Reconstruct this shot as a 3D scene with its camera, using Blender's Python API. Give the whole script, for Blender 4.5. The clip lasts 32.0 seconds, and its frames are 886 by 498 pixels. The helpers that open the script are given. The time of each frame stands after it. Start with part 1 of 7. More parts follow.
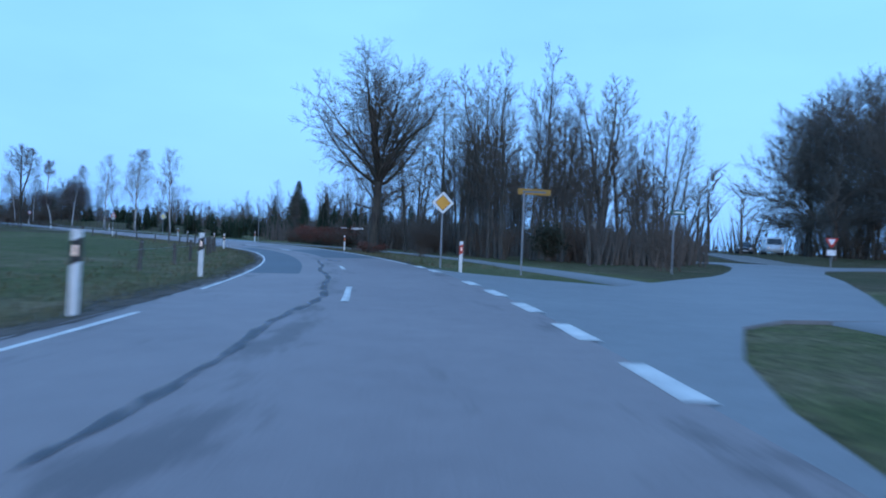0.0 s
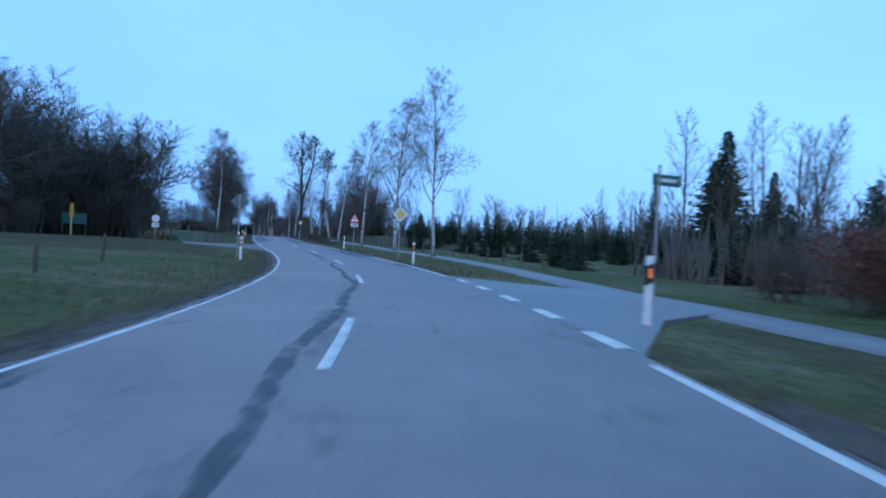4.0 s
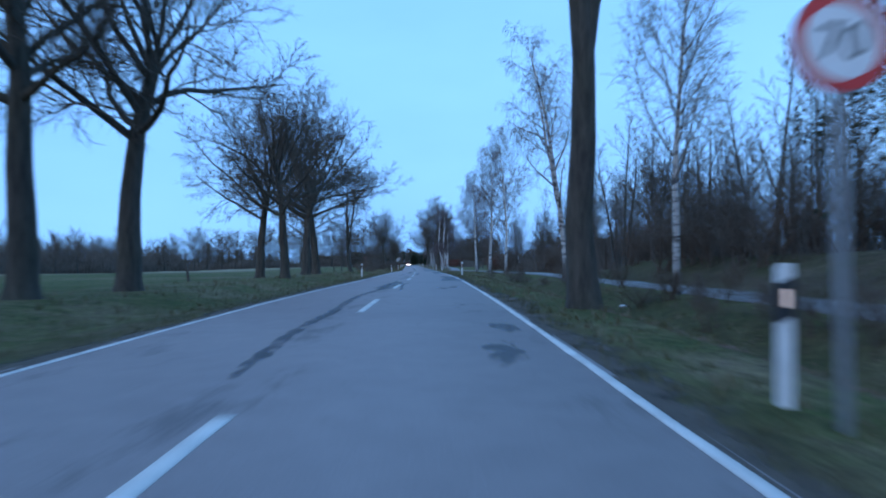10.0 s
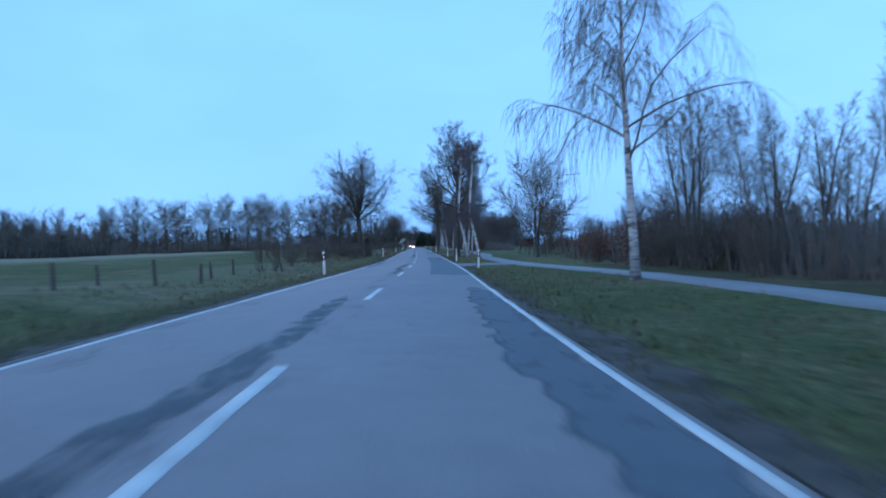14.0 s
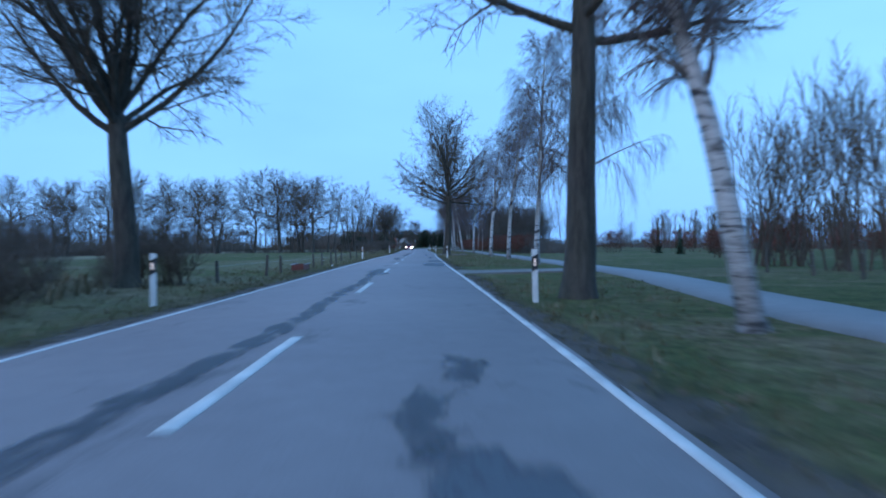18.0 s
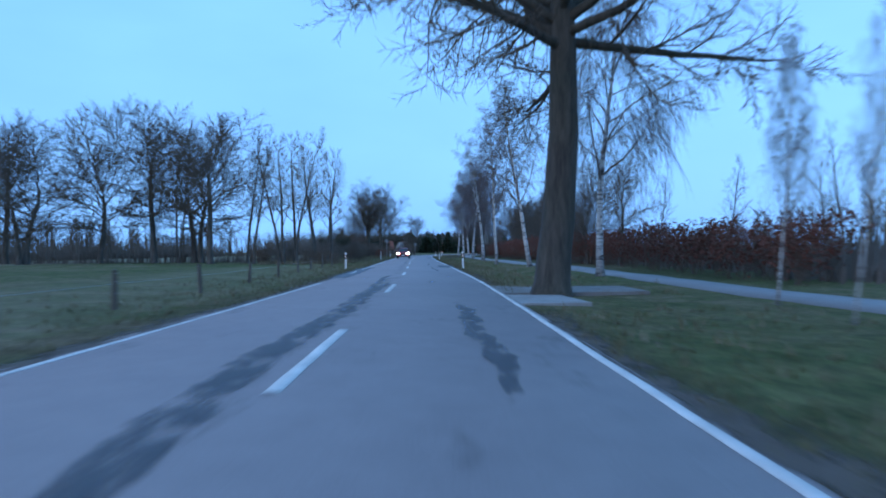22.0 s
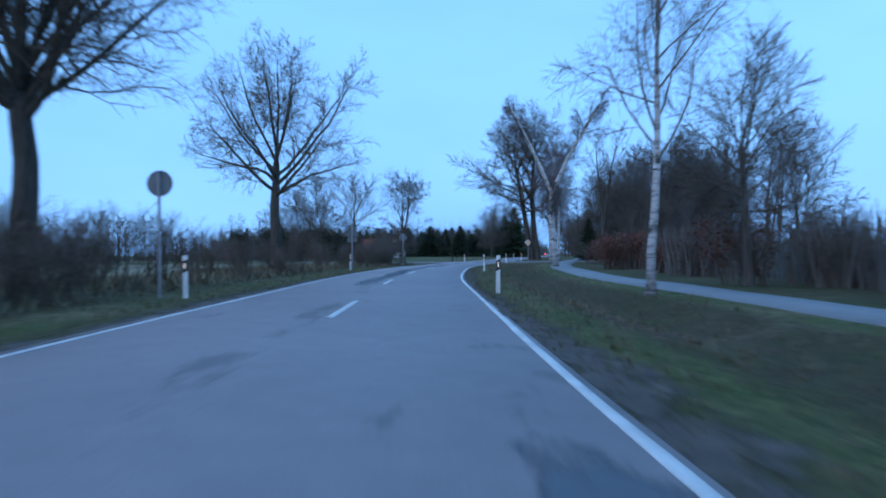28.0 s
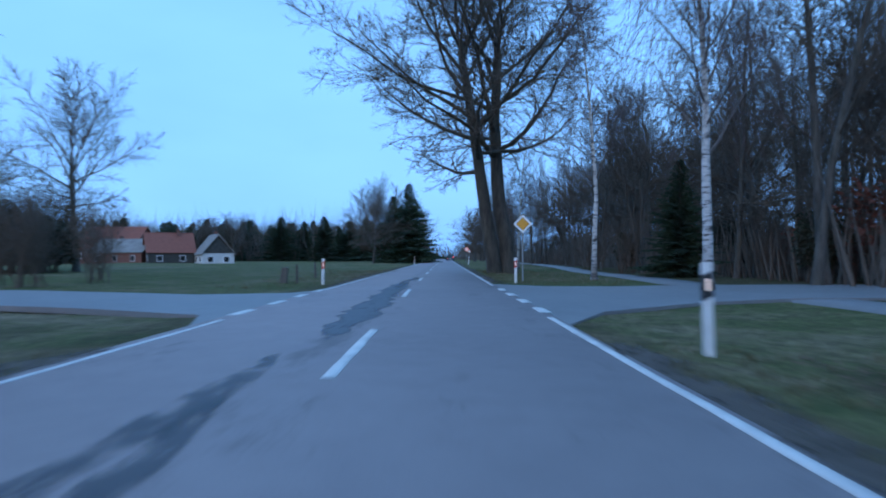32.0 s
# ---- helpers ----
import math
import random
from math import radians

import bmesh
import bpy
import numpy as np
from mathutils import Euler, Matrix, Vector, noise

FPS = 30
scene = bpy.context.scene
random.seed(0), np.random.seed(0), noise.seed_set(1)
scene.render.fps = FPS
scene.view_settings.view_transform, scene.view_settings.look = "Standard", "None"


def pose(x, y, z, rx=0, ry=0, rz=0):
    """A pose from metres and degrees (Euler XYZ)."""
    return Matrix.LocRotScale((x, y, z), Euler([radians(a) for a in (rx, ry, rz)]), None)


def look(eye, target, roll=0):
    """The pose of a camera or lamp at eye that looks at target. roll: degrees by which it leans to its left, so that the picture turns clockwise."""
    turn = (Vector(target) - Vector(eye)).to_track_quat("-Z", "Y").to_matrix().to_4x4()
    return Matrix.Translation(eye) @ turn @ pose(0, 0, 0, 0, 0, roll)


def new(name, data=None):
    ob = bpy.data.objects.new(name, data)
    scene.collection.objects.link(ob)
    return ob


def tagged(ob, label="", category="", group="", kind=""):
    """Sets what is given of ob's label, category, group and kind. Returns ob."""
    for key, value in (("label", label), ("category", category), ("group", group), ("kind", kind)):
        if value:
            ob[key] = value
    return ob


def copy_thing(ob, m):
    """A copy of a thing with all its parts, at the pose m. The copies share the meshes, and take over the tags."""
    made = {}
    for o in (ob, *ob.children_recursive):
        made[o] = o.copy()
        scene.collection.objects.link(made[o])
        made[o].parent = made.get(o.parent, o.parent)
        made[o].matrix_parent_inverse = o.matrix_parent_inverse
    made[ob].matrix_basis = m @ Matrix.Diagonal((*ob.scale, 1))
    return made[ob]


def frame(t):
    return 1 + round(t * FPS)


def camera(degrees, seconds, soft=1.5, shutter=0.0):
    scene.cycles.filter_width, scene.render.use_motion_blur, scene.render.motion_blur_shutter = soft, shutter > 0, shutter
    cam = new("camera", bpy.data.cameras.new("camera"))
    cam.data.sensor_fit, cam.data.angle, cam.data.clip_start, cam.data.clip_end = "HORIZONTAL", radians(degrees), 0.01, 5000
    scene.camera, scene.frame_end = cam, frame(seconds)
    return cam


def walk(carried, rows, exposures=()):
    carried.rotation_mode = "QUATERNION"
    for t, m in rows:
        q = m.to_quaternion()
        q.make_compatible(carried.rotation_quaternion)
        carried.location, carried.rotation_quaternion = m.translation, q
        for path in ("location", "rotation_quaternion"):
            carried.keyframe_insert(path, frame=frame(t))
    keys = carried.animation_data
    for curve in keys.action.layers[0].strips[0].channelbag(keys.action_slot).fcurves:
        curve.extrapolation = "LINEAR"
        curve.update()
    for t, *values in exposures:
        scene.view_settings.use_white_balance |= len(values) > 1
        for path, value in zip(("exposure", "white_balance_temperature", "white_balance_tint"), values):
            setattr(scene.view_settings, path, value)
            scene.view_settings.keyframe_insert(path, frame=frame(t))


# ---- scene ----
cam = camera(62.9, 32.0, soft=1.9, shutter=0.4)
PATH = [
    (0, (0.000, 0.000, 0.457), (-0.002, 2.000, 0.431), 2.26),
    (0.5, (-0.303, 8.191, 0.457), (-0.376, 10.189, 0.429), 1.72),
    (1, (-1.047, 16.338, 0.457), (-1.251, 18.327, 0.431), 1.60),
    (1.5, (-2.466, 24.366, 0.457), (-2.839, 26.331, 0.436), 1.95),
    (2, (-4.498, 32.202, 0.457), (-5.031, 34.130, 0.441), 2.14),
    (2.5, (-6.881, 39.839, 0.457), (-7.549, 41.724, 0.442), 2.31),
    (3, (-9.811, 47.257, 0.457), (-10.600, 49.095, 0.444), 3.01),
    (3.5, (-13.110, 54.548, 0.457), (-13.979, 56.349, 0.440), 3.29),
    (4, (-16.743, 61.753, 0.458), (-17.666, 63.527, 0.449), 3.21),
    (4.5, (-20.674, 68.884, 0.462), (-21.673, 70.617, 0.462), 3.08),
    (5, (-25.027, 75.842, 0.473), (-26.142, 77.502, 0.486), 2.92),
    (5.5, (-29.898, 82.510, 0.490), (-31.139, 84.079, 0.517), 2.60),
    (6, (-35.103, 88.968, 0.533), (-36.430, 90.465, 0.569), 1.73),
    (6.5, (-40.731, 95.102, 0.631), (-42.115, 96.546, 0.671), 0.89),
    (7, (-46.714, 100.972, 0.746), (-48.133, 102.381, 0.788), 0.39),
    (7.5, (-52.658, 106.964, 0.849), (-54.074, 108.375, 0.899), 0.31),
    (8, (-58.558, 113.096, 0.924), (-59.940, 114.541, 0.975), 0.33),
    (8.5, (-64.350, 119.406, 1.001), (-65.706, 120.874, 1.050), 0.29),
    (9, (-69.966, 125.902, 1.084), (-71.299, 127.392, 1.128), -0.18),
    (9.5, (-75.509, 132.397, 1.183), (-76.826, 133.902, 1.229), -0.48),
    (10, (-81.230, 138.752, 1.286), (-82.560, 140.245, 1.324), -0.57),
    (10.5, (-86.998, 145.096, 1.377), (-88.336, 146.583, 1.416), -0.52),
    (11, (-92.814, 151.446, 1.436), (-94.156, 152.929, 1.466), -0.42),
    (11.5, (-98.647, 157.830, 1.442), (-99.988, 159.313, 1.465), -0.40),
    (12, (-104.474, 164.289, 1.431), (-105.811, 165.776, 1.443), -0.68),
    (12.5, (-110.402, 170.680, 1.415), (-111.741, 172.166, 1.420), -0.86),
    (13, (-116.479, 177.005, 1.394), (-117.825, 178.483, 1.390), -0.67),
    (13.5, (-122.564, 183.301, 1.365), (-123.913, 184.778, 1.356), -0.45),
    (14, (-128.627, 189.569, 1.325), (-129.976, 191.045, 1.312), -0.56),
    (14.5, (-134.645, 195.763, 1.278), (-135.995, 197.239, 1.265), -0.64),
    (15, (-140.488, 202.048, 1.231), (-141.835, 203.526, 1.223), -0.67),
    (15.5, (-146.289, 208.317, 1.186), (-147.636, 209.796, 1.180), -0.72),
    (16, (-152.081, 214.554, 1.140), (-153.433, 216.028, 1.132), -0.75),
    (16.5, (-157.878, 220.749, 1.090), (-159.236, 222.217, 1.077), -0.71),
    (17, (-163.677, 226.896, 1.045), (-165.029, 228.370, 1.030), -0.43),
    (17.5, (-169.449, 232.996, 1.014), (-170.803, 234.467, 1.001), -0.36),
    (18, (-175.276, 238.946, 1.007), (-176.636, 240.413, 0.997), -0.65),
    (18.5, (-181.098, 244.809, 1.007), (-182.470, 246.264, 0.999), -0.97),
    (19, (-187.004, 250.586, 1.007), (-188.389, 252.029, 1.001), -0.81),
    (19.5, (-192.937, 256.386, 1.007), (-194.330, 257.822, 1.005), -0.57),
    (20, (-198.898, 262.244, 1.007), (-200.293, 263.677, 1.006), -0.46),
    (20.5, (-204.789, 268.265, 1.007), (-206.182, 269.701, 1.007), -0.28),
    (21, (-210.761, 274.347, 1.007), (-212.144, 275.792, 1.009), -0.07),
    (21.5, (-216.687, 280.545, 1.007), (-218.060, 281.999, 1.009), -0.18),
    (22, (-222.646, 286.767, 1.007), (-224.008, 288.231, 1.012), -0.40),
    (22.5, (-228.505, 293.106, 1.007), (-229.866, 294.572, 1.009), -0.68),
    (23, (-234.468, 299.383, 1.007), (-235.825, 300.853, 1.003), -0.77),
    (23.5, (-240.524, 305.617, 1.007), (-241.884, 307.083, 1.000), -0.83),
    (24, (-246.730, 311.762, 1.007), (-248.098, 313.221, 0.998), -0.90),
    (24.5, (-252.929, 317.978, 1.007), (-254.309, 319.426, 1.000), -0.88),
    (25, (-259.164, 324.178, 1.007), (-260.551, 325.619, 1.002), -0.91),
    (25.5, (-265.382, 330.366, 1.007), (-266.771, 331.805, 1.006), -0.98),
    (26, (-271.555, 336.619, 1.007), (-272.942, 338.060, 1.014), -0.78),
    (26.5, (-277.735, 342.903, 1.007), (-279.119, 344.347, 1.020), -0.50),
    (27, (-283.912, 349.221, 1.007), (-285.291, 350.670, 1.021), -0.26),
    (27.5, (-290.065, 355.559, 1.007), (-291.438, 357.014, 1.020), -0.17),
    (28, (-296.203, 361.847, 1.007), (-297.569, 363.307, 1.020), -0.39),
    (28.5, (-302.211, 368.083, 1.007), (-303.572, 369.549, 1.019), -0.47),
    (29, (-308.138, 374.292, 1.007), (-309.496, 375.760, 1.016), -0.27),
    (29.5, (-314.160, 380.342, 1.007), (-315.517, 381.812, 1.008), 0.09),
    (30, (-320.018, 386.572, 1.007), (-321.365, 388.050, 1.006), 0.14),
    (30.5, (-325.747, 392.984, 1.007), (-327.050, 394.502, 1.015), 0.25),
    (31, (-331.296, 399.644, 1.007), (-332.529, 401.218, 1.021), 0.19),
    (31.5, (-336.529, 406.612, 1.007), (-337.690, 408.240, 1.024), 0.03),
    (32, (-341.572, 413.835, 1.007), (-342.652, 415.518, 1.028), -0.03),
]
walk(cam, [(t, look(eye, target, roll)) for t, eye, target, roll in PATH], [(0.0, 0.0), (32.0, 0.0)])

# World, sun and exposure
world = bpy.data.worlds.new("dusk_sky")
scene.world = world
world.use_nodes = True
wn, wl = world.node_tree.nodes, world.node_tree.links
wn.clear()
w_out, w_bg = wn.new("ShaderNodeOutputWorld"), wn.new("ShaderNodeBackground")
w_sky = wn.new("ShaderNodeTexSky")
w_sky.sky_type = "NISHITA"
w_sky.sun_disc = False
w_sky.sun_elevation, w_sky.sun_rotation = radians(14), radians(200)
w_sky.air_density, w_sky.dust_density, w_sky.ozone_density = 1.0, 2.0, 1.5
w_mix, w_noise, w_ramp, w_map, w_tc = (wn.new("ShaderNodeMix"), wn.new("ShaderNodeTexNoise"), wn.new("ShaderNodeValToRGB"),
                                       wn.new("ShaderNodeMapping"), wn.new("ShaderNodeTexCoord"))
w_mix.data_type = "RGBA"
w_map.inputs["Scale"].default_value = (1.0, 1.0, 3.0)
w_noise.inputs["Scale"].default_value = 1.6
w_noise.inputs["Detail"].default_value = 5.0
w_ramp.color_ramp.elements[0].position, w_ramp.color_ramp.elements[0].color = 0.25, (2.9, 7.6, 17.3, 1)
w_ramp.color_ramp.elements[1].position, w_ramp.color_ramp.elements[1].color = 0.75, (4.0, 9.8, 20.0, 1)
w_mix.inputs["Factor"].default_value = 0.82
wl.new(w_tc.outputs["Generated"], w_map.inputs["Vector"])
wl.new(w_map.outputs["Vector"], w_noise.inputs["Vector"])
wl.new(w_noise.outputs["Fac"], w_ramp.inputs["Fac"])
wl.new(w_sky.outputs["Color"], w_mix.inputs["A"])
wl.new(w_ramp.outputs["Color"], w_mix.inputs["B"])
wl.new(w_mix.outputs["Result"], w_bg.inputs["Color"])
w_bg.inputs["Strength"].default_value = 0.095
wl.new(w_bg.outputs["Background"], w_out.inputs["Surface"])

sun = new("sun", bpy.data.lights.new("sun", "SUN"))
sun.data.energy, sun.data.angle, sun.data.color = 0.5, radians(25), (0.97, 0.87, 0.93)
sun.matrix_world = look((0, 0, 50), (-4, 16, 44))

# ---- materials ----


def material(name, rough=0.8, metal=0.0):
    m = bpy.data.materials.new(name)
    m.use_nodes = True
    b = m.node_tree.nodes["Principled BSDF"]
    b.inputs["Roughness"].default_value, b.inputs["Metallic"].default_value = rough, metal
    return m, m.node_tree.nodes, m.node_tree.links, b


def coords(nodes, links, space="Object", scale=(1, 1, 1)):
    tc, mp = nodes.new("ShaderNodeTexCoord"), nodes.new("ShaderNodeMapping")
    mp.inputs["Scale"].default_value = scale
    links.new(tc.outputs[space], mp.inputs["Vector"])
    return mp.outputs["Vector"]


def noise_tex(nodes, links, vec, scale, detail=4.0, rough=0.55):
    n = nodes.new("ShaderNodeTexNoise")
    n.inputs["Scale"].default_value, n.inputs["Detail"].default_value, n.inputs["Roughness"].default_value = scale, detail, rough
    links.new(vec, n.inputs["Vector"])
    return n.outputs["Fac"]


def ramp(nodes, links, fac, stops):
    r = nodes.new("ShaderNodeValToRGB")
    for i, (p, c) in enumerate(stops):
        e = r.color_ramp.elements[i] if i < 2 else r.color_ramp.elements.new(p)
        e.position, e.color = p, (*c, 1)
    links.new(fac, r.inputs["Fac"])
    return r.outputs["Color"]


def mix(nodes, links, fac, a, b, mode="MIX"):
    m = nodes.new("ShaderNodeMix")
    m.data_type, m.blend_type = "RGBA", mode
    for key, v in (("Factor", fac), ("A", a), ("B", b)):
        if isinstance(v, (int, float)):
            m.inputs[key].default_value = v
        elif isinstance(v, tuple):
            m.inputs[key].default_value = (*v, 1)
        else:
            links.new(v, m.inputs[key])
    return m.outputs["Result"]


def bump(nodes, links, b, height, strength, dist=0.02):
    n = nodes.new("ShaderNodeBump")
    n.inputs["Strength"].default_value, n.inputs["Distance"].default_value = strength, dist
    links.new(height, n.inputs["Height"])
    links.new(n.outputs["Normal"], b.inputs["Normal"])


def mottled(name, dark, light, scale=3.0, fine=40.0, rough=0.85, metal=0.0, relief=0.3, space="Object", stretch=(1, 1, 1), dist=0.02, random_value=0.0):
    """Two scales of colour variation and fine relief."""
    m, n, l, b = material(name, rough, metal)
    v = coords(n, l, space, stretch)
    big, small = noise_tex(n, l, v, scale), noise_tex(n, l, v, fine, 3.0)
    c = mix(n, l, 0.35, ramp(n, l, big, [(0.3, dark), (0.7, light)]), ramp(n, l, small, [(0.3, dark), (0.7, light)]))
    if random_value:
        info, hsv, mr = n.new("ShaderNodeObjectInfo"), n.new("ShaderNodeHueSaturation"), n.new("ShaderNodeMapRange")
        mr.inputs["To Min"].default_value, mr.inputs["To Max"].default_value = 1 - random_value, 1 + random_value
        l.new(info.outputs["Random"], mr.inputs["Value"])
        l.new(mr.outputs["Result"], hsv.inputs["Value"])
        l.new(c, hsv.inputs["Color"])
        c = hsv.outputs["Color"]
    l.new(c, b.inputs["Base Color"])
    if relief:
        bump(n, l, b, small, relief, dist)
    return m


def glow(name, colour, strength):
    m, n, l, b = material(name, 0.3)
    b.inputs["Base Color"].default_value = (*colour, 1)
    b.inputs["Emission Color"].default_value = (*colour, 1)
    b.inputs["Emission Strength"].default_value = strength
    return m


def asphalt(name, dark, light, stain=0.0):
    """UV holds metres along and across the road."""
    m, n, l, b = material(name, 0.62)
    b.inputs["Specular IOR Level"].default_value = 0.35
    uv, ob = coords(n, l, "UV", (1, 1, 1)), coords(n, l, "Object")
    big, mid, grit = noise_tex(n, l, ob, 0.22, 5), noise_tex(n, l, ob, 2.4, 6, 0.65), noise_tex(n, l, ob, 95, 2)
    c = ramp(n, l, big, [(0.3, dark), (0.7, light)])
    c = mix(n, l, 0.45, c, ramp(n, l, mid, [(0.32, dark), (0.68, light)]))
    c = mix(n, l, 0.25, c, ramp(n, l, grit, [(0.3, tuple(0.5 * x for x in dark)), (0.7, tuple(1.35 * x for x in light))]))
    if stain:
        # long damp and oily streaks beside the middle line and in the wheel tracks
        long = noise_tex(n, l, coords(n, l, "UV", (0.42, 1.25, 1)), 1.0, 8, 0.74)
        sep, wave = n.new("ShaderNodeSeparateXYZ"), n.new("ShaderNodeMath")
        l.new(uv, sep.inputs[0])
        band = n.new("ShaderNodeValToRGB")
        band.color_ramp.interpolation = "EASE"
        mr = n.new("ShaderNodeMapRange")
        mr.inputs["From Min"].default_value, mr.inputs["From Max"].default_value = -3.0, 3.0
        l.new(sep.outputs["Y"], mr.inputs["Value"])
        els = [(0.0, 0.45), (0.10, 0.35), (0.2, 0.16), (0.36, 0.12), (0.44, 0.55), (0.50, 0.34), (0.58, 0.1), (0.68, 0.14), (0.80, 0.12), (0.9, 0.30), (1.0, 0.40)]
        for i, (p, a) in enumerate(els):
            e = band.color_ramp.elements[i] if i < 2 else band.color_ramp.elements.new(p)
            e.position, e.color = p, (a, a, a, 1)
        l.new(mr.outputs["Result"], band.inputs["Fac"])
        add = n.new("ShaderNodeMath")
        add.operation = "ADD"
        l.new(long, add.inputs[0])
        half = n.new("ShaderNodeMath")
        half.operation = "MULTIPLY"
        half.inputs[1].default_value = 0.32
        l.new(band.outputs["Color"], half.inputs[0])
        l.new(half.outputs[0], add.inputs[1])
        mask = ramp(n, l, add.outputs[0], [(0.64, (0, 0, 0)), (0.74, (1, 1, 1))])
        sc = n.new("ShaderNodeMath")
        sc.operation = "MULTIPLY"
        sc.inputs[1].default_value = stain
        l.new(mask, sc.inputs[0])
        c = mix(n, l, sc.outputs[0], c, tuple(0.38 * x for x in dark))
    l.new(c, b.inputs["Base Color"])
    bump(n, l, b, grit, 0.35, 0.006)
    return m


M = {}
M["asphalt"] = asphalt("worn_asphalt", (0.195, 0.150, 0.146), (0.315, 0.246, 0.232), 0.55)
M["patch"] = asphalt("patched_asphalt", (0.075, 0.08, 0.09), (0.12, 0.126, 0.138), 0.0)
M["tar"] = mottled("tar_seam", (0.03, 0.03, 0.036), (0.06, 0.06, 0.066), 6, 60, 0.5)


def worn_edges(base, strength, gain=2.6, bias=-1.55, spread=(1.1, 4.5, 1)):
    """Lets a thin stain or repair wear out raggedly towards its edges."""
    m = base.copy()
    m.name = base.name + "_worn"
    n, l = m.node_tree.nodes, m.node_tree.links
    b, o = n["Principled BSDF"], n["Material Output"]
    at_ = n.new("ShaderNodeAttribute")
    at_.attribute_name = "body"
    grain = noise_tex(n, l, coords(n, l, "UV", spread), 1.0, 7, 0.72)
    one, two = n.new("ShaderNodeMath"), n.new("ShaderNodeMath")
    one.operation, two.operation = "MULTIPLY_ADD", "MULTIPLY_ADD"
    one.inputs[1].default_value, one.inputs[2].default_value = gain, bias
    l.new(grain, one.inputs[0])
    l.new(at_.outputs["Fac"], two.inputs[0])
    two.inputs[1].default_value = 1.15
    l.new(one.outputs[0], two.inputs[2])
    fac = ramp(n, l, two.outputs[0], [(0.12, (0, 0, 0)), (0.75, (strength, strength, strength))])
    clear, blend = n.new("ShaderNodeBsdfTransparent"), n.new("ShaderNodeMixShader")
    l.new(fac, blend.inputs["Fac"])
    l.new(clear.outputs[0], blend.inputs[1])
    l.new(b.outputs[0], blend.inputs[2])
    l.new(blend.outputs[0], o.inputs["Surface"])
    return m


M["tar_worn"] = worn_edges(M["tar"], 0.66, 4.6, -2.72, (1.5, 3.2, 1))
M["patch_worn"] = worn_edges(M["patch"], 0.95, 3.6, -1.95, (1.2, 2.4, 1))
M["soil"] = mottled("bare_verge_soil", (0.045, 0.034, 0.028), (0.155, 0.115, 0.088), 3.0, 45, 0.95, 0, 0.7)
M["soil_worn"] = worn_edges(M["soil"], 0.85, 4.2, -2.35, (1.1, 2.4, 1))
M["paint"] = mottled("worn_white_road_paint", (0.42, 0.385, 0.36), (0.82, 0.76, 0.70), 2.2, 45, 0.6)
M["path"] = asphalt("path_asphalt", (0.15, 0.145, 0.145), (0.25, 0.235, 0.23), 0.0)
M["gravel"] = mottled("gravel", (0.12, 0.11, 0.10), (0.25, 0.23, 0.21), 1.2, 50, 0.9, 0, 0.6)


def grass_material():
    m, n, l, b = material("winter_grass", 0.95)
    b.inputs["Specular IOR Level"].default_value = 0.1
    ob = coords(n, l, "Object")
    big, mid, fine = noise_tex(n, l, ob, 0.07, 5), noise_tex(n, l, ob, 0.9, 6, 0.7), noise_tex(n, l, ob, 18, 4, 0.7)
    patchy, wide = noise_tex(n, l, ob, 0.35, 8, 0.78), noise_tex(n, l, ob, 5.0, 6, 0.85)
    c = ramp(n, l, patchy, [(0.34, (0.068, 0.092, 0.030)), (0.47, (0.135, 0.128, 0.056)), (0.56, (0.205, 0.158, 0.092)), (0.68, (0.29, 0.215, 0.14))])
    c = mix(n, l, ramp(n, l, big, [(0.40, (0, 0, 0)), (0.60, (0.8, 0.8, 0.8))]), c, ramp(n, l, mid, [(0.36, (0.056, 0.084, 0.025)), (0.62, (0.125, 0.132, 0.050))]))
    c = mix(n, l, 0.75, c, ramp(n, l, wide, [(0.36, (0.22, 0.22, 0.22)), (0.5, (0.85, 0.85, 0.85)), (0.66, (1.6, 1.6, 1.5))]), "MULTIPLY")
    c = mix(n, l, 0.6, c, ramp(n, l, fine, [(0.34, (0.35, 0.35, 0.35)), (0.66, (1.5, 1.5, 1.45))]), "MULTIPLY")
    # bare earth and leaf litter, painted by the mesh as the share of litter
    at_ = n.new("ShaderNodeAttribute")
    at_.attribute_name = "litter"
    soil = ramp(n, l, fine, [(0.3, (0.030, 0.022, 0.015)), (0.7, (0.11, 0.072, 0.045))])
    add = n.new("ShaderNodeMath")
    add.operation = "MULTIPLY"
    l.new(at_.outputs["Fac"], add.inputs[0])
    l.new(ramp(n, l, mid, [(0.3, (0.35, 0.35, 0.35)), (0.6, (1, 1, 1))]), add.inputs[1])
    c = mix(n, l, add.outputs[0], c, soil)
    # pale stubble and dead grass of the fields beyond
    dry = n.new("ShaderNodeAttribute")
    dry.attribute_name = "stubble"
    c = mix(n, l, dry.outputs["Fac"], c, ramp(n, l, mid, [(0.3, (0.19, 0.15, 0.095)), (0.7, (0.37, 0.30, 0.20))]))
    l.new(c, b.inputs["Base Color"])
    bump(n, l, b, fine, 0.9, 0.05)
    return m


M["grass"] = grass_material()


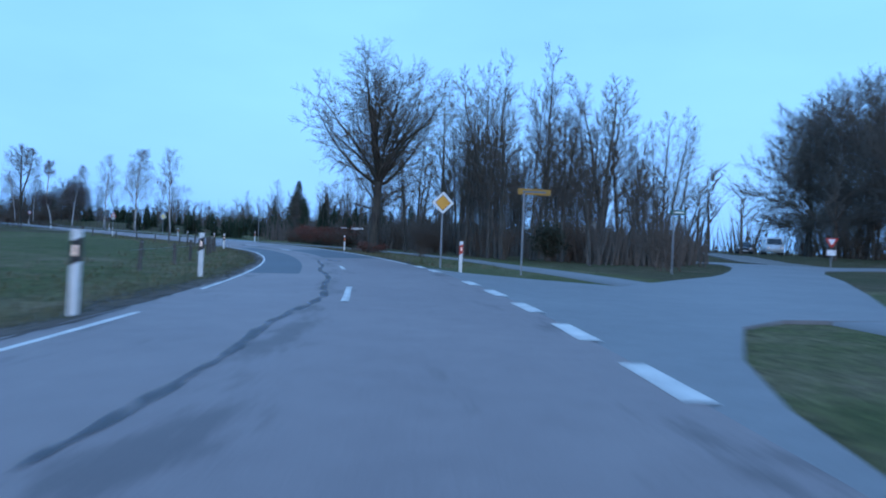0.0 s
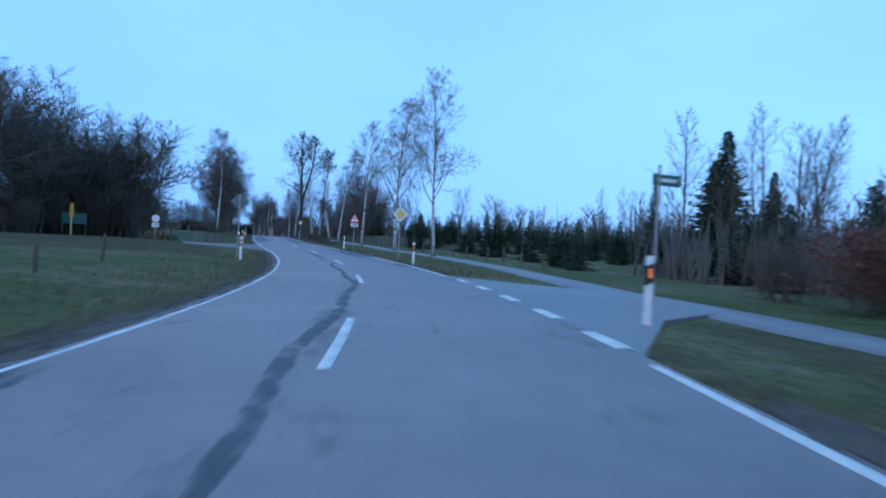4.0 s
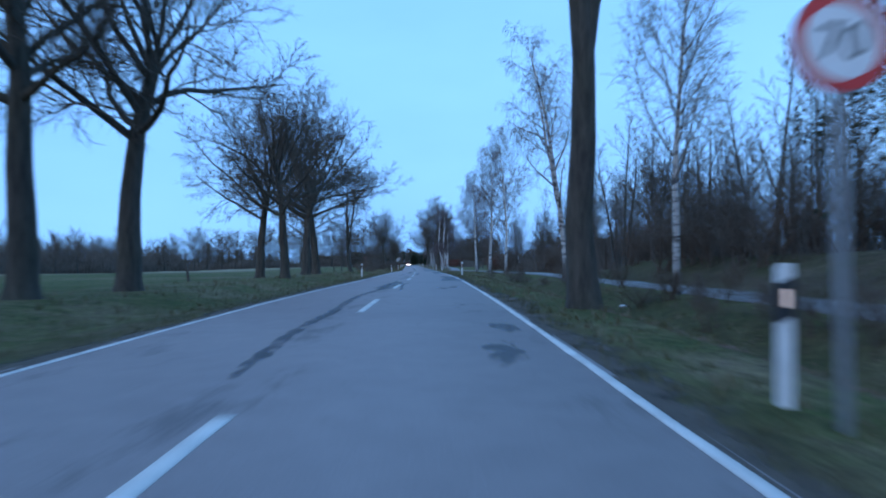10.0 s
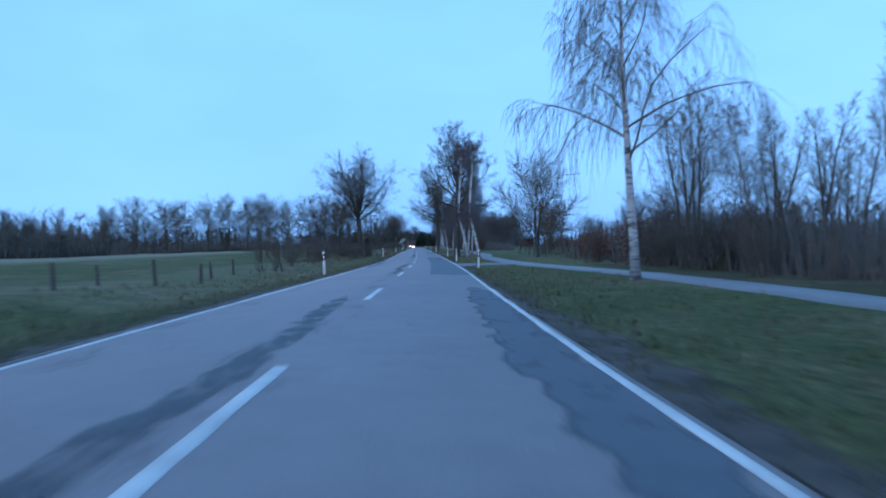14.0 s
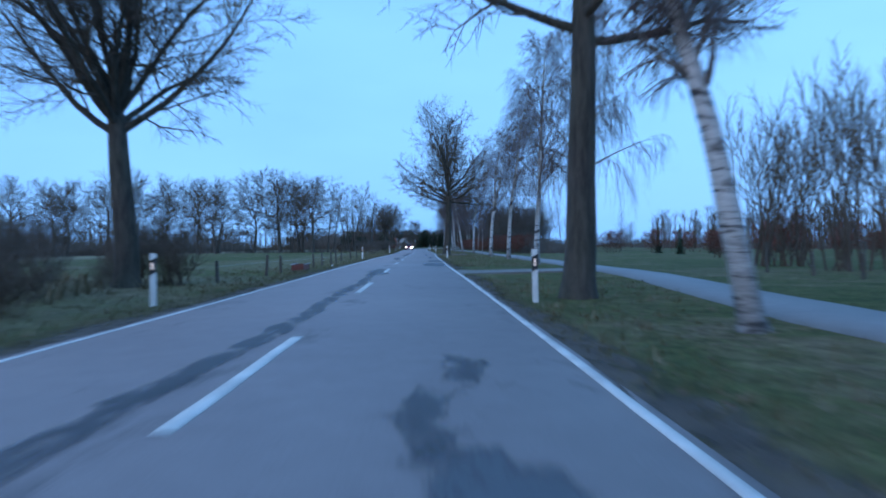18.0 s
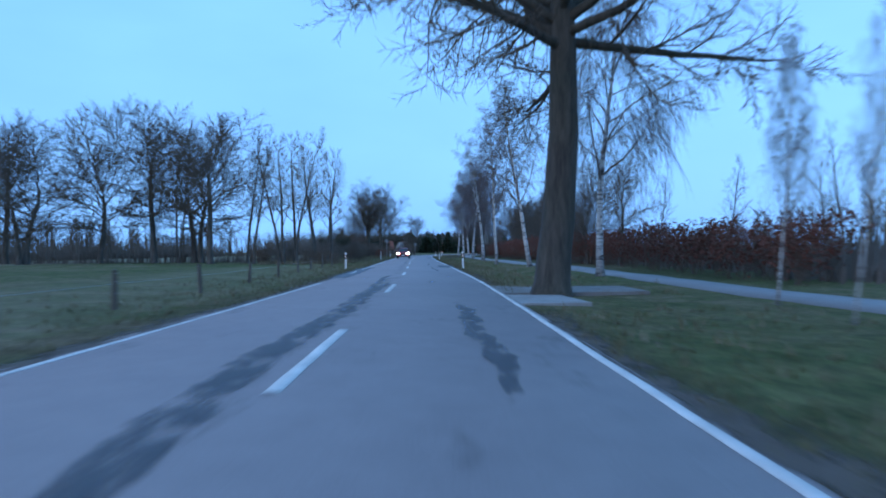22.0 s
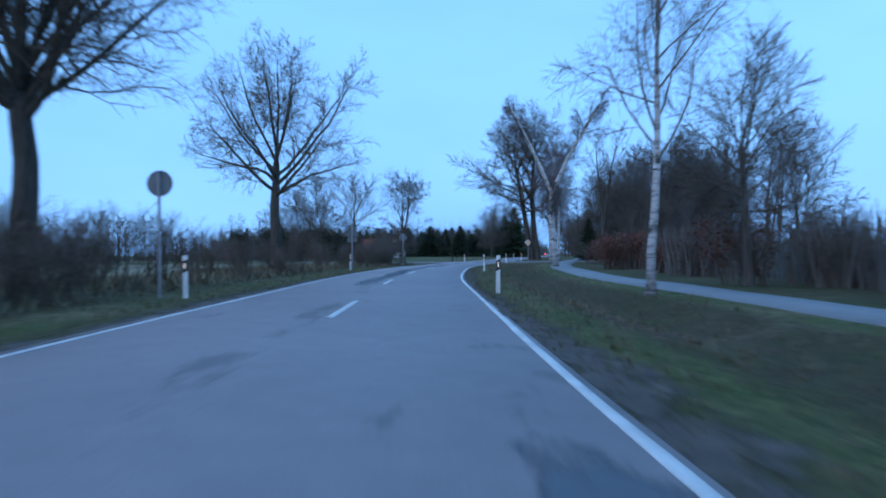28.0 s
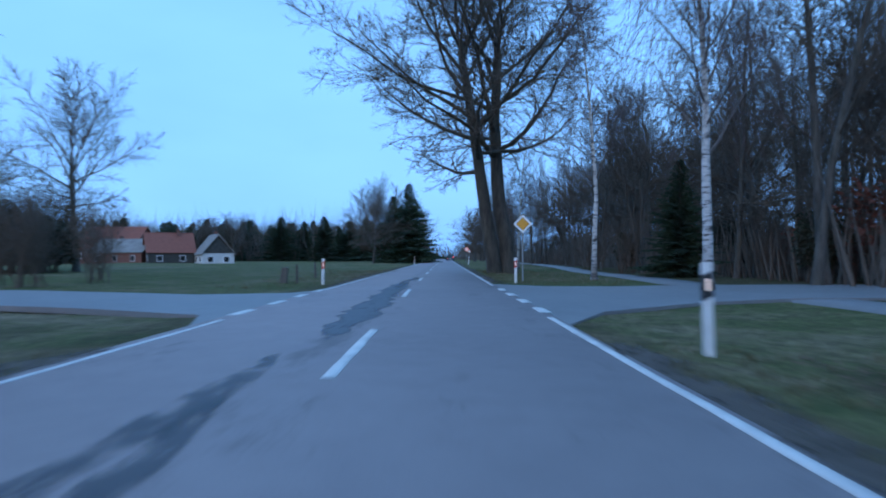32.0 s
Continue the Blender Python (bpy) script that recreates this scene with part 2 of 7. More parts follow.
def bark(name, dark, light):
    m, n, l, b = material(name, 0.92)
    v = coords(n, l, "Object", (9, 9, 1.6))
    a, g = noise_tex(n, l, v, 1.2, 6, 0.7), noise_tex(n, l, coords(n, l, "Object"), 0.8, 3)
    c = mix(n, l, 0.3, ramp(n, l, a, [(0.35, dark), (0.65, light)]), ramp(n, l, g, [(0.4, dark), (0.62, (0.05, 0.055, 0.03))]))
    l.new(c, b.inputs["Base Color"])
    bump(n, l, b, a, 0.8, 0.04)
    return m


def birch_bark():
    m, n, l, b = material("birch_bark", 0.7)
    bands = noise_tex(n, l, coords(n, l, "Object", (2.2, 2.2, 11)), 1.0, 5, 0.75)
    knots = noise_tex(n, l, coords(n, l, "Object", (1.2, 1.2, 2.4)), 1.0, 3)
    c = ramp(n, l, bands, [(0.40, (0.05, 0.045, 0.045)), (0.47, (0.44, 0.42, 0.40)), (0.75, (0.66, 0.64, 0.61))])
    c = mix(n, l, ramp(n, l, knots, [(0.56, (0, 0, 0)), (0.64, (1, 1, 1))]), c, (0.05, 0.045, 0.04))
    sep = n.new("ShaderNodeSeparateXYZ")
    tc = n.new("ShaderNodeTexCoord")
    l.new(tc.outputs["Object"], sep.inputs[0])
    mr = n.new("ShaderNodeMapRange")
    mr.inputs["From Min"].default_value, mr.inputs["From Max"].default_value = 1.2, 0.25
    l.new(sep.outputs["Z"], mr.inputs["Value"])
    rough_foot = n.new("ShaderNodeMath")
    rough_foot.operation = "MULTIPLY"
    l.new(mr.outputs["Result"], rough_foot.inputs[0])
    l.new(ramp(n, l, bands, [(0.3, (1, 1, 1)), (0.75, (0.3, 0.3, 0.3))]), rough_foot.inputs[1])
    c = mix(n, l, rough_foot.outputs[0], c, (0.035, 0.032, 0.03))
    l.new(c, b.inputs["Base Color"])
    bump(n, l, b, bands, 0.4, 0.02)
    return m


M["oak_bark"] = bark("oak_bark", (0.029, 0.025, 0.021), (0.111, 0.094, 0.075))
M["oak_twig"] = mottled("oak_twig", (0.053, 0.041, 0.033), (0.149, 0.116, 0.086), 0.5, 6, 0.9, relief=0)
M["birch_bark"] = birch_bark()
M["birch_limb"] = mottled("birch_limb", (0.05, 0.042, 0.04), (0.22, 0.19, 0.175), 1.5, 12, 0.8, relief=0)
M["birch_twig"] = mottled("birch_twig", (0.078, 0.055, 0.055), (0.176, 0.130, 0.124), 0.5, 6, 0.9, relief=0)
M["wood_bark"] = bark("grey_bark", (0.047, 0.042, 0.037), (0.156, 0.140, 0.121))
M["shrub_twig"] = mottled("shrub_twig", (0.064, 0.048, 0.036), (0.182, 0.127, 0.091), 0.5, 6, 0.9, relief=0)
M["needles"] = mottled("spruce_needles", (0.013, 0.029, 0.016), (0.046, 0.081, 0.039), 1.0, 14, 0.9, relief=0, random_value=0.25)
M["beech_leaf"] = mottled("dry_beech_leaf", (0.08, 0.027, 0.018), (0.22, 0.072, 0.045), 1.0, 14, 0.9, relief=0, random_value=0.2)
M["ivy_leaf"] = mottled("dark_leaf", (0.016, 0.021, 0.012), (0.052, 0.058, 0.031), 1.0, 14, 0.85, relief=0)
M["grass_blade"] = mottled("grass_blade", (0.058, 0.066, 0.020), (0.18, 0.145, 0.075), 0.8, 9, 0.9, relief=0)
M["straw"] = mottled("dry_straw_grass", (0.10, 0.085, 0.045), (0.26, 0.21, 0.13), 0.8, 9, 0.9, relief=0)
M["litter"] = mottled("fallen_leaf", (0.08, 0.036, 0.022), (0.24, 0.115, 0.075), 1.0, 9, 0.9, relief=0)
M["white_plastic"] = mottled("white_post_plastic", (0.62, 0.62, 0.60), (0.80, 0.80, 0.78), 5, 40, 0.45, relief=0.05)
M["black_plastic"] = mottled("black_band", (0.015, 0.015, 0.017), (0.03, 0.03, 0.032), 5, 40, 0.5, relief=0)
# Reflectors emit a little light themselves, standing in for headlight thrown back
M["reflector"] = glow("lit_reflector", (1.0, 0.80, 0.70), 0.4)
M["reflector_orange"] = glow("lit_orange_reflector", (1.0, 0.25, 0.06), 0.5)
M["red_plastic"] = mottled("red_band", (0.50, 0.045, 0.03), (0.62, 0.07, 0.05), 5, 40, 0.45, relief=0)
M["galvanised"] = mottled("galvanised_steel", (0.22, 0.23, 0.24), (0.36, 0.37, 0.38), 4, 30, 0.5, 0.6, 0.1)
M["sign_back"] = mottled("weathered_sign_back", (0.10, 0.13, 0.14), (0.17, 0.20, 0.21), 3, 25, 0.6, 0.3, 0.05)
M["sign_white"] = mottled("sign_white", (0.70, 0.70, 0.69), (0.82, 0.82, 0.80), 3, 20, 0.45, relief=0)
M["sign_yellow"] = mottled("sign_yellow", (0.75, 0.32, 0.03), (0.85, 0.40, 0.05), 3, 20, 0.45, relief=0)
M["sign_pale_yellow"] = mottled("faded_sign_yellow", (0.72, 0.55, 0.14), (0.82, 0.64, 0.2), 3, 20, 0.45, relief=0)
M["sign_mustard"] = mottled("dull_mustard_sign", (0.30, 0.15, 0.02), (0.40, 0.21, 0.035), 3, 20, 0.5, relief=0)
M["sign_red"] = mottled("sign_red", (0.55, 0.03, 0.025), (0.68, 0.05, 0.04), 3, 20, 0.45, relief=0)
M["sign_black"] = mottled("sign_black", (0.012, 0.012, 0.012), (0.03, 0.03, 0.03), 3, 20, 0.5, relief=0)
M["sign_green"] = mottled("sign_green", (0.03, 0.11, 0.09), (0.05, 0.16, 0.13), 3, 20, 0.5, relief=0)
M["old_wood"] = mottled("weathered_wood", (0.05, 0.042, 0.034), (0.15, 0.13, 0.11), 4, 30, 0.9, relief=0.5, stretch=(1, 1, 0.15))
M["rust_red"] = mottled("rust_red_paint", (0.10, 0.028, 0.022), (0.21, 0.06, 0.045), 3, 25, 0.75)
M["concrete"] = mottled("concrete", (0.20, 0.19, 0.18), (0.36, 0.35, 0.33), 2, 30, 0.9)
M["roof_red"] = mottled("red_roof_tiles", (0.18, 0.055, 0.035), (0.32, 0.10, 0.06), 2, 12, 0.8, stretch=(1, 1, 6))
M["roof_grey"] = mottled("grey_roof", (0.16, 0.14, 0.12), (0.30, 0.27, 0.24), 1, 8, 0.8)
M["brick"] = mottled("brick_wall", (0.14, 0.06, 0.045), (0.25, 0.11, 0.08), 3, 20, 0.85)
M["render_white"] = mottled("white_render", (0.5, 0.5, 0.48), (0.7, 0.7, 0.68), 1, 12, 0.85)
M["dark_timber"] = mottled("dark_timber", (0.03, 0.03, 0.028), (0.08, 0.075, 0.065), 2, 20, 0.85)
M["glass"] = mottled("dark_window", (0.02, 0.022, 0.025), (0.04, 0.045, 0.05), 2, 12, 0.08, relief=0)
M["tyre"] = mottled("tyre_rubber", (0.012, 0.012, 0.012), (0.03, 0.03, 0.03), 8, 50, 0.8)
M["car_red"] = mottled("red_car_paint", (0.27, 0.025, 0.028), (0.33, 0.04, 0.04), 1, 6, 0.22, 0.3, 0)
M["car_grey"] = mottled("grey_car_paint", (0.12, 0.13, 0.14), (0.17, 0.18, 0.19), 1, 6, 0.22, 0.4, 0)
M["car_white"] = mottled("white_van_paint", (0.6, 0.62, 0.63), (0.72, 0.73, 0.74), 1, 6, 0.25, 0, 0)
M["chrome"] = mottled("chrome", (0.6, 0.6, 0.6), (0.75, 0.75, 0.75), 3, 20, 0.2, 1.0, 0)
M["headlight"] = glow("headlight_glass", (1.0, 0.90, 0.80), 40.0)
M["tail_light"] = glow("tail_light_glass", (1.0, 0.03, 0.02), 14.0)
# Emission imitates headlight returned by the sign's red ring; it is no lamp
M["glowing_red"] = glow("lit_red_sign", (1.0, 0.30, 0.18), 1.6)

# ---- the road's line ----
KNOTS = [(1.12, -139.99), (1.12, -59.99), (0.73, -48.00), (0.33, -36.01), (-0.07, -24.01), (-0.49, -12.02), (-0.91, -0.03), (-1.58, 11.95), (-3.36, 23.81), (-6.29, 35.45), (-10.24, 46.77), (-15.25, 57.67), (-21.09, 68.15), (-27.74, 78.13), (-35.18, 87.55), (-43.32, 96.36), (-51.76, 104.89), (-60.03, 113.58), (-68.20, 122.38), (-76.19, 131.33), (-84.28, 140.19), (-92.39, 149.04), (-100.49, 157.89), (-108.59, 166.74), (-116.79, 175.50), (-125.05, 184.21), (-133.41, 192.81), (-141.64, 201.54)] + [(-149.83, 210.32), (-158.06, 219.05), (-166.35, 227.73), (-174.70, 236.35), (-183.07, 244.94), (-191.49, 253.50), (-199.93, 262.02), (-208.33, 270.60), (-216.74, 279.16), (-225.13, 287.74), (-233.41, 296.42), (-241.75, 305.05), (-250.22, 313.55), (-258.71, 322.03), (-267.23, 330.48), (-275.72, 338.96), (-284.17, 347.48), (-292.57, 356.05), (-301.03, 364.56), (-309.37, 373.19), (-317.63, 381.89), (-325.53, 390.93), (-333.09, 400.24), (-339.99, 410.06), (-350.71, 426.94), (-372.14, 460.72), (-447.15, 578.92), (-607.90, 832.22)]


def road_line():
    k = np.array(KNOTS, float)
    u = np.r_[0, np.cumsum(np.linalg.norm(np.diff(k, axis=0), axis=1))]
    m = np.gradient(k, u, axis=0)
    out = []
    for j in range(len(k) - 1):
        h = u[j + 1] - u[j]
        n = max(2, int(round(h)))
        for w in np.arange(n) / n:
            out.append((2 * w**3 - 3 * w**2 + 1) * k[j] + (w**3 - 2 * w**2 + w) * h * m[j]
                       + (-2 * w**3 + 3 * w**2) * k[j + 1] + (w**3 - w**2) * h * m[j + 1])
    out.append(k[-1])
    out = np.array(out)
    return out, np.r_[0, np.cumsum(np.linalg.norm(np.diff(out, axis=0), axis=1))] - 140


LINE, LINE_S = road_line()
TAN = np.gradient(LINE, axis=0)
TAN /= np.linalg.norm(TAN, axis=1)[:, None]


def soft_step(x, a, b):
    t = min(1.0, max(0.0, (x - a) / (b - a)))
    return t * t * (3 - 2 * t)


# The road climbs a low rise and falls gently behind it
RISE_S = [-1000, 60, 80, 95, 105, 120, 135, 150, 165, 180, 195, 225, 260, 300, 1200]
RISE_Z = [-0.55, -0.55, -0.535, -0.49, -0.38, -0.18, -0.045, 0.1, 0.28, 0.42, 0.43, 0.36, 0.18, 0, 0]


def rise(s):
    """The height of the road's middle."""
    i = max(1, min(len(RISE_S) - 3, int(np.searchsorted(RISE_S, s)) - 1))
    h = RISE_S[i + 1] - RISE_S[i]
    w = (s - RISE_S[i]) / h
    if not 0 <= w <= 1:
        return RISE_Z[0] if s < 60 else 0.0
    m0, m1 = ((RISE_Z[k + 1] - RISE_Z[k - 1]) / (RISE_S[k + 1] - RISE_S[k - 1]) if 1 < k < len(RISE_S) - 2 else 0.0 for k in (i, i + 1))
    return (2 * w**3 - 3 * w**2 + 1) * RISE_Z[i] + (w**3 - 2 * w**2 + w) * h * m0 + (-2 * w**3 + 3 * w**2) * RISE_Z[i + 1] + (w**3 - w**2) * h * m1


# The road leans into its bends (tangent, right side up) and is crowned on the straight
BANK_S = [-140, 0, 10, 25, 41, 50, 58, 75, 89, 97, 105, 114, 125, 140, 462, 485, 520, 545]
BANK_T = [0.008, 0.008, 0.008, 0.010, 0.020, 0.034, 0.040, 0.038, 0.033, 0.024, 0.016, 0.010, 0.006, 0, 0, -0.012, -0.012, 0]


def cross(s, d):
    """The height across the road, against the middle of the right lane; it fades out over the verges."""
    c = max(-3.1, min(3.1, d))
    z = float(np.interp(s, BANK_S, BANK_T)) * (c - 1.35) - float(np.interp(s, [105, 145, 455, 485], [0, 0.024, 0.024, 0])) * (abs(c) - 1.35)
    return z * (1 - soft_step(abs(d), 3.1, 9.0))


def at(s, d, z=0.0):
    """A place s metres along the road, d metres to the right of its middle and z above it."""
    x, y, tx, ty = (np.interp(s, LINE_S, col) for col in (LINE[:, 0], LINE[:, 1], TAN[:, 0], TAN[:, 1]))
    return float(x + d * ty), float(y - d * tx), z + rise(s) + cross(s, d)


def heading(s):
    """The turn about z, in degrees, that lays a thing's +y along the road."""
    tx, ty = np.interp(s, LINE_S, TAN[:, 0]), np.interp(s, LINE_S, TAN[:, 1])
    return math.degrees(math.atan2(-tx, ty))


def side_climb(d):
    """The side road climbs once it has passed the lane that crosses it."""
    return float(np.interp(d, [32, 42, 55, 70], [0.0, 0.12, 0.8, 0.3]))


def ground_z(s, d):
    """The height of the verges, ditches and banks beside the road."""
    z = -0.035 - 0.05 * soft_step(abs(d), 3.0, 4.6)
    on = soft_step(s, 136, 150) * (1 - soft_step(s, 228, 242)) + soft_step(s, 478, 490) * (1 - soft_step(s, 540, 552))
    on += 0.5 * soft_step(s, 396, 404) * (1 - soft_step(s, 470, 480)) + 0.5 * soft_step(s, 46, 52) * (1 - soft_step(s, 66, 72))
    z -= 0.42 * on * soft_step(d, 4.6, 5.9) * (1 - soft_step(d, 6.1, 7.4))
    bank = soft_step(s, 138, 160) * (1 - soft_step(s, 205, 222))
    z += 1.15 * bank * soft_step(d, 10.6, 14.5)
    z += 0.25 * soft_step(s, 165, 180) * (1 - soft_step(s, 245, 262)) * soft_step(-d, 4.4, 6.5)
    far = min(1.0, abs(d) / 12.0)
    z += 0.05 * far * noise.noise((s * 0.35, d * 0.35, 0.0)) + 0.16 * far * noise.noise((s * 0.05, d * 0.05, 3.0))
    z -= 0.6 * soft_step(-d, 3.4, 11) * soft_step(s, 119, 130) * (1 - soft_step(s, 150, 175))
    if d > 6 and s < 110:
        off = abs(d - 12.5 - 0.9 * (s - 19.5)) / 1.35
        z += (-0.07 - z) * (1 - soft_step(off, 6, 12))
        z += side_climb(d) * (1 - soft_step(off, 12, 24))
    return z


def on_ground(s, d, dz=0.0):
    return at(s, d, ground_z(s, d) + dz)


# ---- mesh helpers ----


def raw(name, verts, faces, mat, parent=None, label="", smooth=True):
    me = bpy.data.meshes.new(name)
    me.from_pydata([tuple(v) for v in verts] if not isinstance(verts, np.ndarray) else verts.tolist(), [], faces)
    me.materials.append(mat)
    if smooth:
        me.polygons.foreach_set("use_smooth", [True] * len(me.polygons))
    me.update()
    ob = new(name, me)
    if parent:
        ob.parent = parent
    if label:
        tagged(ob, label)
    return ob


def part(name, bm, mat, parent=None, label="", smooth=False):
    me = bpy.data.meshes.new(name)
    bm.to_mesh(me)
    bm.free()
    me.materials.append(mat)
    if smooth:
        me.polygons.foreach_set("use_smooth", [True] * len(me.polygons))
    ob = new(name, me)
    if parent:
        ob.parent = parent
    if label:
        tagged(ob, label)
    return ob


def box(size, at_=(0, 0, 0), bevel=0.0, taper=1.0, turn=(0, 0, 0)):
    bm = bmesh.new()
    bmesh.ops.create_cube(bm, size=1)
    for v in bm.verts:
        k = taper if v.co.z > 0 else 1.0
        v.co = Vector((v.co.x * size[0] * k, v.co.y * size[1] * k, v.co.z * size[2]))
    if bevel:
        bmesh.ops.bevel(bm, geom=bm.edges[:], offset=bevel, segments=2, affect="EDGES", profile=0.7)
    bmesh.ops.transform(bm, matrix=pose(*at_, *turn), verts=bm.verts[:])
    return bm


def rod(r, h, at_=(0, 0, 0), sides=10, r2=None, turn=(0, 0, 0), bevel=0.0):
    bm = bmesh.new()
    bmesh.ops.create_cone(bm, cap_ends=True, segments=sides, radius1=r, radius2=r if r2 is None else r2, depth=h)
    if bevel:
        rim = [e for e in bm.edges if abs(e.verts[0].co.z - e.verts[1].co.z) < 1e-5]
        bmesh.ops.bevel(bm, geom=rim, offset=bevel, segments=2, affect="EDGES")
    bmesh.ops.transform(bm, matrix=pose(*at_, *turn), verts=bm.verts[:])
    return bm


def plate(outline, thick, y=0.0, bevel=0.0):
    """A flat plate in the xz plane, its face towards -y, from an outline of (x, z)."""
    bm = bmesh.new()
    f = bm.faces.new([bm.verts.new((x, y, z)) for x, z in outline])
    got = bmesh.ops.extrude_face_region(bm, geom=[f])
    bmesh.ops.translate(bm, vec=(0, thick, 0), verts=[v for v in got["geom"] if isinstance(v, bmesh.types.BMVert)])
    bmesh.ops.recalc_face_normals(bm, faces=bm.faces[:])
    if bevel:
        bmesh.ops.bevel(bm, geom=bm.edges[:], offset=bevel, segments=1, affect="EDGES")
    return bm


def rounded(points, r, n=4):
    """An outline with rounded corners."""
    out = []
    k = len(points)
    for i in range(k):
        p, a, b = (Vector(points[j % k]) for j in (i, i - 1, i + 1))
        u, w = (a - p).normalized(), (b - p).normalized()
        half = math.acos(max(-1, min(1, u.dot(w)))) / 2
        cut = r / math.tan(half)
        p0, p1 = p + u * cut, p + w * cut
        for j in range(n + 1):
            t = j / n
            q = p0.lerp(p, t).lerp(p.lerp(p1, t), t)
            out.append((q.x, q.y))
    return out


def ring(r, n=28):
    return [(r * math.cos(2 * math.pi * i / n), r * math.sin(2 * math.pi * i / n)) for i in range(n)]


def moved(outline, x=0.0, z=0.0, k=1.0):
    return [(x + k * a, z + k * b) for a, b in outline]


def words(text, size, at_, mat, parent, name="writing"):
    """Letters as a thin mesh, facing -y."""
    cu = bpy.data.curves.new(name, "FONT")
    cu.body, cu.size, cu.extrude, cu.align_x, cu.align_y = text, size, 0.002, "CENTER", "CENTER"
    cu.resolution_u = 3
    tmp = new(name, cu)
    me = bpy.data.meshes.new_from_object(tmp)
    bpy.data.objects.remove(tmp)
    me.transform(pose(*at_, 90, 0, 0))
    me.materials.clear()
    me.materials.append(mat)
    ob = new(name, me)
    ob.parent = parent
    return ob

# ---- ground, road, paths ----


def drift(s):
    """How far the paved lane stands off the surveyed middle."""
    return float(np.interp(s, [535, 550, 565, 620], [0, -0.22, -0.42, -0.6]))


def ribbon(name, mat, s0, s1, d0, d1, z, step=1.0, skirt=0.0, wobble=0.0, seed=0, parent=None, label="", taper=0.0, body=False):
    """A strip that follows the road, with UV in metres along and across it."""
    rng = random.Random(seed)
    n = max(1, int(math.ceil((s1 - s0) / step)))
    fl, fr = (d0 if callable(d0) else (lambda s: d0)), (d1 if callable(d1) else (lambda s: d1))
    verts, uv, faces = [], [], []
    for i in range(n + 1):
        s = s0 + (s1 - s0) * i / n
        wl_, wr = (wobble * rng.uniform(-1, 1) for _ in range(2))
        a, b = fl(s) + wl_, fr(s) + wr
        if taper:
            mid = (a + b) / 2
            k = min(1.0, min(i, n - i) / max(1.0, taper / step))
            k = 0.25 + 0.75 * k
            a, b = mid + (a - mid) * k, mid + (b - mid) * k
        cols = [(a + (b - a) * k_, z) for k_ in ((0, 0.18, 0.5, 0.82, 1) if body else (0, 1))] if not skirt else [(a - 0.5 * skirt, z - skirt), (a, z), ((a + b) / 2, z), (b, z), (b + 0.5 * skirt, z - skirt)]
        for d, zz in cols:
            verts.append(at(s, d + drift(s), zz))
            uv.append((s, d))
    c = len(verts) // (n + 1)
    for i in range(n):
        for j in range(c - 1):
            k = i * c + j
            faces.append((k, k + 1, k + c + 1, k + c))
    ob = raw(name, verts, faces, mat, parent, label)
    lay = ob.data.uv_layers.new(name="UVMap")
    for loop in ob.data.loops:
        lay.data[loop.index].uv = uv[loop.vertex_index]
    if body:
        att = ob.data.attributes.new("body", "FLOAT", "POINT")
        att.data.foreach_set("value", [(0.0, 0.8, 1.0, 0.8, 0.0)[j] * min(1.0, min(i, n - i) / 3.0) for i in range(n + 1) for j in range(5)])
    return ob


def apron(name, mat, outline, z, label):
    """A paved corner or side road from an outline of (along, across)."""
    bm = bmesh.new()
    vs = [bm.verts.new(at(p[0], p[1], p[2] if len(p) > 2 else z)) for p in outline]
    f = bm.faces.new(vs)
    if f.normal.z < 0:
        f.normal_flip()
    bm.normal_update()
    if f.normal.z < 0:
        bmesh.ops.reverse_faces(bm, faces=[f])
    got = bmesh.ops.extrude_face_region(bm, geom=[f])
    bmesh.ops.translate(bm, vec=(0, 0, -0.12), verts=[v for v in got["geom"] if isinstance(v, bmesh.types.BMVert)])
    bmesh.ops.recalc_face_normals(bm, faces=bm.faces[:])
    bmesh.ops.triangulate(bm, faces=bm.faces[:])
    lay = bm.loops.layers.uv.new("UVMap")
    for face in bm.faces:
        for loop in face.loops:
            loop[lay].uv = (loop.vert.co.x, loop.vert.co.y)
    return tagged(part(name, bm, mat), label, kind="structure", category="road")


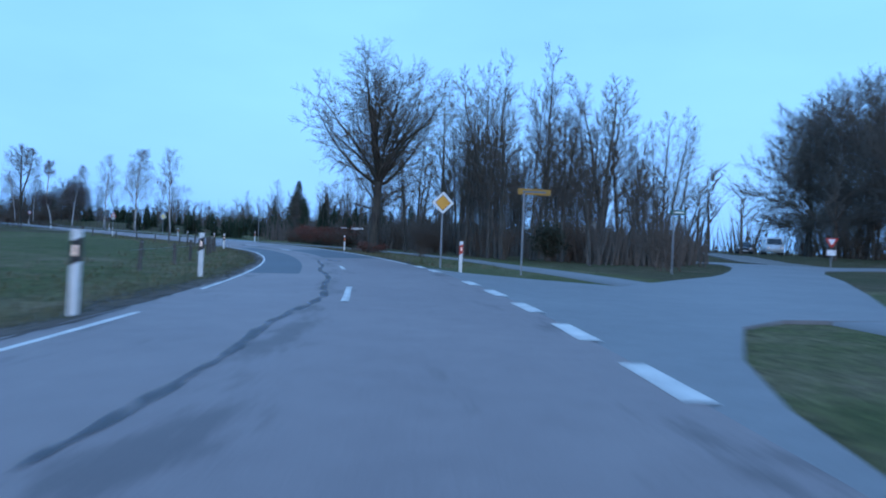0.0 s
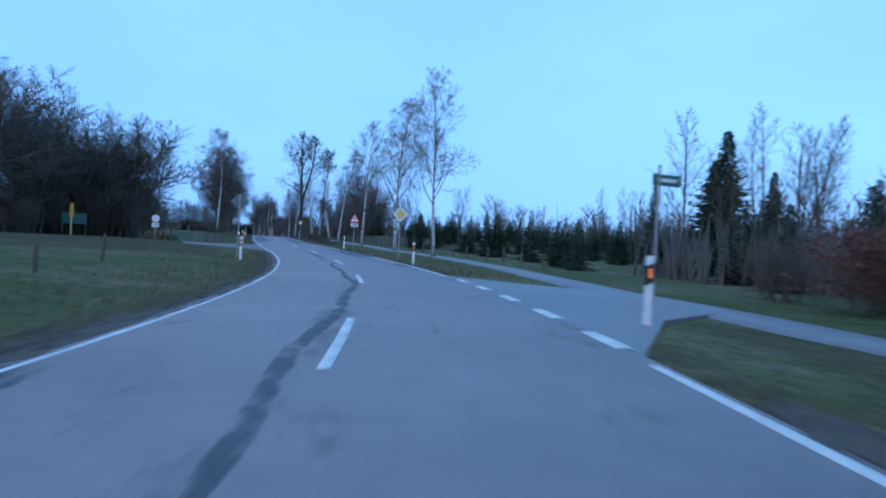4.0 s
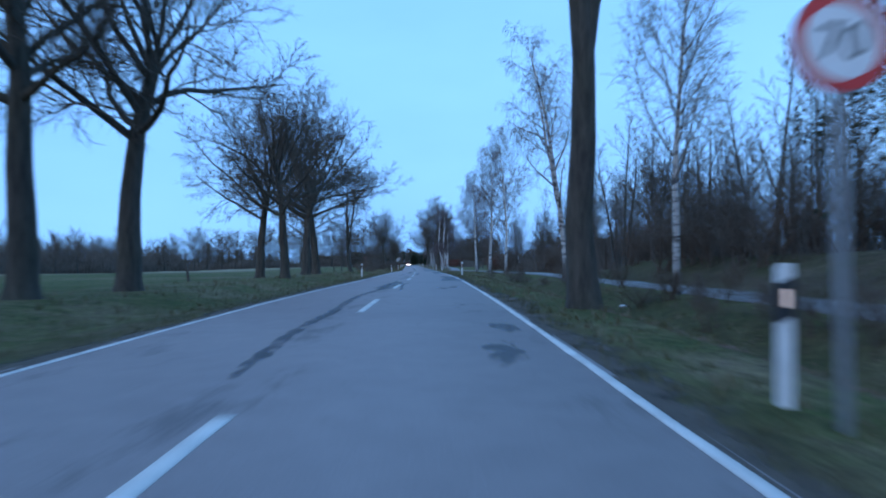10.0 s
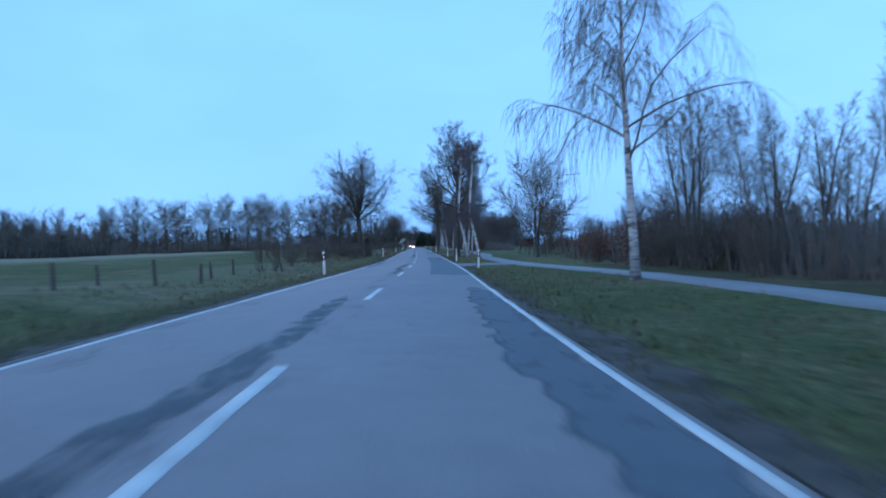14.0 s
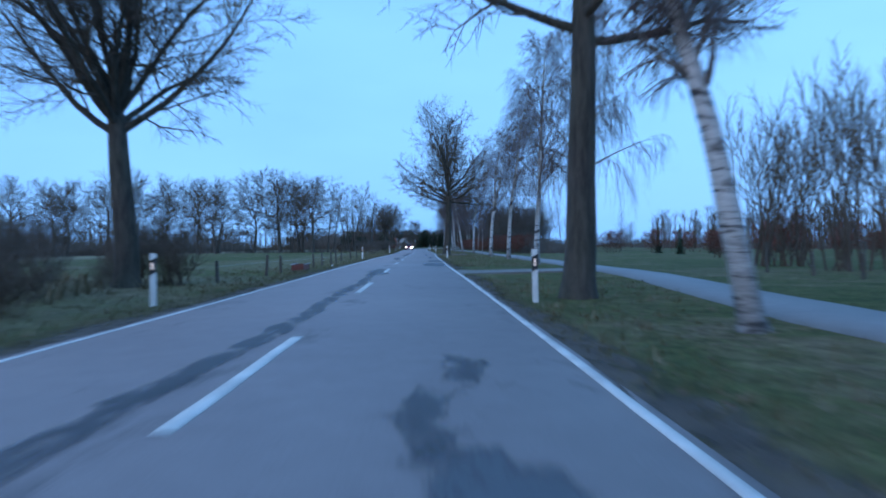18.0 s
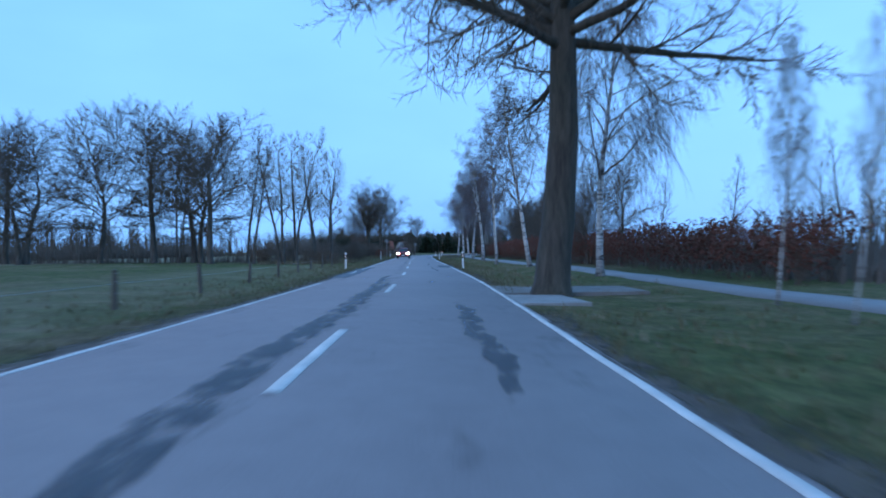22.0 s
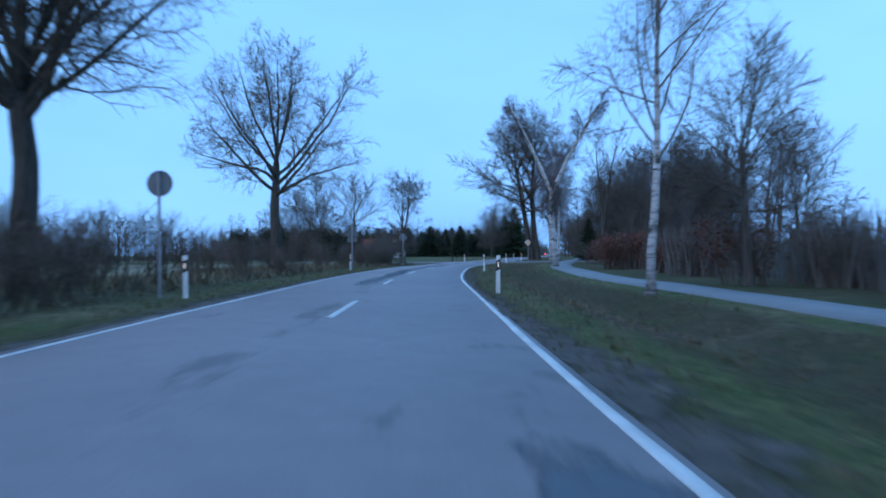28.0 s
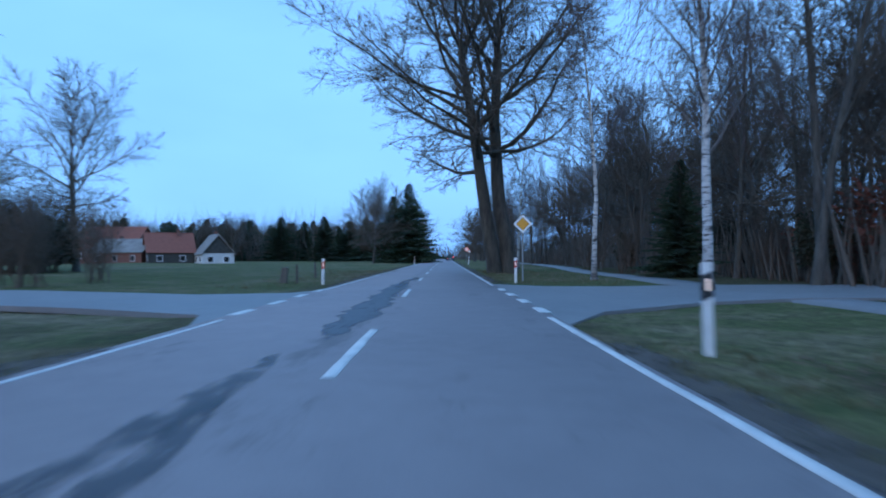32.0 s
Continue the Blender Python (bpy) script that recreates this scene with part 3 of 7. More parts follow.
def build_ground():
    """One sheet: a finer strip along the road and a wide plain to the horizon."""
    ss = list(np.arange(-130, 700, 1.6)) + list(np.arange(700, 1000, 12))
    dd = [-70, -55, -42, -32, -25, -20, -16, -13, -11, -9.5, -8.3, -7.3, -6.5, -5.8, -5.2, -4.6, -4.1, -3.6, -3.2, -2.9, -2.4, 2.4,
          2.9, 3.2, 3.6, 4.1, 4.6, 5.1, 5.5, 5.9, 6.3, 6.7, 7.1, 7.6, 8.2, 9, 10, 11, 12.2, 13.6, 15, 17, 20, 25, 32, 42, 55, 70]
    verts, faces, litter, stubble = [], [], [], []
    for s in ss:
        for d in dd:
            z = -0.3 if abs(d) < 2.5 else ground_z(s, d)
            if abs(d) > 60 and not (d > 0 and 20 < s < 110):
                z = -1.4 - rise(s)
            verts.append(at(s, d + drift(s) * (abs(d) < 5), z))
            k = 0.0
            if 478 < s < 550 and 4.4 < d < 7.2:
                k = 0.85
            elif 138 < s < 238 and 4.9 < d < 7.4:
                k = 0.5
            elif 52 < s < 76 and 4.6 < d < 9:
                k = 0.6
            elif 138 < s < 222 and d > 10.5:
                k = 0.75
            elif -3.7 < d < -2.8 or 2.8 < d < 3.5:
                k = 0.5
            elif d > 10.5 and (20 < s < 75 or 205 < s < 280 or s > 480):
                k = 0.7
            elif d > 10.5 and 395 < s < 480:
                k = 0.35
            elif -13 < d < -5.5 and 440 < s < 556 or d < -5.5 and 100 < s < 140:
                k = 0.75
            litter.append(k)
            stubble.append(0.8 if d < -14 and 452 < s < 556 or d < -38 and 235 < s < 452 else 0.25 if -12 < d < -4.5 and (246 < s < 330 or 340 < s < 430) else 0.0)
    c = len(dd)
    for i in range(len(ss) - 1):
        for j in range(c - 1):
            k = i * c + j
            faces.append((k, k + 1, k + c + 1, k + c))
    base = len(verts)
    far = np.linspace(-2600, 2600, 27)
    for y in far:
        for x in far:
            verts.append((x - 250, y + 250, -1.15))
            litter.append(0.15)
            stubble.append(0.3)
    for i in range(26):
        for j in range(26):
            k = base + i * 27 + j
            faces.append((k, k + 1, k + 28, k + 27))
    ob = raw("ground", verts, faces, M["grass"])
    a = ob.data.attributes.new("litter", "FLOAT", "POINT")
    a.data.foreach_set("value", litter)
    ob.data.attributes.new("stubble", "FLOAT", "POINT").data.foreach_set("value", stubble)
    return tagged(ob, "winter grass verges, ditches and fields beside the road", "ground", kind="structure")


build_ground()
road = tagged(ribbon("road", M["asphalt"], -130, 1000, -2.76, 2.83, 0.0, 1.5, 0.09), "worn grey asphalt country road with patches and cracks", "road", kind="structure")


# Darker repairs laid in the asphalt
def repair(s0, s1, d0, d1, seed=1, wobble=0.0, z=0.0035, taper=0.0):
    if wobble:
        return ribbon("asphalt_patch", M["patch_worn"], s0 - 0.6, s1 + 0.6, d0 - 0.12, d1 + 0.12, z, 0.5, 0, wobble, seed, road, "darker ragged asphalt repair", taper, True)
    return ribbon("asphalt_patch", M["patch"], s0, s1, d0, d1, z, 0.7 if wobble else 2.0, 0, wobble, seed, road, "darker asphalt repair", taper)


repair(132, 161.6, 1.14, 2.72, 1)
repair(161.6, 162.9, 1.14, 1.85, 2, z=0.0038)
repair(131, 168, -2.62, -1.12, 3)
repair(262, 299.5, 1.12, 2.72, 4)
repair(19, 53.5, -2.55, -1.25, 5)
repair(33, 47.4, 0.1, 2.55, 6)
repair(414, 421, 2.0, 2.98, 7, 0.05)
repair(103.5, 115.2, 1.75, 2.92, 8, 0.12)
repair(93, 96, 2.3, 3.0, 9, 0.06, taper=1.0)
repair(398, 416, -2.92, -2.15, 10, 0.10)
repair(275, 291, -2.92, -2.3, 11, 0.10)
repair(228, 236, 1.75, 2.6, 12, 0.14, taper=2.0)
repair(338, 344.5, 1.55, 2.66, 13, 0.12, taper=1.5)
repair(347.6, 352.5, 1.9, 2.95, 19, 0.10)
repair(235, 253, 2.05, 2.66, 20, 0.12, taper=4.0)
repair(296, 306, 1.0, 2.3, 14, 0.2, taper=3.0, z=0.0042)
repair(470.5, 478.5, 1.8, 2.66, 15, 0.14, taper=2.5)
repair(553, 572, -0.75, -0.25, 16, 0.12, taper=4.0)
repair(60, 70, -2.9, -2.2, 17, 0.1, taper=2.0)
repair(200.5, 204.2, 1.65, 2.95, 18, 0.12)
repair(203.8, 213, 1.9, 2.66, 21, 0.14, taper=2.0, z=0.0042)


# Dark seams and cracks that wander along the road
def seam(s0, s1, d, width, seed, sway=0.12):
    rng = random.Random(seed)
    ph, f = rng.uniform(0, 6), rng.uniform(0.15, 0.4)
    mid = lambda s: d + sway * math.sin(ph + f * s) + 0.5 * sway * math.sin(2.7 * f * s + seed)  # noqa: E731
    half = min(0.45, 0.025 + 12 * width * width)
    return ribbon("tar_seam", M["tar_worn"], s0, s1, lambda s: mid(s) - half, lambda s: mid(s) + half, 0.0052 + 0.0004 * (seed % 5), 0.4, 0, width * 0.4, seed, road, "", taper=2.5, body=True)


for i, (s0, s1, d, w) in enumerate([
        (2, 30, -0.55, 0.07), (50, 62, -0.75, 0.12), (54, 66, -0.1, 0.09), (66, 96, -0.35, 0.09), (98, 113, -0.5, 0.07),
        (120, 134, -0.25, 0.06), (150, 158, -0.45, 0.04), (170, 200, -0.5, 0.09), (187, 197, -0.35, 0.2), (186, 196, 0.3, 0.06),
        (219, 229, 0.15, 0.13), (216, 226, -0.9, 0.08), (229, 250, -0.55, 0.13), (262, 281, -0.35, 0.12)] + [(303, 330, -0.4, 0.12), (326, 334, -0.3, 0.2),
        (352, 364, -0.55, 0.14), (357, 368, 2.0, 0.10), (370, 392, -0.35, 0.14), (374, 384, 1.6, 0.12), (388, 400, -0.5, 0.1), (404, 416, 1.45, 0.05),
        (418, 430, 1.5, 0.05), (424, 440, -0.3, 0.06), (497, 520, -0.65, 0.2), (506, 538, -0.55, 0.2), (528, 550, -0.5, 0.12), (536, 552, -0.75, 0.13),
        (566, 580, -0.4, 0.14)]):
    seam(s0, s1, d, w, 40 + i)
for i, (s, d, ln, w) in enumerate([(171, 2.0, 3, 0.35), (174, 2.2, 2.4, 0.4), (179, 1.9, 2, 0.3), (188, 1.5, 2.5, 0.35), (189, 2.1, 2.5, 0.3), (305, 1.3, 3, 0.3), (307, 1.8, 2.6, 0.35),
                                   (396, -1.6, 1.5, 0.5), (392, 1.3, 1.8, 0.45), (398, 1.7, 1.6, 0.4)] + [(365, 0.9, 1.2, 0.2), (416, 1.3, 1.2, 0.3), (516, 1.9, 2, 0.25), (538, 1.7, 2.2, 0.3),
                                   (64, 1.2, 1.5, 0.2), (60, 0.9, 1.2, 0.25), (28, 0.1, 3, 0.35), (33, 0.3, 2, 0.3), (72, 0.6, 2, 0.2), (112, 1.0, 1.6, 0.25), (242, 0.2, 1.2, 0.3)]):
    seam(s, s + ln, d, 0.55 * w, 90 + i, 0.25)

# Painted lines
markings = tagged(new("road_markings"), "worn white edge lines and broken middle line", "road marking", kind="structure")
EDGE_R = [(-130, -9), (27, 70.5), (86, 103.5), (115.5, 201.5), (204.2, 209.8), (211.2, 347.5), (350.3, 415.5), (420.8, 556), (569, 1000)]
EDGE_L = [(-130, 9), (13, 57), (59.5, 66), (66.6, 108), (117.5, 206), (211, 284), (287.8, 292.5), (296, 393.5), (403.5, 407), (411, 555.5), (566, 1000)]
for i, (a, b) in enumerate(EDGE_R):
    ribbon("edge_line", M["paint"], a, b, 2.675, 2.762, 0.0085, 1.2, 0.008, 0.008, 200 + i, markings)
for i, (a, b) in enumerate(EDGE_L):
    ribbon("edge_line", M["paint"], a, b, lambda s: -2.597 + (0.17 if s < 12 else 0), lambda s: -2.53 + (0.17 if s < 12 else 0), 0.0085, 1.2, 0.008, 0.010, 230 + i, markings)
for i, s in enumerate([4.6, 7.4, 10.2, 13.0, 15.8, 21.4, 24.2]):
    ribbon("edge_dash", M["paint"], s, s + 1.45, 2.70, 2.92, 0.0085, 0.5, 0.008, 0.006, 260 + i, markings)
for i, s in enumerate([71.5, 74.4, 77.3, 80.2, 83.1]):
    ribbon("edge_dash", M["paint"], s, s + 1.4, 2.70, 2.88, 0.0085, 0.5, 0.008, 0.006, 270 + i, markings)
for i, s in enumerate([108.8, 111.6, 114.4, 117.2]):
    ribbon("edge_dash", M["paint"], s, s + 1.4, -2.74, -2.56, 0.0085, 0.5, 0.008, 0.006, 280 + i, markings)
for i, s in enumerate([557, 559.8, 562.6, 565.4]):
    ribbon("edge_dash", M["paint"], s, s + 1.3, 2.70, 2.90, 0.0085, 0.5, 0.008, 0.006, 284 + i, markings)
    ribbon("edge_dash", M["paint"], s - 0.6, s + 0.7, -2.76, -2.58, 0.0085, 0.5, 0.008, 0.006, 288 + i, markings)
DASH_N = [-9, -4, 0, 4, 5, 7, 8, 10, 11, 12, 14, 15, 19, 20, 21, 23, 26, 27, 29, 31, 32, 35, 36, 38, 40, 41, 70]
DASH_S = [-47, 12.6, 62.2, 110.2, 121.8, 145.7, 157.1, 181.5, 192.5, 204.7, 227.8, 240.4, 287.6, 298.0, 310.1, 332.8, 367.5, 378.6, 402.8, 427.0, 439.6, 477.4, 490.0, 515.2, 540.6, 554.0, 904]
for i in range(-9, 70):
    if i == -2:  # lost under a repair
        continue
    e = float(np.interp(i, DASH_N, DASH_S))
    e, ln = {-4: (14.4, 3.2), -3: (24.3, 2.3)}.get(i, (e, 4.0))
    ribbon("middle_dash", M["paint"], e - ln, e, -0.055 - (0.13 if 0 < i < 2 else 0), 0.055 - (0.13 if 0 < i < 2 else 0), 0.0085, 0.6, 0.008, 0.006, 300 + i, markings)



# Bare earth that creeps over the asphalt's edge
def soil_fringe(s0, s1, side):
    cols = (2.76, 2.84, 2.97, 3.18, 3.5)
    n = int((s1 - s0) / 0.9)
    rng = random.Random(int(s0) + 7 * side)
    verts, uv, body = [], [], []
    for i in range(n + 1):
        s = s0 + (s1 - s0) * i / n
        grow_ = 0.10 * math.sin(0.21 * s + side) + 0.07 * math.sin(0.63 * s) + rng.uniform(-0.04, 0.04)
        for j, c_ in enumerate(cols):
            d = (c_ - (0.0 if side > 0 else 0.13) + (grow_ * (j - 0.6) * 0.5 if j else 0.25 * grow_ - 0.02)) * side
            z = max(0.0015 if abs(d) < 2.84 else -1.0, ground_z(s, d) + 0.014)
            if 2.84 <= abs(d) < 2.95:
                z = max(z, -0.02)
            verts.append(at(s, d + drift(s), z))
            uv.append((s, d))
            body.append((0.15, 0.9, 1.0, 0.7, 0.0)[j] * min(1.0, min(i, n - i) / 2.0))
    faces = [(k, k + 1, k + 6, k + 5) if side > 0 else (k + 1, k, k + 5, k + 6) for i in range(n) for k in range(i * 5, i * 5 + 4)]
    ob = raw("soil_fringe", verts, faces, M["soil_worn"])
    lay = ob.data.uv_layers.new(name="UVMap")
    for loop in ob.data.loops:
        lay.data[loop.index].uv = uv[loop.vertex_index]
    ob.data.attributes.new("body", "FLOAT", "POINT").data.foreach_set("value", body)
    return tagged(ob, "bare brown earth along the edge of the asphalt", "soil", kind="structure")


for s0, s1 in ((-30, -1), (27.5, 70), (88, 275.5), (286, 328.4), (333.6, 383), (392, 553.5), (572, 700)):
    soil_fringe(s0, s1, 1)
for s0, s1 in ((-30, 107), (122.5, 553), (568, 700)):
    soil_fringe(s0, s1, -1)

# Cycle path and side roads
PATH_S = [-130, 0, 15, 20, 40, 60, 75, 85, 100, 130, 175, 215, 245, 262, 285, 297, 312, 326, 345, 400, 440, 480, 515, 545, 575, 640, 1000]
PATH_D = [8.2, 8.2, 8.3, 8.0, 8.0, 8.5, 7.0, 7.0, 8.6, 9.0, 8.8, 9.8, 9.4, 9.3, 7.2, 7.0, 7.2, 8.8, 9.7, 9.3, 9.2, 9.0, 9.3, 9.6, 9.9, 12.7, 14]


def path_d(s):
    return float(np.interp(s, PATH_S, PATH_D))


def path_strip():
    n, verts, uv, faces = 565, [], [], []
    for i in range(n + 1):
        s = -130 + 2.0 * i
        c = path_d(s)
        w = 0.8 - 0.28 * soft_step(s, 26, 34) * (1 - soft_step(s, 62, 72))
        for d, dz in ((c - w - 0.06, -0.1), (c - w, 0.03), (c, 0.04), (c + w, 0.03), (c + w + 0.06, -0.1)):
            verts.append(at(s, d, ground_z(s, c) + dz + 0.02))
            uv.append((s, d))
    for i in range(n):
        for j in range(4):
            k = i * 5 + j
            faces.append((k, k + 1, k + 6, k + 5))
    ob = raw("cycle_path", verts, faces, M["path"])
    lay = ob.data.uv_layers.new(name="UVMap")
    for loop in ob.data.loops:
        lay.data[loop.index].uv = uv[loop.vertex_index]
    return tagged(ob, "narrow grey asphalt cycle path behind the birches", "path", kind="structure")


path_strip()
apron("side_road", M["path"], [(0.5, 2.5), (3.2, 3.1), (4.5, 3.35), (6.5, 4.0), (9.3, 5.4), (10.4, 6.6), (10.8, 9.2), (13.5, 10.8), (17.2, 13.6, -0.03), (25, 20.0, -0.03), (32, 26.3, -0.03), (36, 31.0, -0.03), (43.5, 31.0, -0.03),
                               (38.2, 26.3, -0.03), (33, 21.4, -0.03), (28.6, 17.4, -0.03), (25.6, 14.6, -0.03), (23.2, 12.0, -0.03), (20.9, 9.9), (17.5, 6.9), (19.5, 5.0), (22, 3.6), (26.5, 2.6)], -0.007,
      "grey asphalt side road that leaves at an angle")
apron("crossing_lane", M["path"], [(36.3, 31.05, -0.028), (38.2, 36.5, -0.028), (37.0, 44.0, 0.25), (38.4, 45.6, 0.34), (41.5, 39.5, 0.06), (46.4, 36.0, 0.02), (54.0, 34.2, 0.0), (54.2, 32.2, -0.028), (48, 31.4, -0.028), (43.2, 31.05, -0.028)], -0.028, "pale grey lane that crosses the side road")
for (s0, d0), (s1, d1) in (((43.2, 37.8), (49, 42)), ((49, 42), (63, 55))):
    apron("side_road", M["gravel"], [(s0 - 1.4, d0 + 1.0, side_climb(d0 + 1.0) - 0.025), (s1 - 1.4, d1 + 1.0, side_climb(d1 + 1.0) - 0.025), (s1 + 1.4, d1 - 1.0, side_climb(d1 - 1.0) - 0.025), (s0 + 1.4, d0 - 1.0, side_climb(d0 - 1.0) - 0.025)], -0.03,
          "narrow gravel lane that climbs into the wood")
apron("crossing", M["path"], [(71, 2.80), (75, 4.6), (77.3, 6.6), (82.5, 6.6), (84, 4.6), (87, 2.80)], -0.007,
 "grey asphalt crossing between road and cycle path")
apron("farm_entrance", M["gravel"], [(107.5, -2.6), (110.5, -3.9), (112.3, -5.4), (113.4, -7.6), (117.2, -7.8), (117.6, -5.2), (119.3, -4.0), (121.5, -2.6)], -0.007,
 "pale gravel farm entrance")
apron("field_entrance", M["gravel"], [(276, 2.80), (278.5, 4.0), (279, 6.4), (285, 6.4), (284.2, 4.0), (285.5, 2.80)], -0.012, "gravel field entrance")
apron("field_entrance", M["gravel"], [(328.7, 2.5), (329.5, 3.2), (329.8, 4.5), (329.9, 8.0), (333.1, 8.4), (332.9, 5.7), (332.5, 3.6), (333.4, 2.5)], -0.012, "pale gravel field entrance")
apron("field_entrance", M["gravel"], [(387.2, 2.5), (387.5, 6.5), (390.2, 6.5), (390.7, 3.6), (391.4, 2.5)], -0.014, "gravel field entrance")
apron("field_entrance", M["concrete"], [(383.9, 2.80), (384.1, 4.3), (386.6, 4.1), (386.8, 2.80)], -0.012, "concrete slab field entrance")
apron("side_road", M["path"], [(554, 2.2), (557.4, 3.6), (560.2, 6.5), (561.5, 9), (564.5, 30), (571.5, 30), (570, 9.5), (568.7, 6.3), (568.8, 4.2), (571, 2.2)], -0.007,
 "grey asphalt side road")
apron("side_road", M["path"], [(553.5, -2.75), (556.6, -3.6), (558.2, -6.4), (560.4, -12), (561.5, -30), (568, -30), (566, -12), (563.5, -6), (564.3, -3.7), (567, -2.75)], -0.007,
 "narrow asphalt side road across the field")

# ---- trees ----


def turn_to(direction):
    a = Vector(direction).normalized()
    s = a.orthogonal().normalized()
    return a, s, a.cross(s)


def grow(rng, origin, direction, length, radius, level, P, out):
    """One branch and, along it, its children; out[level] collects (points, radii)."""
    n = P["seg"][level]
    d, p = Vector(direction).normalized(), Vector(origin)
    pts, rad, dirs = [tuple(p)], [radius], [d.copy()]
    tip = P["tip"][level]
    for i in range(n):
        w = P["wild"][level]
        d = (d + Vector((rng.gauss(0, w), rng.gauss(0, w), rng.gauss(0, w))) + Vector((0, 0, P["up"][level]))).normalized()
        p = p + d * (length / n)
        t = (i + 1) / n
        pts.append(tuple(p))
        rad.append(radius * (1 - t * (1 - tip)))
        dirs.append(d.copy())
    out[level].append((pts, rad))
    if level + 1 >= len(P["seg"]):
        return
    lo, hi = P["kids"][level]
    kids = rng.randint(lo, hi)
    ang0 = rng.uniform(0, 6.28)
    first = P["first"][level]
    for k in range(kids):
        t = first + (1 - first) * (k + rng.uniform(0.1, 0.9)) / kids
        t = min(t, 0.985)
        x = t * n
        i = min(int(x), n - 1)
        q = Vector(pts[i]).lerp(Vector(pts[i + 1]), x - i)
        a, u, v = turn_to(dirs[i + 1])
        ang = ang0 + k * 2.4 + rng.uniform(-0.5, 0.5)
        lean = radians(P["angle"][level] * rng.uniform(0.75, 1.25)) * (1.12 - 0.35 * t)
        vase = P.get("vase") if level == 0 else None
        if vase:
            lean = radians(vase[0] + (vase[1] - vase[0]) * ((k + 0.5) / kids) ** 0.8 * rng.uniform(0.85, 1.15))
        side = u * math.cos(ang) + v * math.sin(ang)
        cd = a * math.cos(lean) + side * math.sin(lean)
        r_here = rad[i] + (rad[i + 1] - rad[i]) * (x - i)
        if P["shape"] == "cone":
            size = 1.15 - 0.85 * t
        elif P["shape"] == "round":
            size = 0.62 + 0.55 * math.sin(math.pi * min(1, 0.15 + 0.8 * t))
        else:
            size = 1.0 - 0.35 * t
        ln = length * P["ratio"][level] * size * rng.uniform(0.8, 1.2)
        if vase:
            ln = length * P["ratio"][0] * (1.12 - 0.42 * math.degrees(lean) / 70) * rng.uniform(0.9, 1.1)
            t = 1.0 - 0.25 * (k / kids)
        elif P.get("dome") and level == 0:
            cz, ra, rc = P["dome"]
            lo_, hi_ = P["fan"]
            lean = radians(lo_ + (hi_ - lo_) * ((k + 0.5) / kids) ** 1.25) * rng.uniform(0.9, 1.1)
            cd = Vector((0, 0, 1)) * math.cos(lean) + Vector((math.cos(ang), math.sin(ang), 0)) * math.sin(lean)
            w_, e_ = Vector((q.x / ra, q.y / ra, (q.z - cz) / rc)), Vector((cd.x / ra, cd.y / ra, cd.z / rc))
            aa, bb_, cc = e_.dot(e_), 2 * w_.dot(e_), w_.dot(w_) - 1
            disc = bb_ * bb_ - 4 * aa * cc
            ln = max(0.8, (-bb_ + math.sqrt(disc)) / (2 * aa) if disc > 0 else 0.8) * rng.uniform(0.74, 0.97)
        elif level:
            ln = length * P["ratio"][level] * (1.15 - 0.6 * t) * rng.uniform(0.75, 1.25)
        grow(rng, q, cd, ln, max(P["thin"], r_here * P["girth"][level]), level + 1, P, out)


def tubes(branches, sides):
    """Vertices and faces of tapered tubes; the tip closes to a point."""
    verts, faces = [], []
    base = 0
    cs = [(math.cos(2 * math.pi * i / sides), math.sin(2 * math.pi * i / sides)) for i in range(sides)]
    for pts, rad in branches:
        n = len(pts)
        a = Vector(pts[1]) - Vector(pts[0])
        u = a.orthogonal().normalized()
        for i in range(n - 1):
            b = (Vector(pts[i + 1]) - Vector(pts[i])).normalized()
            u = (u - b * u.dot(b)).normalized()
            v = b.cross(u)
            r = rad[i]
            px, py, pz = pts[i]
            for c, s in cs:
                verts.append((px + r * (u.x * c + v.x * s), py + r * (u.y * c + v.y * s), pz + r * (u.z * c + v.z * s)))
        verts.append(pts[-1])
        for i in range(n - 2):
            o = base + i * sides
            for j in range(sides):
                k = (j + 1) % sides
                faces.append((o + j, o + k, o + sides + k, o + sides + j))
        o = base + (n - 2) * sides
        top = base + (n - 1) * sides
        for j in range(sides):
            faces.append((o + j, o + (j + 1) % sides, top))
        base = len(verts)
    return verts, faces


def flare(branches, amount=0.5):
    """Widens the foot of each stem."""
    out = []
    for pts, rad in branches:
        if pts[0][2] > 0.5:
            out.append((pts, rad))
            continue
        r0 = rad[0]
        p0, p1 = Vector(pts[0]), Vector(pts[1])
        extra = [(tuple(p0 - Vector((0, 0, 0.25))), r0 * (1 + amount)), (tuple(p0.lerp(p1, 0.12)), r0 * (1 + 0.35 * amount)), (tuple(p0.lerp(p1, 0.4)), r0)]
        out.append(([e[0] for e in extra] + list(pts[1:]), [e[1] for e in extra] + list(rad[1:])))
    return out


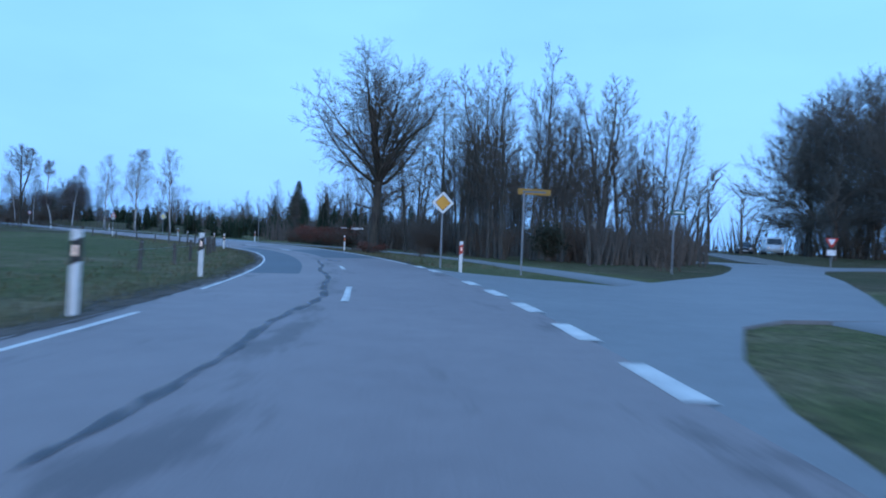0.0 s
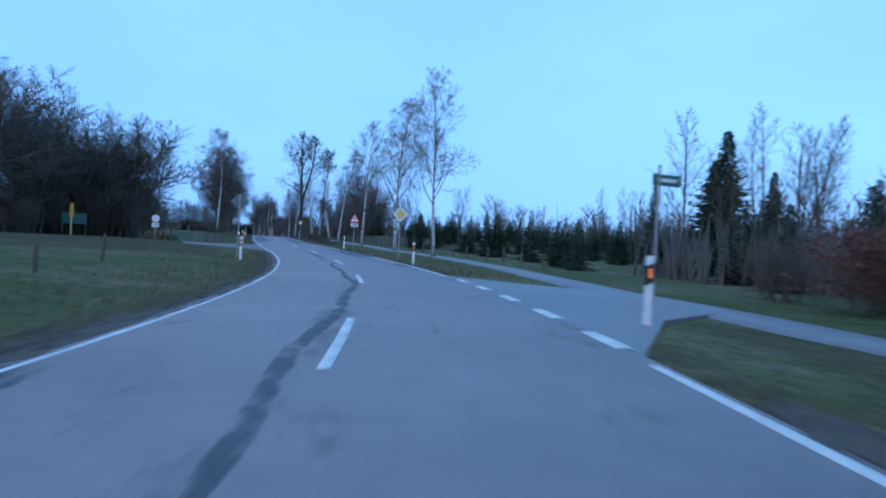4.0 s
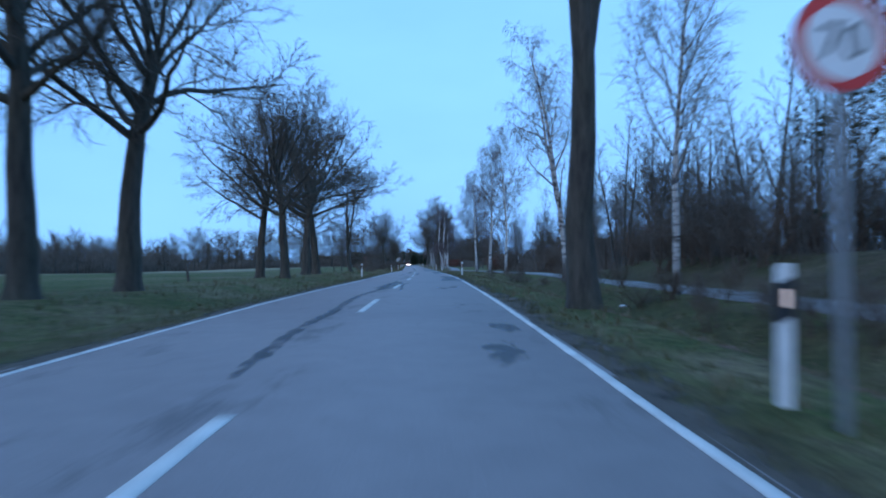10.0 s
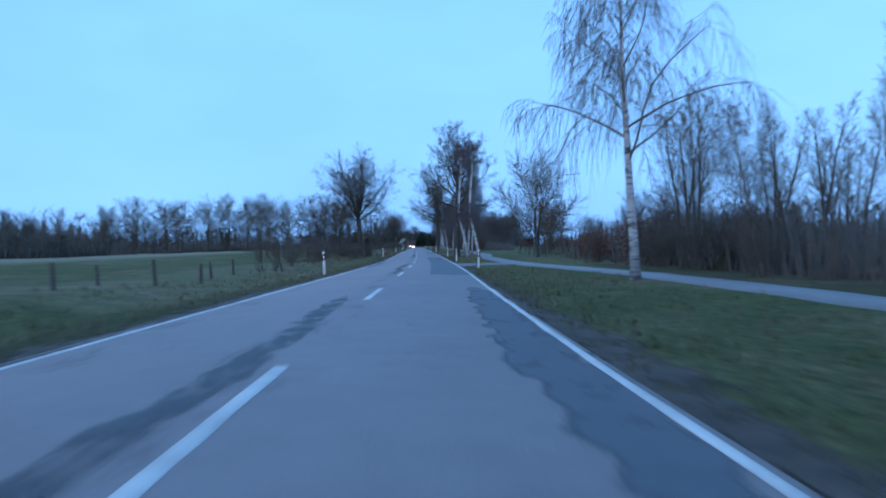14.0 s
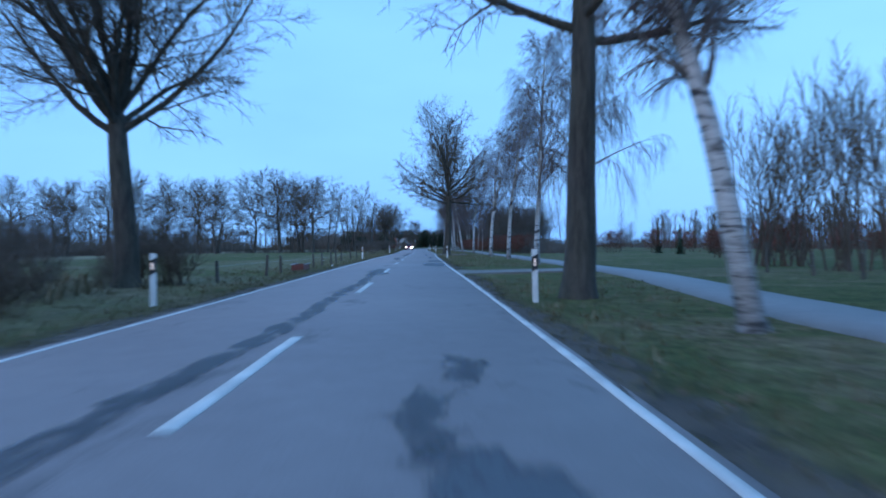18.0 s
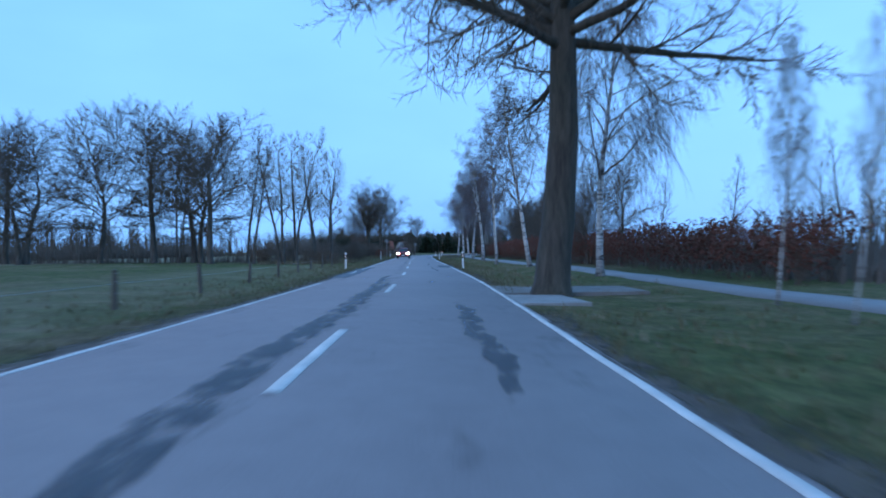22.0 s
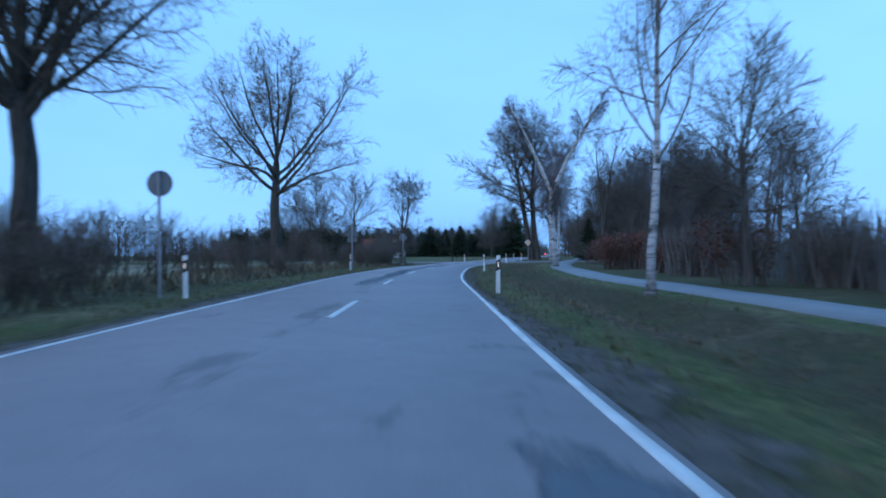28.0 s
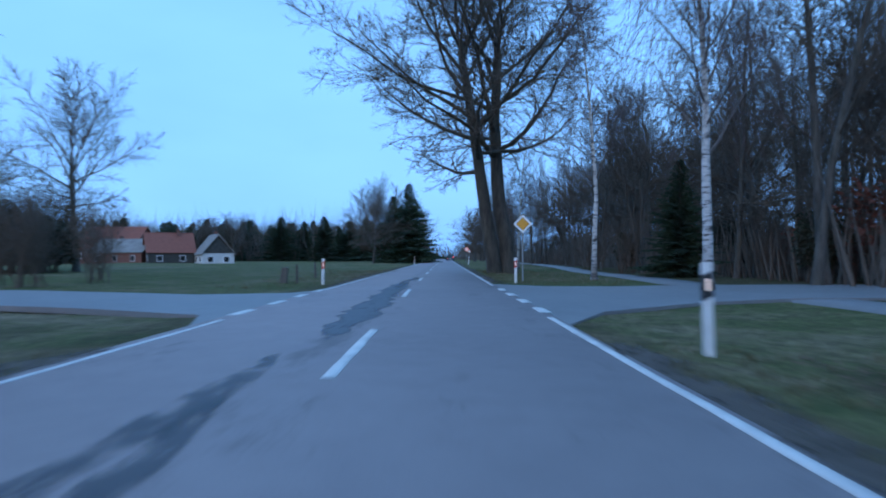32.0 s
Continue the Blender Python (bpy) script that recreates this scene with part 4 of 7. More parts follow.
def tree(name, label, stems, P, seed, bark_mat, limb_mat, twig_mat, category="tree", foot=0.5, single_limbs=True):
    """A thing with trunk, limbs and a crown of twigs. stems: (origin, direction, length, radius)."""
    rng = random.Random(seed)
    out = [[] for _ in P["seg"]]
    for o, d, ln, r in stems:
        if o[0] == "on":
            o = out[0][0][0][o[1]]
        grow(rng, o, d, ln, r, 0, P, out)
    ob = tagged(new(name), label, category)
    if foot > 0.3:
        raw("trunk", *tubes(flare(out[0], foot * 1.7 if name == "birch" else foot), 9), bark_mat, ob)
    rest = out[1:] if foot > 0.3 else out
    if single_limbs:
        for br in out[1]:
            raw("limb", *tubes([br], 6), limb_mat, ob)
        rest = out[2:]
    v, f = [], []
    for n_, lev in enumerate(rest):
        w, g = tubes(lev, 3 if n_ or single_limbs else 4)
        f += [tuple(i + len(v) for i in t) for t in g]
        v += w
    raw("crown", v, f, twig_mat, ob)
    return ob, out


OAK = dict(seg=[8, 8, 5, 3, 1], tip=[0.45, 0.16, 0.3, 0.4, 0.5], wild=[0.06, 0.12, 0.16, 0.18, 0.2], up=[0.01, 0.035, 0.035, 0.03, 0.0], kids=[(14, 15), (11, 13), (8, 9), (8, 9)],
           first=[0.58, 0.16, 0.12, 0.1], angle=[50, 48, 44, 42], ratio=[0.5, 0.40, 0.52, 0.5], girth=[0.5, 0.42, 0.5, 0.55], thin=0.007, shape="round", dome=(5.9, 4.9, 4.2), fan=(74, 5))
LIME = dict(OAK, kids=[(18, 20), (10, 12), (8, 9), (7, 9)], dome=(6.0, 4.0, 4.2), fan=(72, 5), first=[0.5, 0.16, 0.12, 0.1], up=[0.01, 0.04, 0.03, 0.02, 0.0])
BIRCH = dict(seg=[10, 6, 4, 3], tip=[0.12, 0.2, 0.3, 0.5], wild=[0.04, 0.11, 0.15, 0.12], up=[0.02, 0.035, -0.14, -0.62], kids=[(22, 26), (10, 12), (11, 13)],
             first=[0.30, 0.22, 0.1], angle=[42, 50, 55], ratio=[0.36, 0.50, 0.9], girth=[0.42, 0.42, 0.5], thin=0.006, shape="cone")
BIRCH_UP = dict(BIRCH, up=[0.02, 0.07, 0.0, -0.12], angle=[44, 45, 45], ratio=[0.34, 0.45, 0.6])
BIRCH_WEEP = dict(BIRCH, up=[0.02, -0.05, -0.34, -1.0], angle=[44, 55, 55], ratio=[0.42, 0.52, 1.2], kids=[(18, 21), (10, 12), (12, 14)], seg=[10, 6, 4, 3])
POLE = dict(seg=[7, 4, 2, 1], tip=[0.15, 0.2, 0.3, 0.5], wild=[0.035, 0.08, 0.12, 0.15], up=[0.03, 0.10, 0.06, 0.04], kids=[(16, 19), (7, 8), (8, 10)],
            first=[0.28, 0.2, 0.15], angle=[42, 40, 40], ratio=[0.30, 0.45, 0.5], girth=[0.4, 0.45, 0.5], thin=0.008, shape="cone")
SHRUB = dict(seg=[4, 3, 1], tip=[0.2, 0.3, 0.5], wild=[0.1, 0.14, 0.18], up=[0.03, 0.05, 0.03], kids=[(9, 12), (10, 13)], first=[0.15, 0.1], angle=[38, 40],
             ratio=[0.42, 0.5], girth=[0.5, 0.5], thin=0.007, shape="round")

BROOM = dict(OAK, kids=[(18, 19), (12, 13), (8, 9), (8, 9)], first=[0.74, 0.14, 0.12, 0.1], tip=[0.62, 0.16, 0.3, 0.4, 0.5], wild=[0.05, 0.13, 0.17, 0.18, 0.2], up=[0.01, 0.055, 0.045, 0.03, 0.0], girth=[0.44, 0.42, 0.5, 0.55], dome=(5.7, 4.5, 4.4), fan=(82, 3))

PROTO = {}


def keep(key, made):
    """Prototypes stand far below the ground's horizon until they are copied and removed."""
    PROTO[key] = made
    return made


def remove_thing(ob):
    for o in (*ob.children_recursive, ob):
        bpy.data.objects.remove(o)


def stems_of(seed, n, height, radius, spread=0.1, lean=0.12):
    rng = random.Random(seed)
    return [((rng.uniform(-1, 1) * spread, rng.uniform(-1, 1) * spread, 0), (rng.uniform(-1, 1) * lean, rng.uniform(-1, 1) * lean, 1), height * rng.uniform(0.85, 1.1), radius * rng.uniform(0.75, 1.1)) for _ in range(n)]


def make_prototypes():
    ob_, ot, bb, bl, bt, wb, st = (M[k] for k in ("oak_bark", "oak_twig", "birch_bark", "birch_limb", "birch_twig", "wood_bark", "shrub_twig"))
    # each about 10 m high
    keep("oak_a", tree("oak", "broad bare oak on the grass verge", [((0, 0, 0), (0.03, 0, 1), 5.2, 0.26)], OAK, 11, ob_, ob_, ot)[0])
    keep("oak_b", tree("oak", "bare roadside oak with spreading limbs", [((0, 0, 0), (-0.06, 0.03, 1), 5.4, 0.24)], dict(OAK, dome=(6.1, 4.5, 4.1), first=[0.52, 0.16, 0.12, 0.1]), 23, ob_, ob_, ot)[0])
    keep("oak_lean", tree("oak", "bare oak with a leaning forked trunk", [((0, 0, 0), (-0.2, 0.0, 1), 4.6, 0.19), (("on", 4), (0.22, 0.03, 1), 5.4, 0.11), (("on", 5), (-0.14, 0.1, 1), 5.0, 0.10)],
                           dict(OAK, kids=[(7, 8), (10, 12), (8, 9), (7, 8)], dome=(6.2, 3.6, 4.0), fan=(66, 12)), 31, ob_, ob_, ot)[0])
    keep("oak_broom", tree("oak", "broad bare oak that forks into rising limbs", [((0, 0, 0), (0.05, 0, 1), 4.3, 0.29)], dict(BROOM, dome=(5.9, 4.9, 4.2), fan=(60, 3), first=[0.78, 0.14, 0.12, 0.1]), 37, ob_, ob_, ot)[0])
    keep("lime_broom", tree("lime_tree", "large bare lime with a short trunk and rising limbs", [((0, 0, 0), (0.0, 0.02, 1), 4.5, 0.25)], dict(BROOM, kids=[(20, 22), (12, 13), (8, 9), (7, 8)], dome=(5.7, 4.2, 4.4), fan=(92, 3)), 43, ob_, ob_, ot)[0])
    STEM = dict(OAK, seg=[9, 6, 4, 3, 1], tip=[0.2, 0.25, 0.3, 0.4, 0.5], kids=[(15, 17), (7, 9), (7, 8), (6, 8)], first=[0.45, 0.2, 0.15, 0.1], angle=[50, 44, 42, 40], ratio=[0.36, 0.5, 0.5, 0.5],
                girth=[0.4, 0.45, 0.5, 0.55], dome=(6.7, 2.5, 3.6), fan=(58, 8), shape="cone", up=[0.015, 0.03, 0.03, 0.0, 0.0])
    keep("lime_fork", tree("lime_tree", "tall bare lime with a forked dark trunk", [((0, 0, 0), (-0.03, 0, 1), 9.6, 0.20), (("on", 3), (0.12, 0.02, 1), 6.4, 0.125)], STEM, 41, ob_, ob_, ot)[0])
    keep("lime", tree("lime_tree", "large bare lime with a thick dark trunk", [((0, 0, 0), (0.0, 0.02, 1), 7.0, 0.23)], LIME, 47, ob_, ob_, ot)[0])
    keep("lime_twin", tree("lime_tree", "large bare lime with two dark trunks side by side", [((-0.15, 0, 0), (-0.04, 0, 1), 6.6, 0.17), ((0.16, 0.05, 0), (0.04, 0, 1), 7.0, 0.19)],
                            dict(LIME, kids=[(16, 17), (12, 13), (8, 9), (7, 8)], dome=(6.2, 4.4, 4.1), fan=(80, 6), first=[0.42, 0.16, 0.12, 0.1]), 53, ob_, ob_, ot)[0])
    for i, (k, P) in enumerate((("birch_a", BIRCH), ("birch_b", BIRCH_UP), ("birch_weep", BIRCH_WEEP), ("birch_c", BIRCH))):
        lab = {"birch_weep": "weeping white-barked birch with hanging bare twigs", "birch_b": "slender upright bare birch with white bark"}.get(k, "bare roadside birch with white banded bark")
        keep(k, tree("birch", lab, [((0, 0, 0), ((0.04, -0.03, 0.0, -0.10)[i], 0, 1), 9.8, (0.125, 0.105, 0.13, 0.125)[i])], P, 61 + i, bb, bl, bt)[0])
    keep("birch_fork", tree("birch", "bare birch with two forked white stems", [((0, 0, 0), (0.03, 0, 1), 9.6, 0.135), (("on", 3), (0.24, 0.05, 1), 6.2, 0.085)], dict(BIRCH, kids=[(14, 17), (8, 10), (7, 8)]), 71, bb, bl, bt)[0])
    keep("birch_y", tree("birch", "leaning birch that forks into two dark limbs", [((0, 0, 0), (-0.13, 0, 1), 4.6, 0.19), (("on", 9), (0.5, 0.1, 1), 5.6, 0.12), (("on", 9), (-0.42, -0.08, 1), 5.4, 0.11)],
                         dict(BIRCH, tip=[0.6, 0.2, 0.3, 0.5], first=[0.5, 0.25, 0.1], kids=[(10, 12), (10, 12), (11, 13)], ratio=[0.42, 0.48, 0.8]), 79, bb, wb, bt)[0])
    keep("birch_bent", tree("birch", "bent birch with a crooked white trunk", [((0, 0, 0), (-0.16, 0, 1), 4.4, 0.14), (("on", 9), (0.03, 0.06, 1), 5.8, 0.105)], dict(BIRCH, tip=[0.5, 0.2, 0.3, 0.5], first=[0.55, 0.25, 0.1], kids=[(15, 18), (10, 12), (11, 13)], ratio=[0.42, 0.48, 0.8]), 73, bb, bl, bt)[0])
    for i in range(4):
        keep(f"pole_{i}", tree(("woodland_tree", "two_stemmed_tree")[i % 2], ("tall thin bare woodland tree", "bare woodland tree with two thin stems")[i % 2], stems_of(80 + i, 1 + i % 2, 9.6, 0.10, 0.3, 0.06), POLE, 81 + i, wb, wb, ot, single_limbs=False)[0])
    for i in range(3):
        keep(f"round_{i}", tree("field_tree", "round-crowned bare field tree", stems_of(90 + i, 1 + i % 2, (4.6, 4.2, 5.6)[i], 0.15, 0.25, 0.08), dict(OAK, seg=[6, 6, 3, 1], tip=[0.45, 0.18, 0.3, 0.5], wild=[0.06, 0.11, 0.16, 0.2], up=[0.01, 0.04, 0.04, 0.02],
              kids=[((19, 21), (12, 13), (17, 18))[i], (15, 17), (14, 16)], angle=[48, 46, 44], ratio=[0.5, 0.40, 0.5], girth=[0.42, 0.42, 0.5], first=[(0.40, 0.34, 0.44)[i], 0.15, 0.1], dome=((5.3, 4.5, 4.4), (5.2, 4.8, 4.3), (5.8, 3.8, 4.2))[i], fan=(88, 5), thin=0.011), 91 + i, wb, wb, ot, single_limbs=False)[0])
    # shrubs, about 3 m high
    for i in range(3):
        keep(f"shrub_{i}", tree(("shrub", "thorn_bush", "bramble_bush")[i], ("dense bare brown shrub", "tangled bare thorn bush", "dense bare bramble bush")[i], stems_of(100 + i, 9, 2.7, 0.03, 0.5, 0.42), SHRUB, 101 + i, st, st, st, "shrub", 0.1, False)[0])
    keep("coppice", tree("hazel_shrub", "tall many-stemmed bare hazel shrub", stems_of(111, 15, 2.9, 0.022, 0.3, 0.36), dict(SHRUB, kids=[(6, 8), (7, 9)], first=[0.4, 0.2], angle=[24, 30], ratio=[0.3, 0.5]), 112, st, st, st, "shrub", 0.1, False)[0])


def leaves(rng, spots, size, flat=0.0):
    """Small folded leaf faces at the given spots."""
    verts, faces = [], []
    for p in spots:
        a = Vector((rng.gauss(0, 1), rng.gauss(0, 1), rng.gauss(0, 1) * (1 - flat))).normalized()
        u = a.orthogonal().normalized()
        v = a.cross(u)
        k = size * rng.uniform(0.6, 1.3)
        o = len(verts)
        q = Vector(p)
        verts += [tuple(q - u * k), tuple(q + v * k * 0.5), tuple(q + u * k), tuple(q - v * k * 0.5 + a * k * 0.3)]
        faces.append((o, o + 1, o + 2, o + 3))
    return verts, faces


def make_leafy():
    rng = random.Random(5)
    for i in range(2):
        ob, out = tree("beech_shrub", "beech shrub with dry reddish brown leaves", stems_of(120 + i, 8, 2.6, 0.028, 0.5, 0.4), dict(SHRUB, kids=[(8, 10), (6, 8)]), 121 + i, M["shrub_twig"], M["shrub_twig"], M["shrub_twig"], "shrub", 0.1, False)
        spots = [tuple(Vector(p) + Vector((rng.gauss(0, 0.05), rng.gauss(0, 0.05), rng.gauss(0, 0.05)))) for pts, _ in out[2] for p in pts[1:] for _ in range(3) if rng.random() < 0.75]
        raw("foliage", *leaves(rng, spots, 0.09), M["beech_leaf"], ob, "dry reddish brown leaves")
        keep(f"beech_{i}", ob)
    ob, out = tree("oak_sapling", "young tree that keeps its dark dry leaves", [((0, 0, 0), (0.02, 0, 1), 8.4, 0.14)], dict(POLE, first=[0.2, 0.2, 0.15], ratio=[0.42, 0.45, 0.5], angle=[50, 42, 40], shape="round"), 131, M["wood_bark"], M["wood_bark"], M["oak_twig"], single_limbs=False)
    spots = [tuple(Vector(p) + Vector((rng.gauss(0, 0.08), rng.gauss(0, 0.08), rng.gauss(0, 0.08)))) for pts, _ in out[3] for p in pts[1:] if rng.random() < 0.9 for _ in range(2)]
    raw("foliage", *leaves(rng, spots, 0.13), M["ivy_leaf"], ob, "dark dry leaves")
    keep("leafy", ob)
    # evergreen shrub
    ob, out = tree("evergreen_shrub", "dense dark evergreen shrub", stems_of(135, 9, 2.6, 0.03, 0.45, 0.36), SHRUB, 136, M["shrub_twig"], M["shrub_twig"], M["shrub_twig"], "shrub", 0.1, False)
    spots = [tuple(Vector(p) + Vector((rng.gauss(0, 0.06), rng.gauss(0, 0.06), rng.gauss(0, 0.06)))) for pts, _ in out[2] for p in pts for _ in range(2)]
    raw("foliage", *leaves(rng, spots, 0.09), M["ivy_leaf"], ob, "dark evergreen leaves")
    keep("evergreen", ob)


def make_spruce(key, seed, height, spread, count):
    """Branches at every height, each a drooping spray of short needle twigs, with gaps between them."""
    rng = random.Random(seed)
    ob = tagged(new("spruce"), "dark green spruce with drooping branches", "conifer")
    raw("trunk", *tubes([([(0, 0, -0.2), (0, 0, height * 0.5), (0, 0, height)], [0.02 * height, 0.011 * height, 0.004])], 7), M["wood_bark"], ob)
    v, f = [], []
    bulge = [rng.uniform(0.75, 1.2) for _ in range(9)]
    for w in range(count):
        t = (w + rng.random()) / count
        t = 1 - (1 - t) ** 1.15
        z = height * (0.04 + 0.95 * t)
        a = w * 2.4 + rng.uniform(-0.5, 0.5)
        ln = (spread * (1 - t) ** 0.8 + 0.05) * rng.uniform(0.5, 1.2) * bulge[int(a * 1.43) % 9]
        c, s = math.cos(a), math.sin(a)
        droop = 0.35 * (1 - t) - 0.3 * t + rng.uniform(-0.12, 0.12)
        m = max(4, int(ln / (0.018 * height)))
        for j in range(m):
            q = (j + rng.uniform(0.1, 0.9)) / m
            r, zz = ln * q, z - droop * ln * q + 0.12 * ln * q * q
            wd = (0.26 * ln * (1.05 - q) + 0.014 * height) * rng.uniform(0.5, 1.3)
            for sd in (-1, 1):
                if rng.random() < 0.12:
                    continue
                o = len(v)
                x, y = c * r, s * r
                out_ = rng.uniform(0.4, 1.1)
                dx, dy = c * out_ - s * sd, s * out_ + c * sd
                fall = rng.uniform(0.1, 0.5)
                v += [(x - c * 0.12 * wd, y - s * 0.12 * wd, zz + 0.06 * wd), (x + dx * wd, y + dy * wd, zz - fall * wd), (x + c * 0.2 * wd, y + s * 0.2 * wd, zz - 0.04 * wd), (x + dx * 0.4 * wd, y + dy * 0.4 * wd, zz - (fall + 0.12) * wd)]
                f += [(o, o + 1, o + 2), (o, o + 3, o + 1)]
    raw("foliage", v, f, M["needles"], ob, "dark green needles")
    return keep(key, ob)


make_prototypes()
make_leafy()
make_spruce("spruce_a", 141, 8.0, 1.9, 230)
make_spruce("spruce_b", 142, 3.0, 1.0, 120)
make_spruce("spruce_c", 143, 12.0, 3.6, 380)
PLANTED = random.Random(77)
TALL = {key: max(v.co.z for o in made.children for v in o.data.vertices) for key, made in PROTO.items()}


def plant(key, s, d, height, native=10.0, turn=None, lean=0.0, wide=1.0, label="", group="", dz=-0.04):
    k = height / TALL[key]
    x, y, z = on_ground(s, d, dz)
    m = pose(x, y, z, lean, 0, PLANTED.uniform(0, 360) if turn is None else turn) @ Matrix.Diagonal((k * wide, k * wide, k, 1))
    ob = copy_thing(PROTO[key], m)
    if label or group:
        tagged(ob, label, group=group)
    return ob

# Roadside birches: kind, along, across, height
for k, s, d, h in [("birch_b", 110.4, 8.0, 12.5), ("birch_a", 125.6, 8.9, 13.5), ("birch_b", 137, 7.9, 13), ("birch_c", 154, 7.4, 12), ("birch_bent", 170.5, 8.1, 13.5), ("birch_b", 184.5, 7.9, 11), ("birch_fork", 202, 8.1, 13), ("birch_b", 229, 8.1, 13.5),
                   ("birch_a", 242.2, 8.1, 14), ("birch_weep", 257.7, 7.8, 13.5),
                   ("birch_bent", 302.6, 6.0, 11.5), ("birch_bent", 311.2, 5.5, 12.5), ("birch_weep", 329.5, 7.3, 11), ("birch_a", 342.5, 7.8, 13.5), ("birch_weep", 357.4, 8.0, 13.5),
                   ("birch_fork", 371, 7.9, 12.8)] + [("birch_weep", 398.8, 8.0, 13.5), ("birch_c", 414.6, 7.6, 12.5),
                   ("birch_b", 429.4, 7.2, 13.0), ("birch_fork", 447.8, 7.8, 13.5), ("birch_weep", 464, 7.8, 13.5), ("birch_a", 479, 7.5, 13.5),
                   ("birch_b", 493.5, 7.3, 12.5), ("birch_y", 531, 9.0, 13.5), ("birch_b", 547, 8.4, 13.5), ("birch_a", 566, 8.6, 14.5), ("birch_b", 578, 7.6, 14),
                   ("birch_c", 262.5, 14.0, 7), ("birch_b", 608, 7.0, 12), ("birch_c", 625, 7.2, 12)]:
    plant(k, s, d, h, group="birches along the cycle path", turn=heading(s) if k in ("birch_bent", "birch_y") else None)
plant("birch_b", 380, 7.2, 5.0, lean=6, wide=0.5, label="small broken birch with a hooked top", group="birches along the cycle path")
plant("birch_c", 384, 8.0, 5.5, lean=-8, wide=0.5, label="small dead birch with a hooked top", group="birches along the cycle path")
for k, s, d, h in [("lime_fork", 180, 4.45, 17), ("lime", 317.3, 4.6, 16), ("lime_broom", 387.2, 4.0, 18.5), ("lime_twin", 590, 4.2, 25)]:
    plant(k, s, d, h, group="roadside limes", wide=1.2 if k == "lime_twin" else 1.0, turn=-heading(s) if k == "lime" else heading(s))
plant("oak_broom", 46.7, 5.5, 14.5, group="roadside oaks")
for k, s, d, h in [("birch_a", 174, -7.7, 15.5), ("oak_b", 180.8, -7.7, 14.5), ("oak_a", 185.6, -7.4, 14.5), ("oak_b", 203.5, -6.6, 11.5), ("oak_a", 206, -8.5, 11), ("oak_a", 221.2, -8.4, 14.5), ("oak_b", 224.5, -8.0, 14.5),
                   ("oak_lean", 240.6, -6.6, 12.5), ("oak_broom", 322.5, -6.8, 14.0), ("oak_broom", 492, -8.1, 14.0), ("oak_a", 517, -8.2, 15), ("oak_lean", 551, -7.2, 10.5), ("oak_b", 232, -9.5, 10), ("oak_b", 79, 20.5, 14.5)]:
    plant(k, s, d, h, group="roadside oaks", turn=heading(s) if k == "oak_lean" else None)
# Field trees
for s, d, h in [(306, -9.5, 5.5), (311, -8, 6), (300, -14, 6.5), (420, -71, 11), (656, -10.4, 14.5), (672, -12, 14), (600, -28, 16.5), (589, -31, 15), (595, -37, 14),
                (176.6, 13.4, 10), (183, 16.5, 9), (185, 16, 9), (305.4, 12.0, 11.5), (420, 12.7, 7.6), (413, 12.9, 7.0), (466, 17.7, 9.6), (456, 18, 8), (498, 11.8, 8.5), (526, 25, 12), (552, 20.5, 14), (330, 30, 9)] + [(362, 45, 13),
                (54, 64, 23), (60, 72, 25), (49, 59, 20), (51, 69, 23), (57, 77, 25), (45, 54, 17), (68, 84, 25), (42, 57, 19), (56, 70, 22), (47, 64, 21), (60, 67, 20), (65, 77, 23), (92, 68, 14), (100, 84, 16), (88, 58, 12), (150, -19, 11), (156, -22, 11), (161, -25, 10), (152, -27, 12)]:
    plant(f"round_{PLANTED.randrange(3)}", s, d, h, native=9.0, group="field trees")
for i, d in enumerate([-19, -22, -26, -30, -37, -43, -49, -55, -60, -67, -75, -84, -94]):
    plant(("round_2", "round_1", "round_2", "round_0")[i % 4] if d > -32 else f"round_{i % 3}", 439 + (i * 7) % 9 + max(0, (-d - 40) * 0.25), d, 15 + (i * 5 % 4) * 0.8, native=9.0, wide=1.25, group="row of bare trees across the field")
for s, d, h in [(441, -9.6, 13), (444, -8.4, 12.5), (443, -11.4, 14), (441.5, -12.8, 13.5), (440, -15.2, 13.5), (445, -17, 14), (448, -10, 13), (445, -24, 14)]:
    plant(f"pole_{PLANTED.randrange(4)}", s, d, h, native=9.6, wide=1.2, group="row of bare trees across the field")
for s, d, h in [(70, 64, 11), (75, 70, 12.5), (74, 63, 10.5), (81, 69, 12), (79, 61, 10), (86, 66, 11)]:
    plant(f"pole_{PLANTED.randrange(4)}", s, d, h, wide=1.5, group="woodland by the side road")
plant("leafy", 181, 12.6, 7.5, native=8.6, group="field trees")


def grove(keys, count, s0, s1, d0, d1, h0, h1, native, group, wide=(0.8, 1.2), keep_=None):
    rng = random.Random(int(s0 * 7 + d0 * 13 + count))
    for _ in range(count):
        key, s, d, h, w = rng.choice(keys), rng.uniform(s0, s1), rng.uniform(d0, d1), rng.uniform(h0, h1), rng.uniform(*wide)
        if keep_ is None or keep_(s, d):
            plant(key, s, d, h, native, wide=w, group=group)


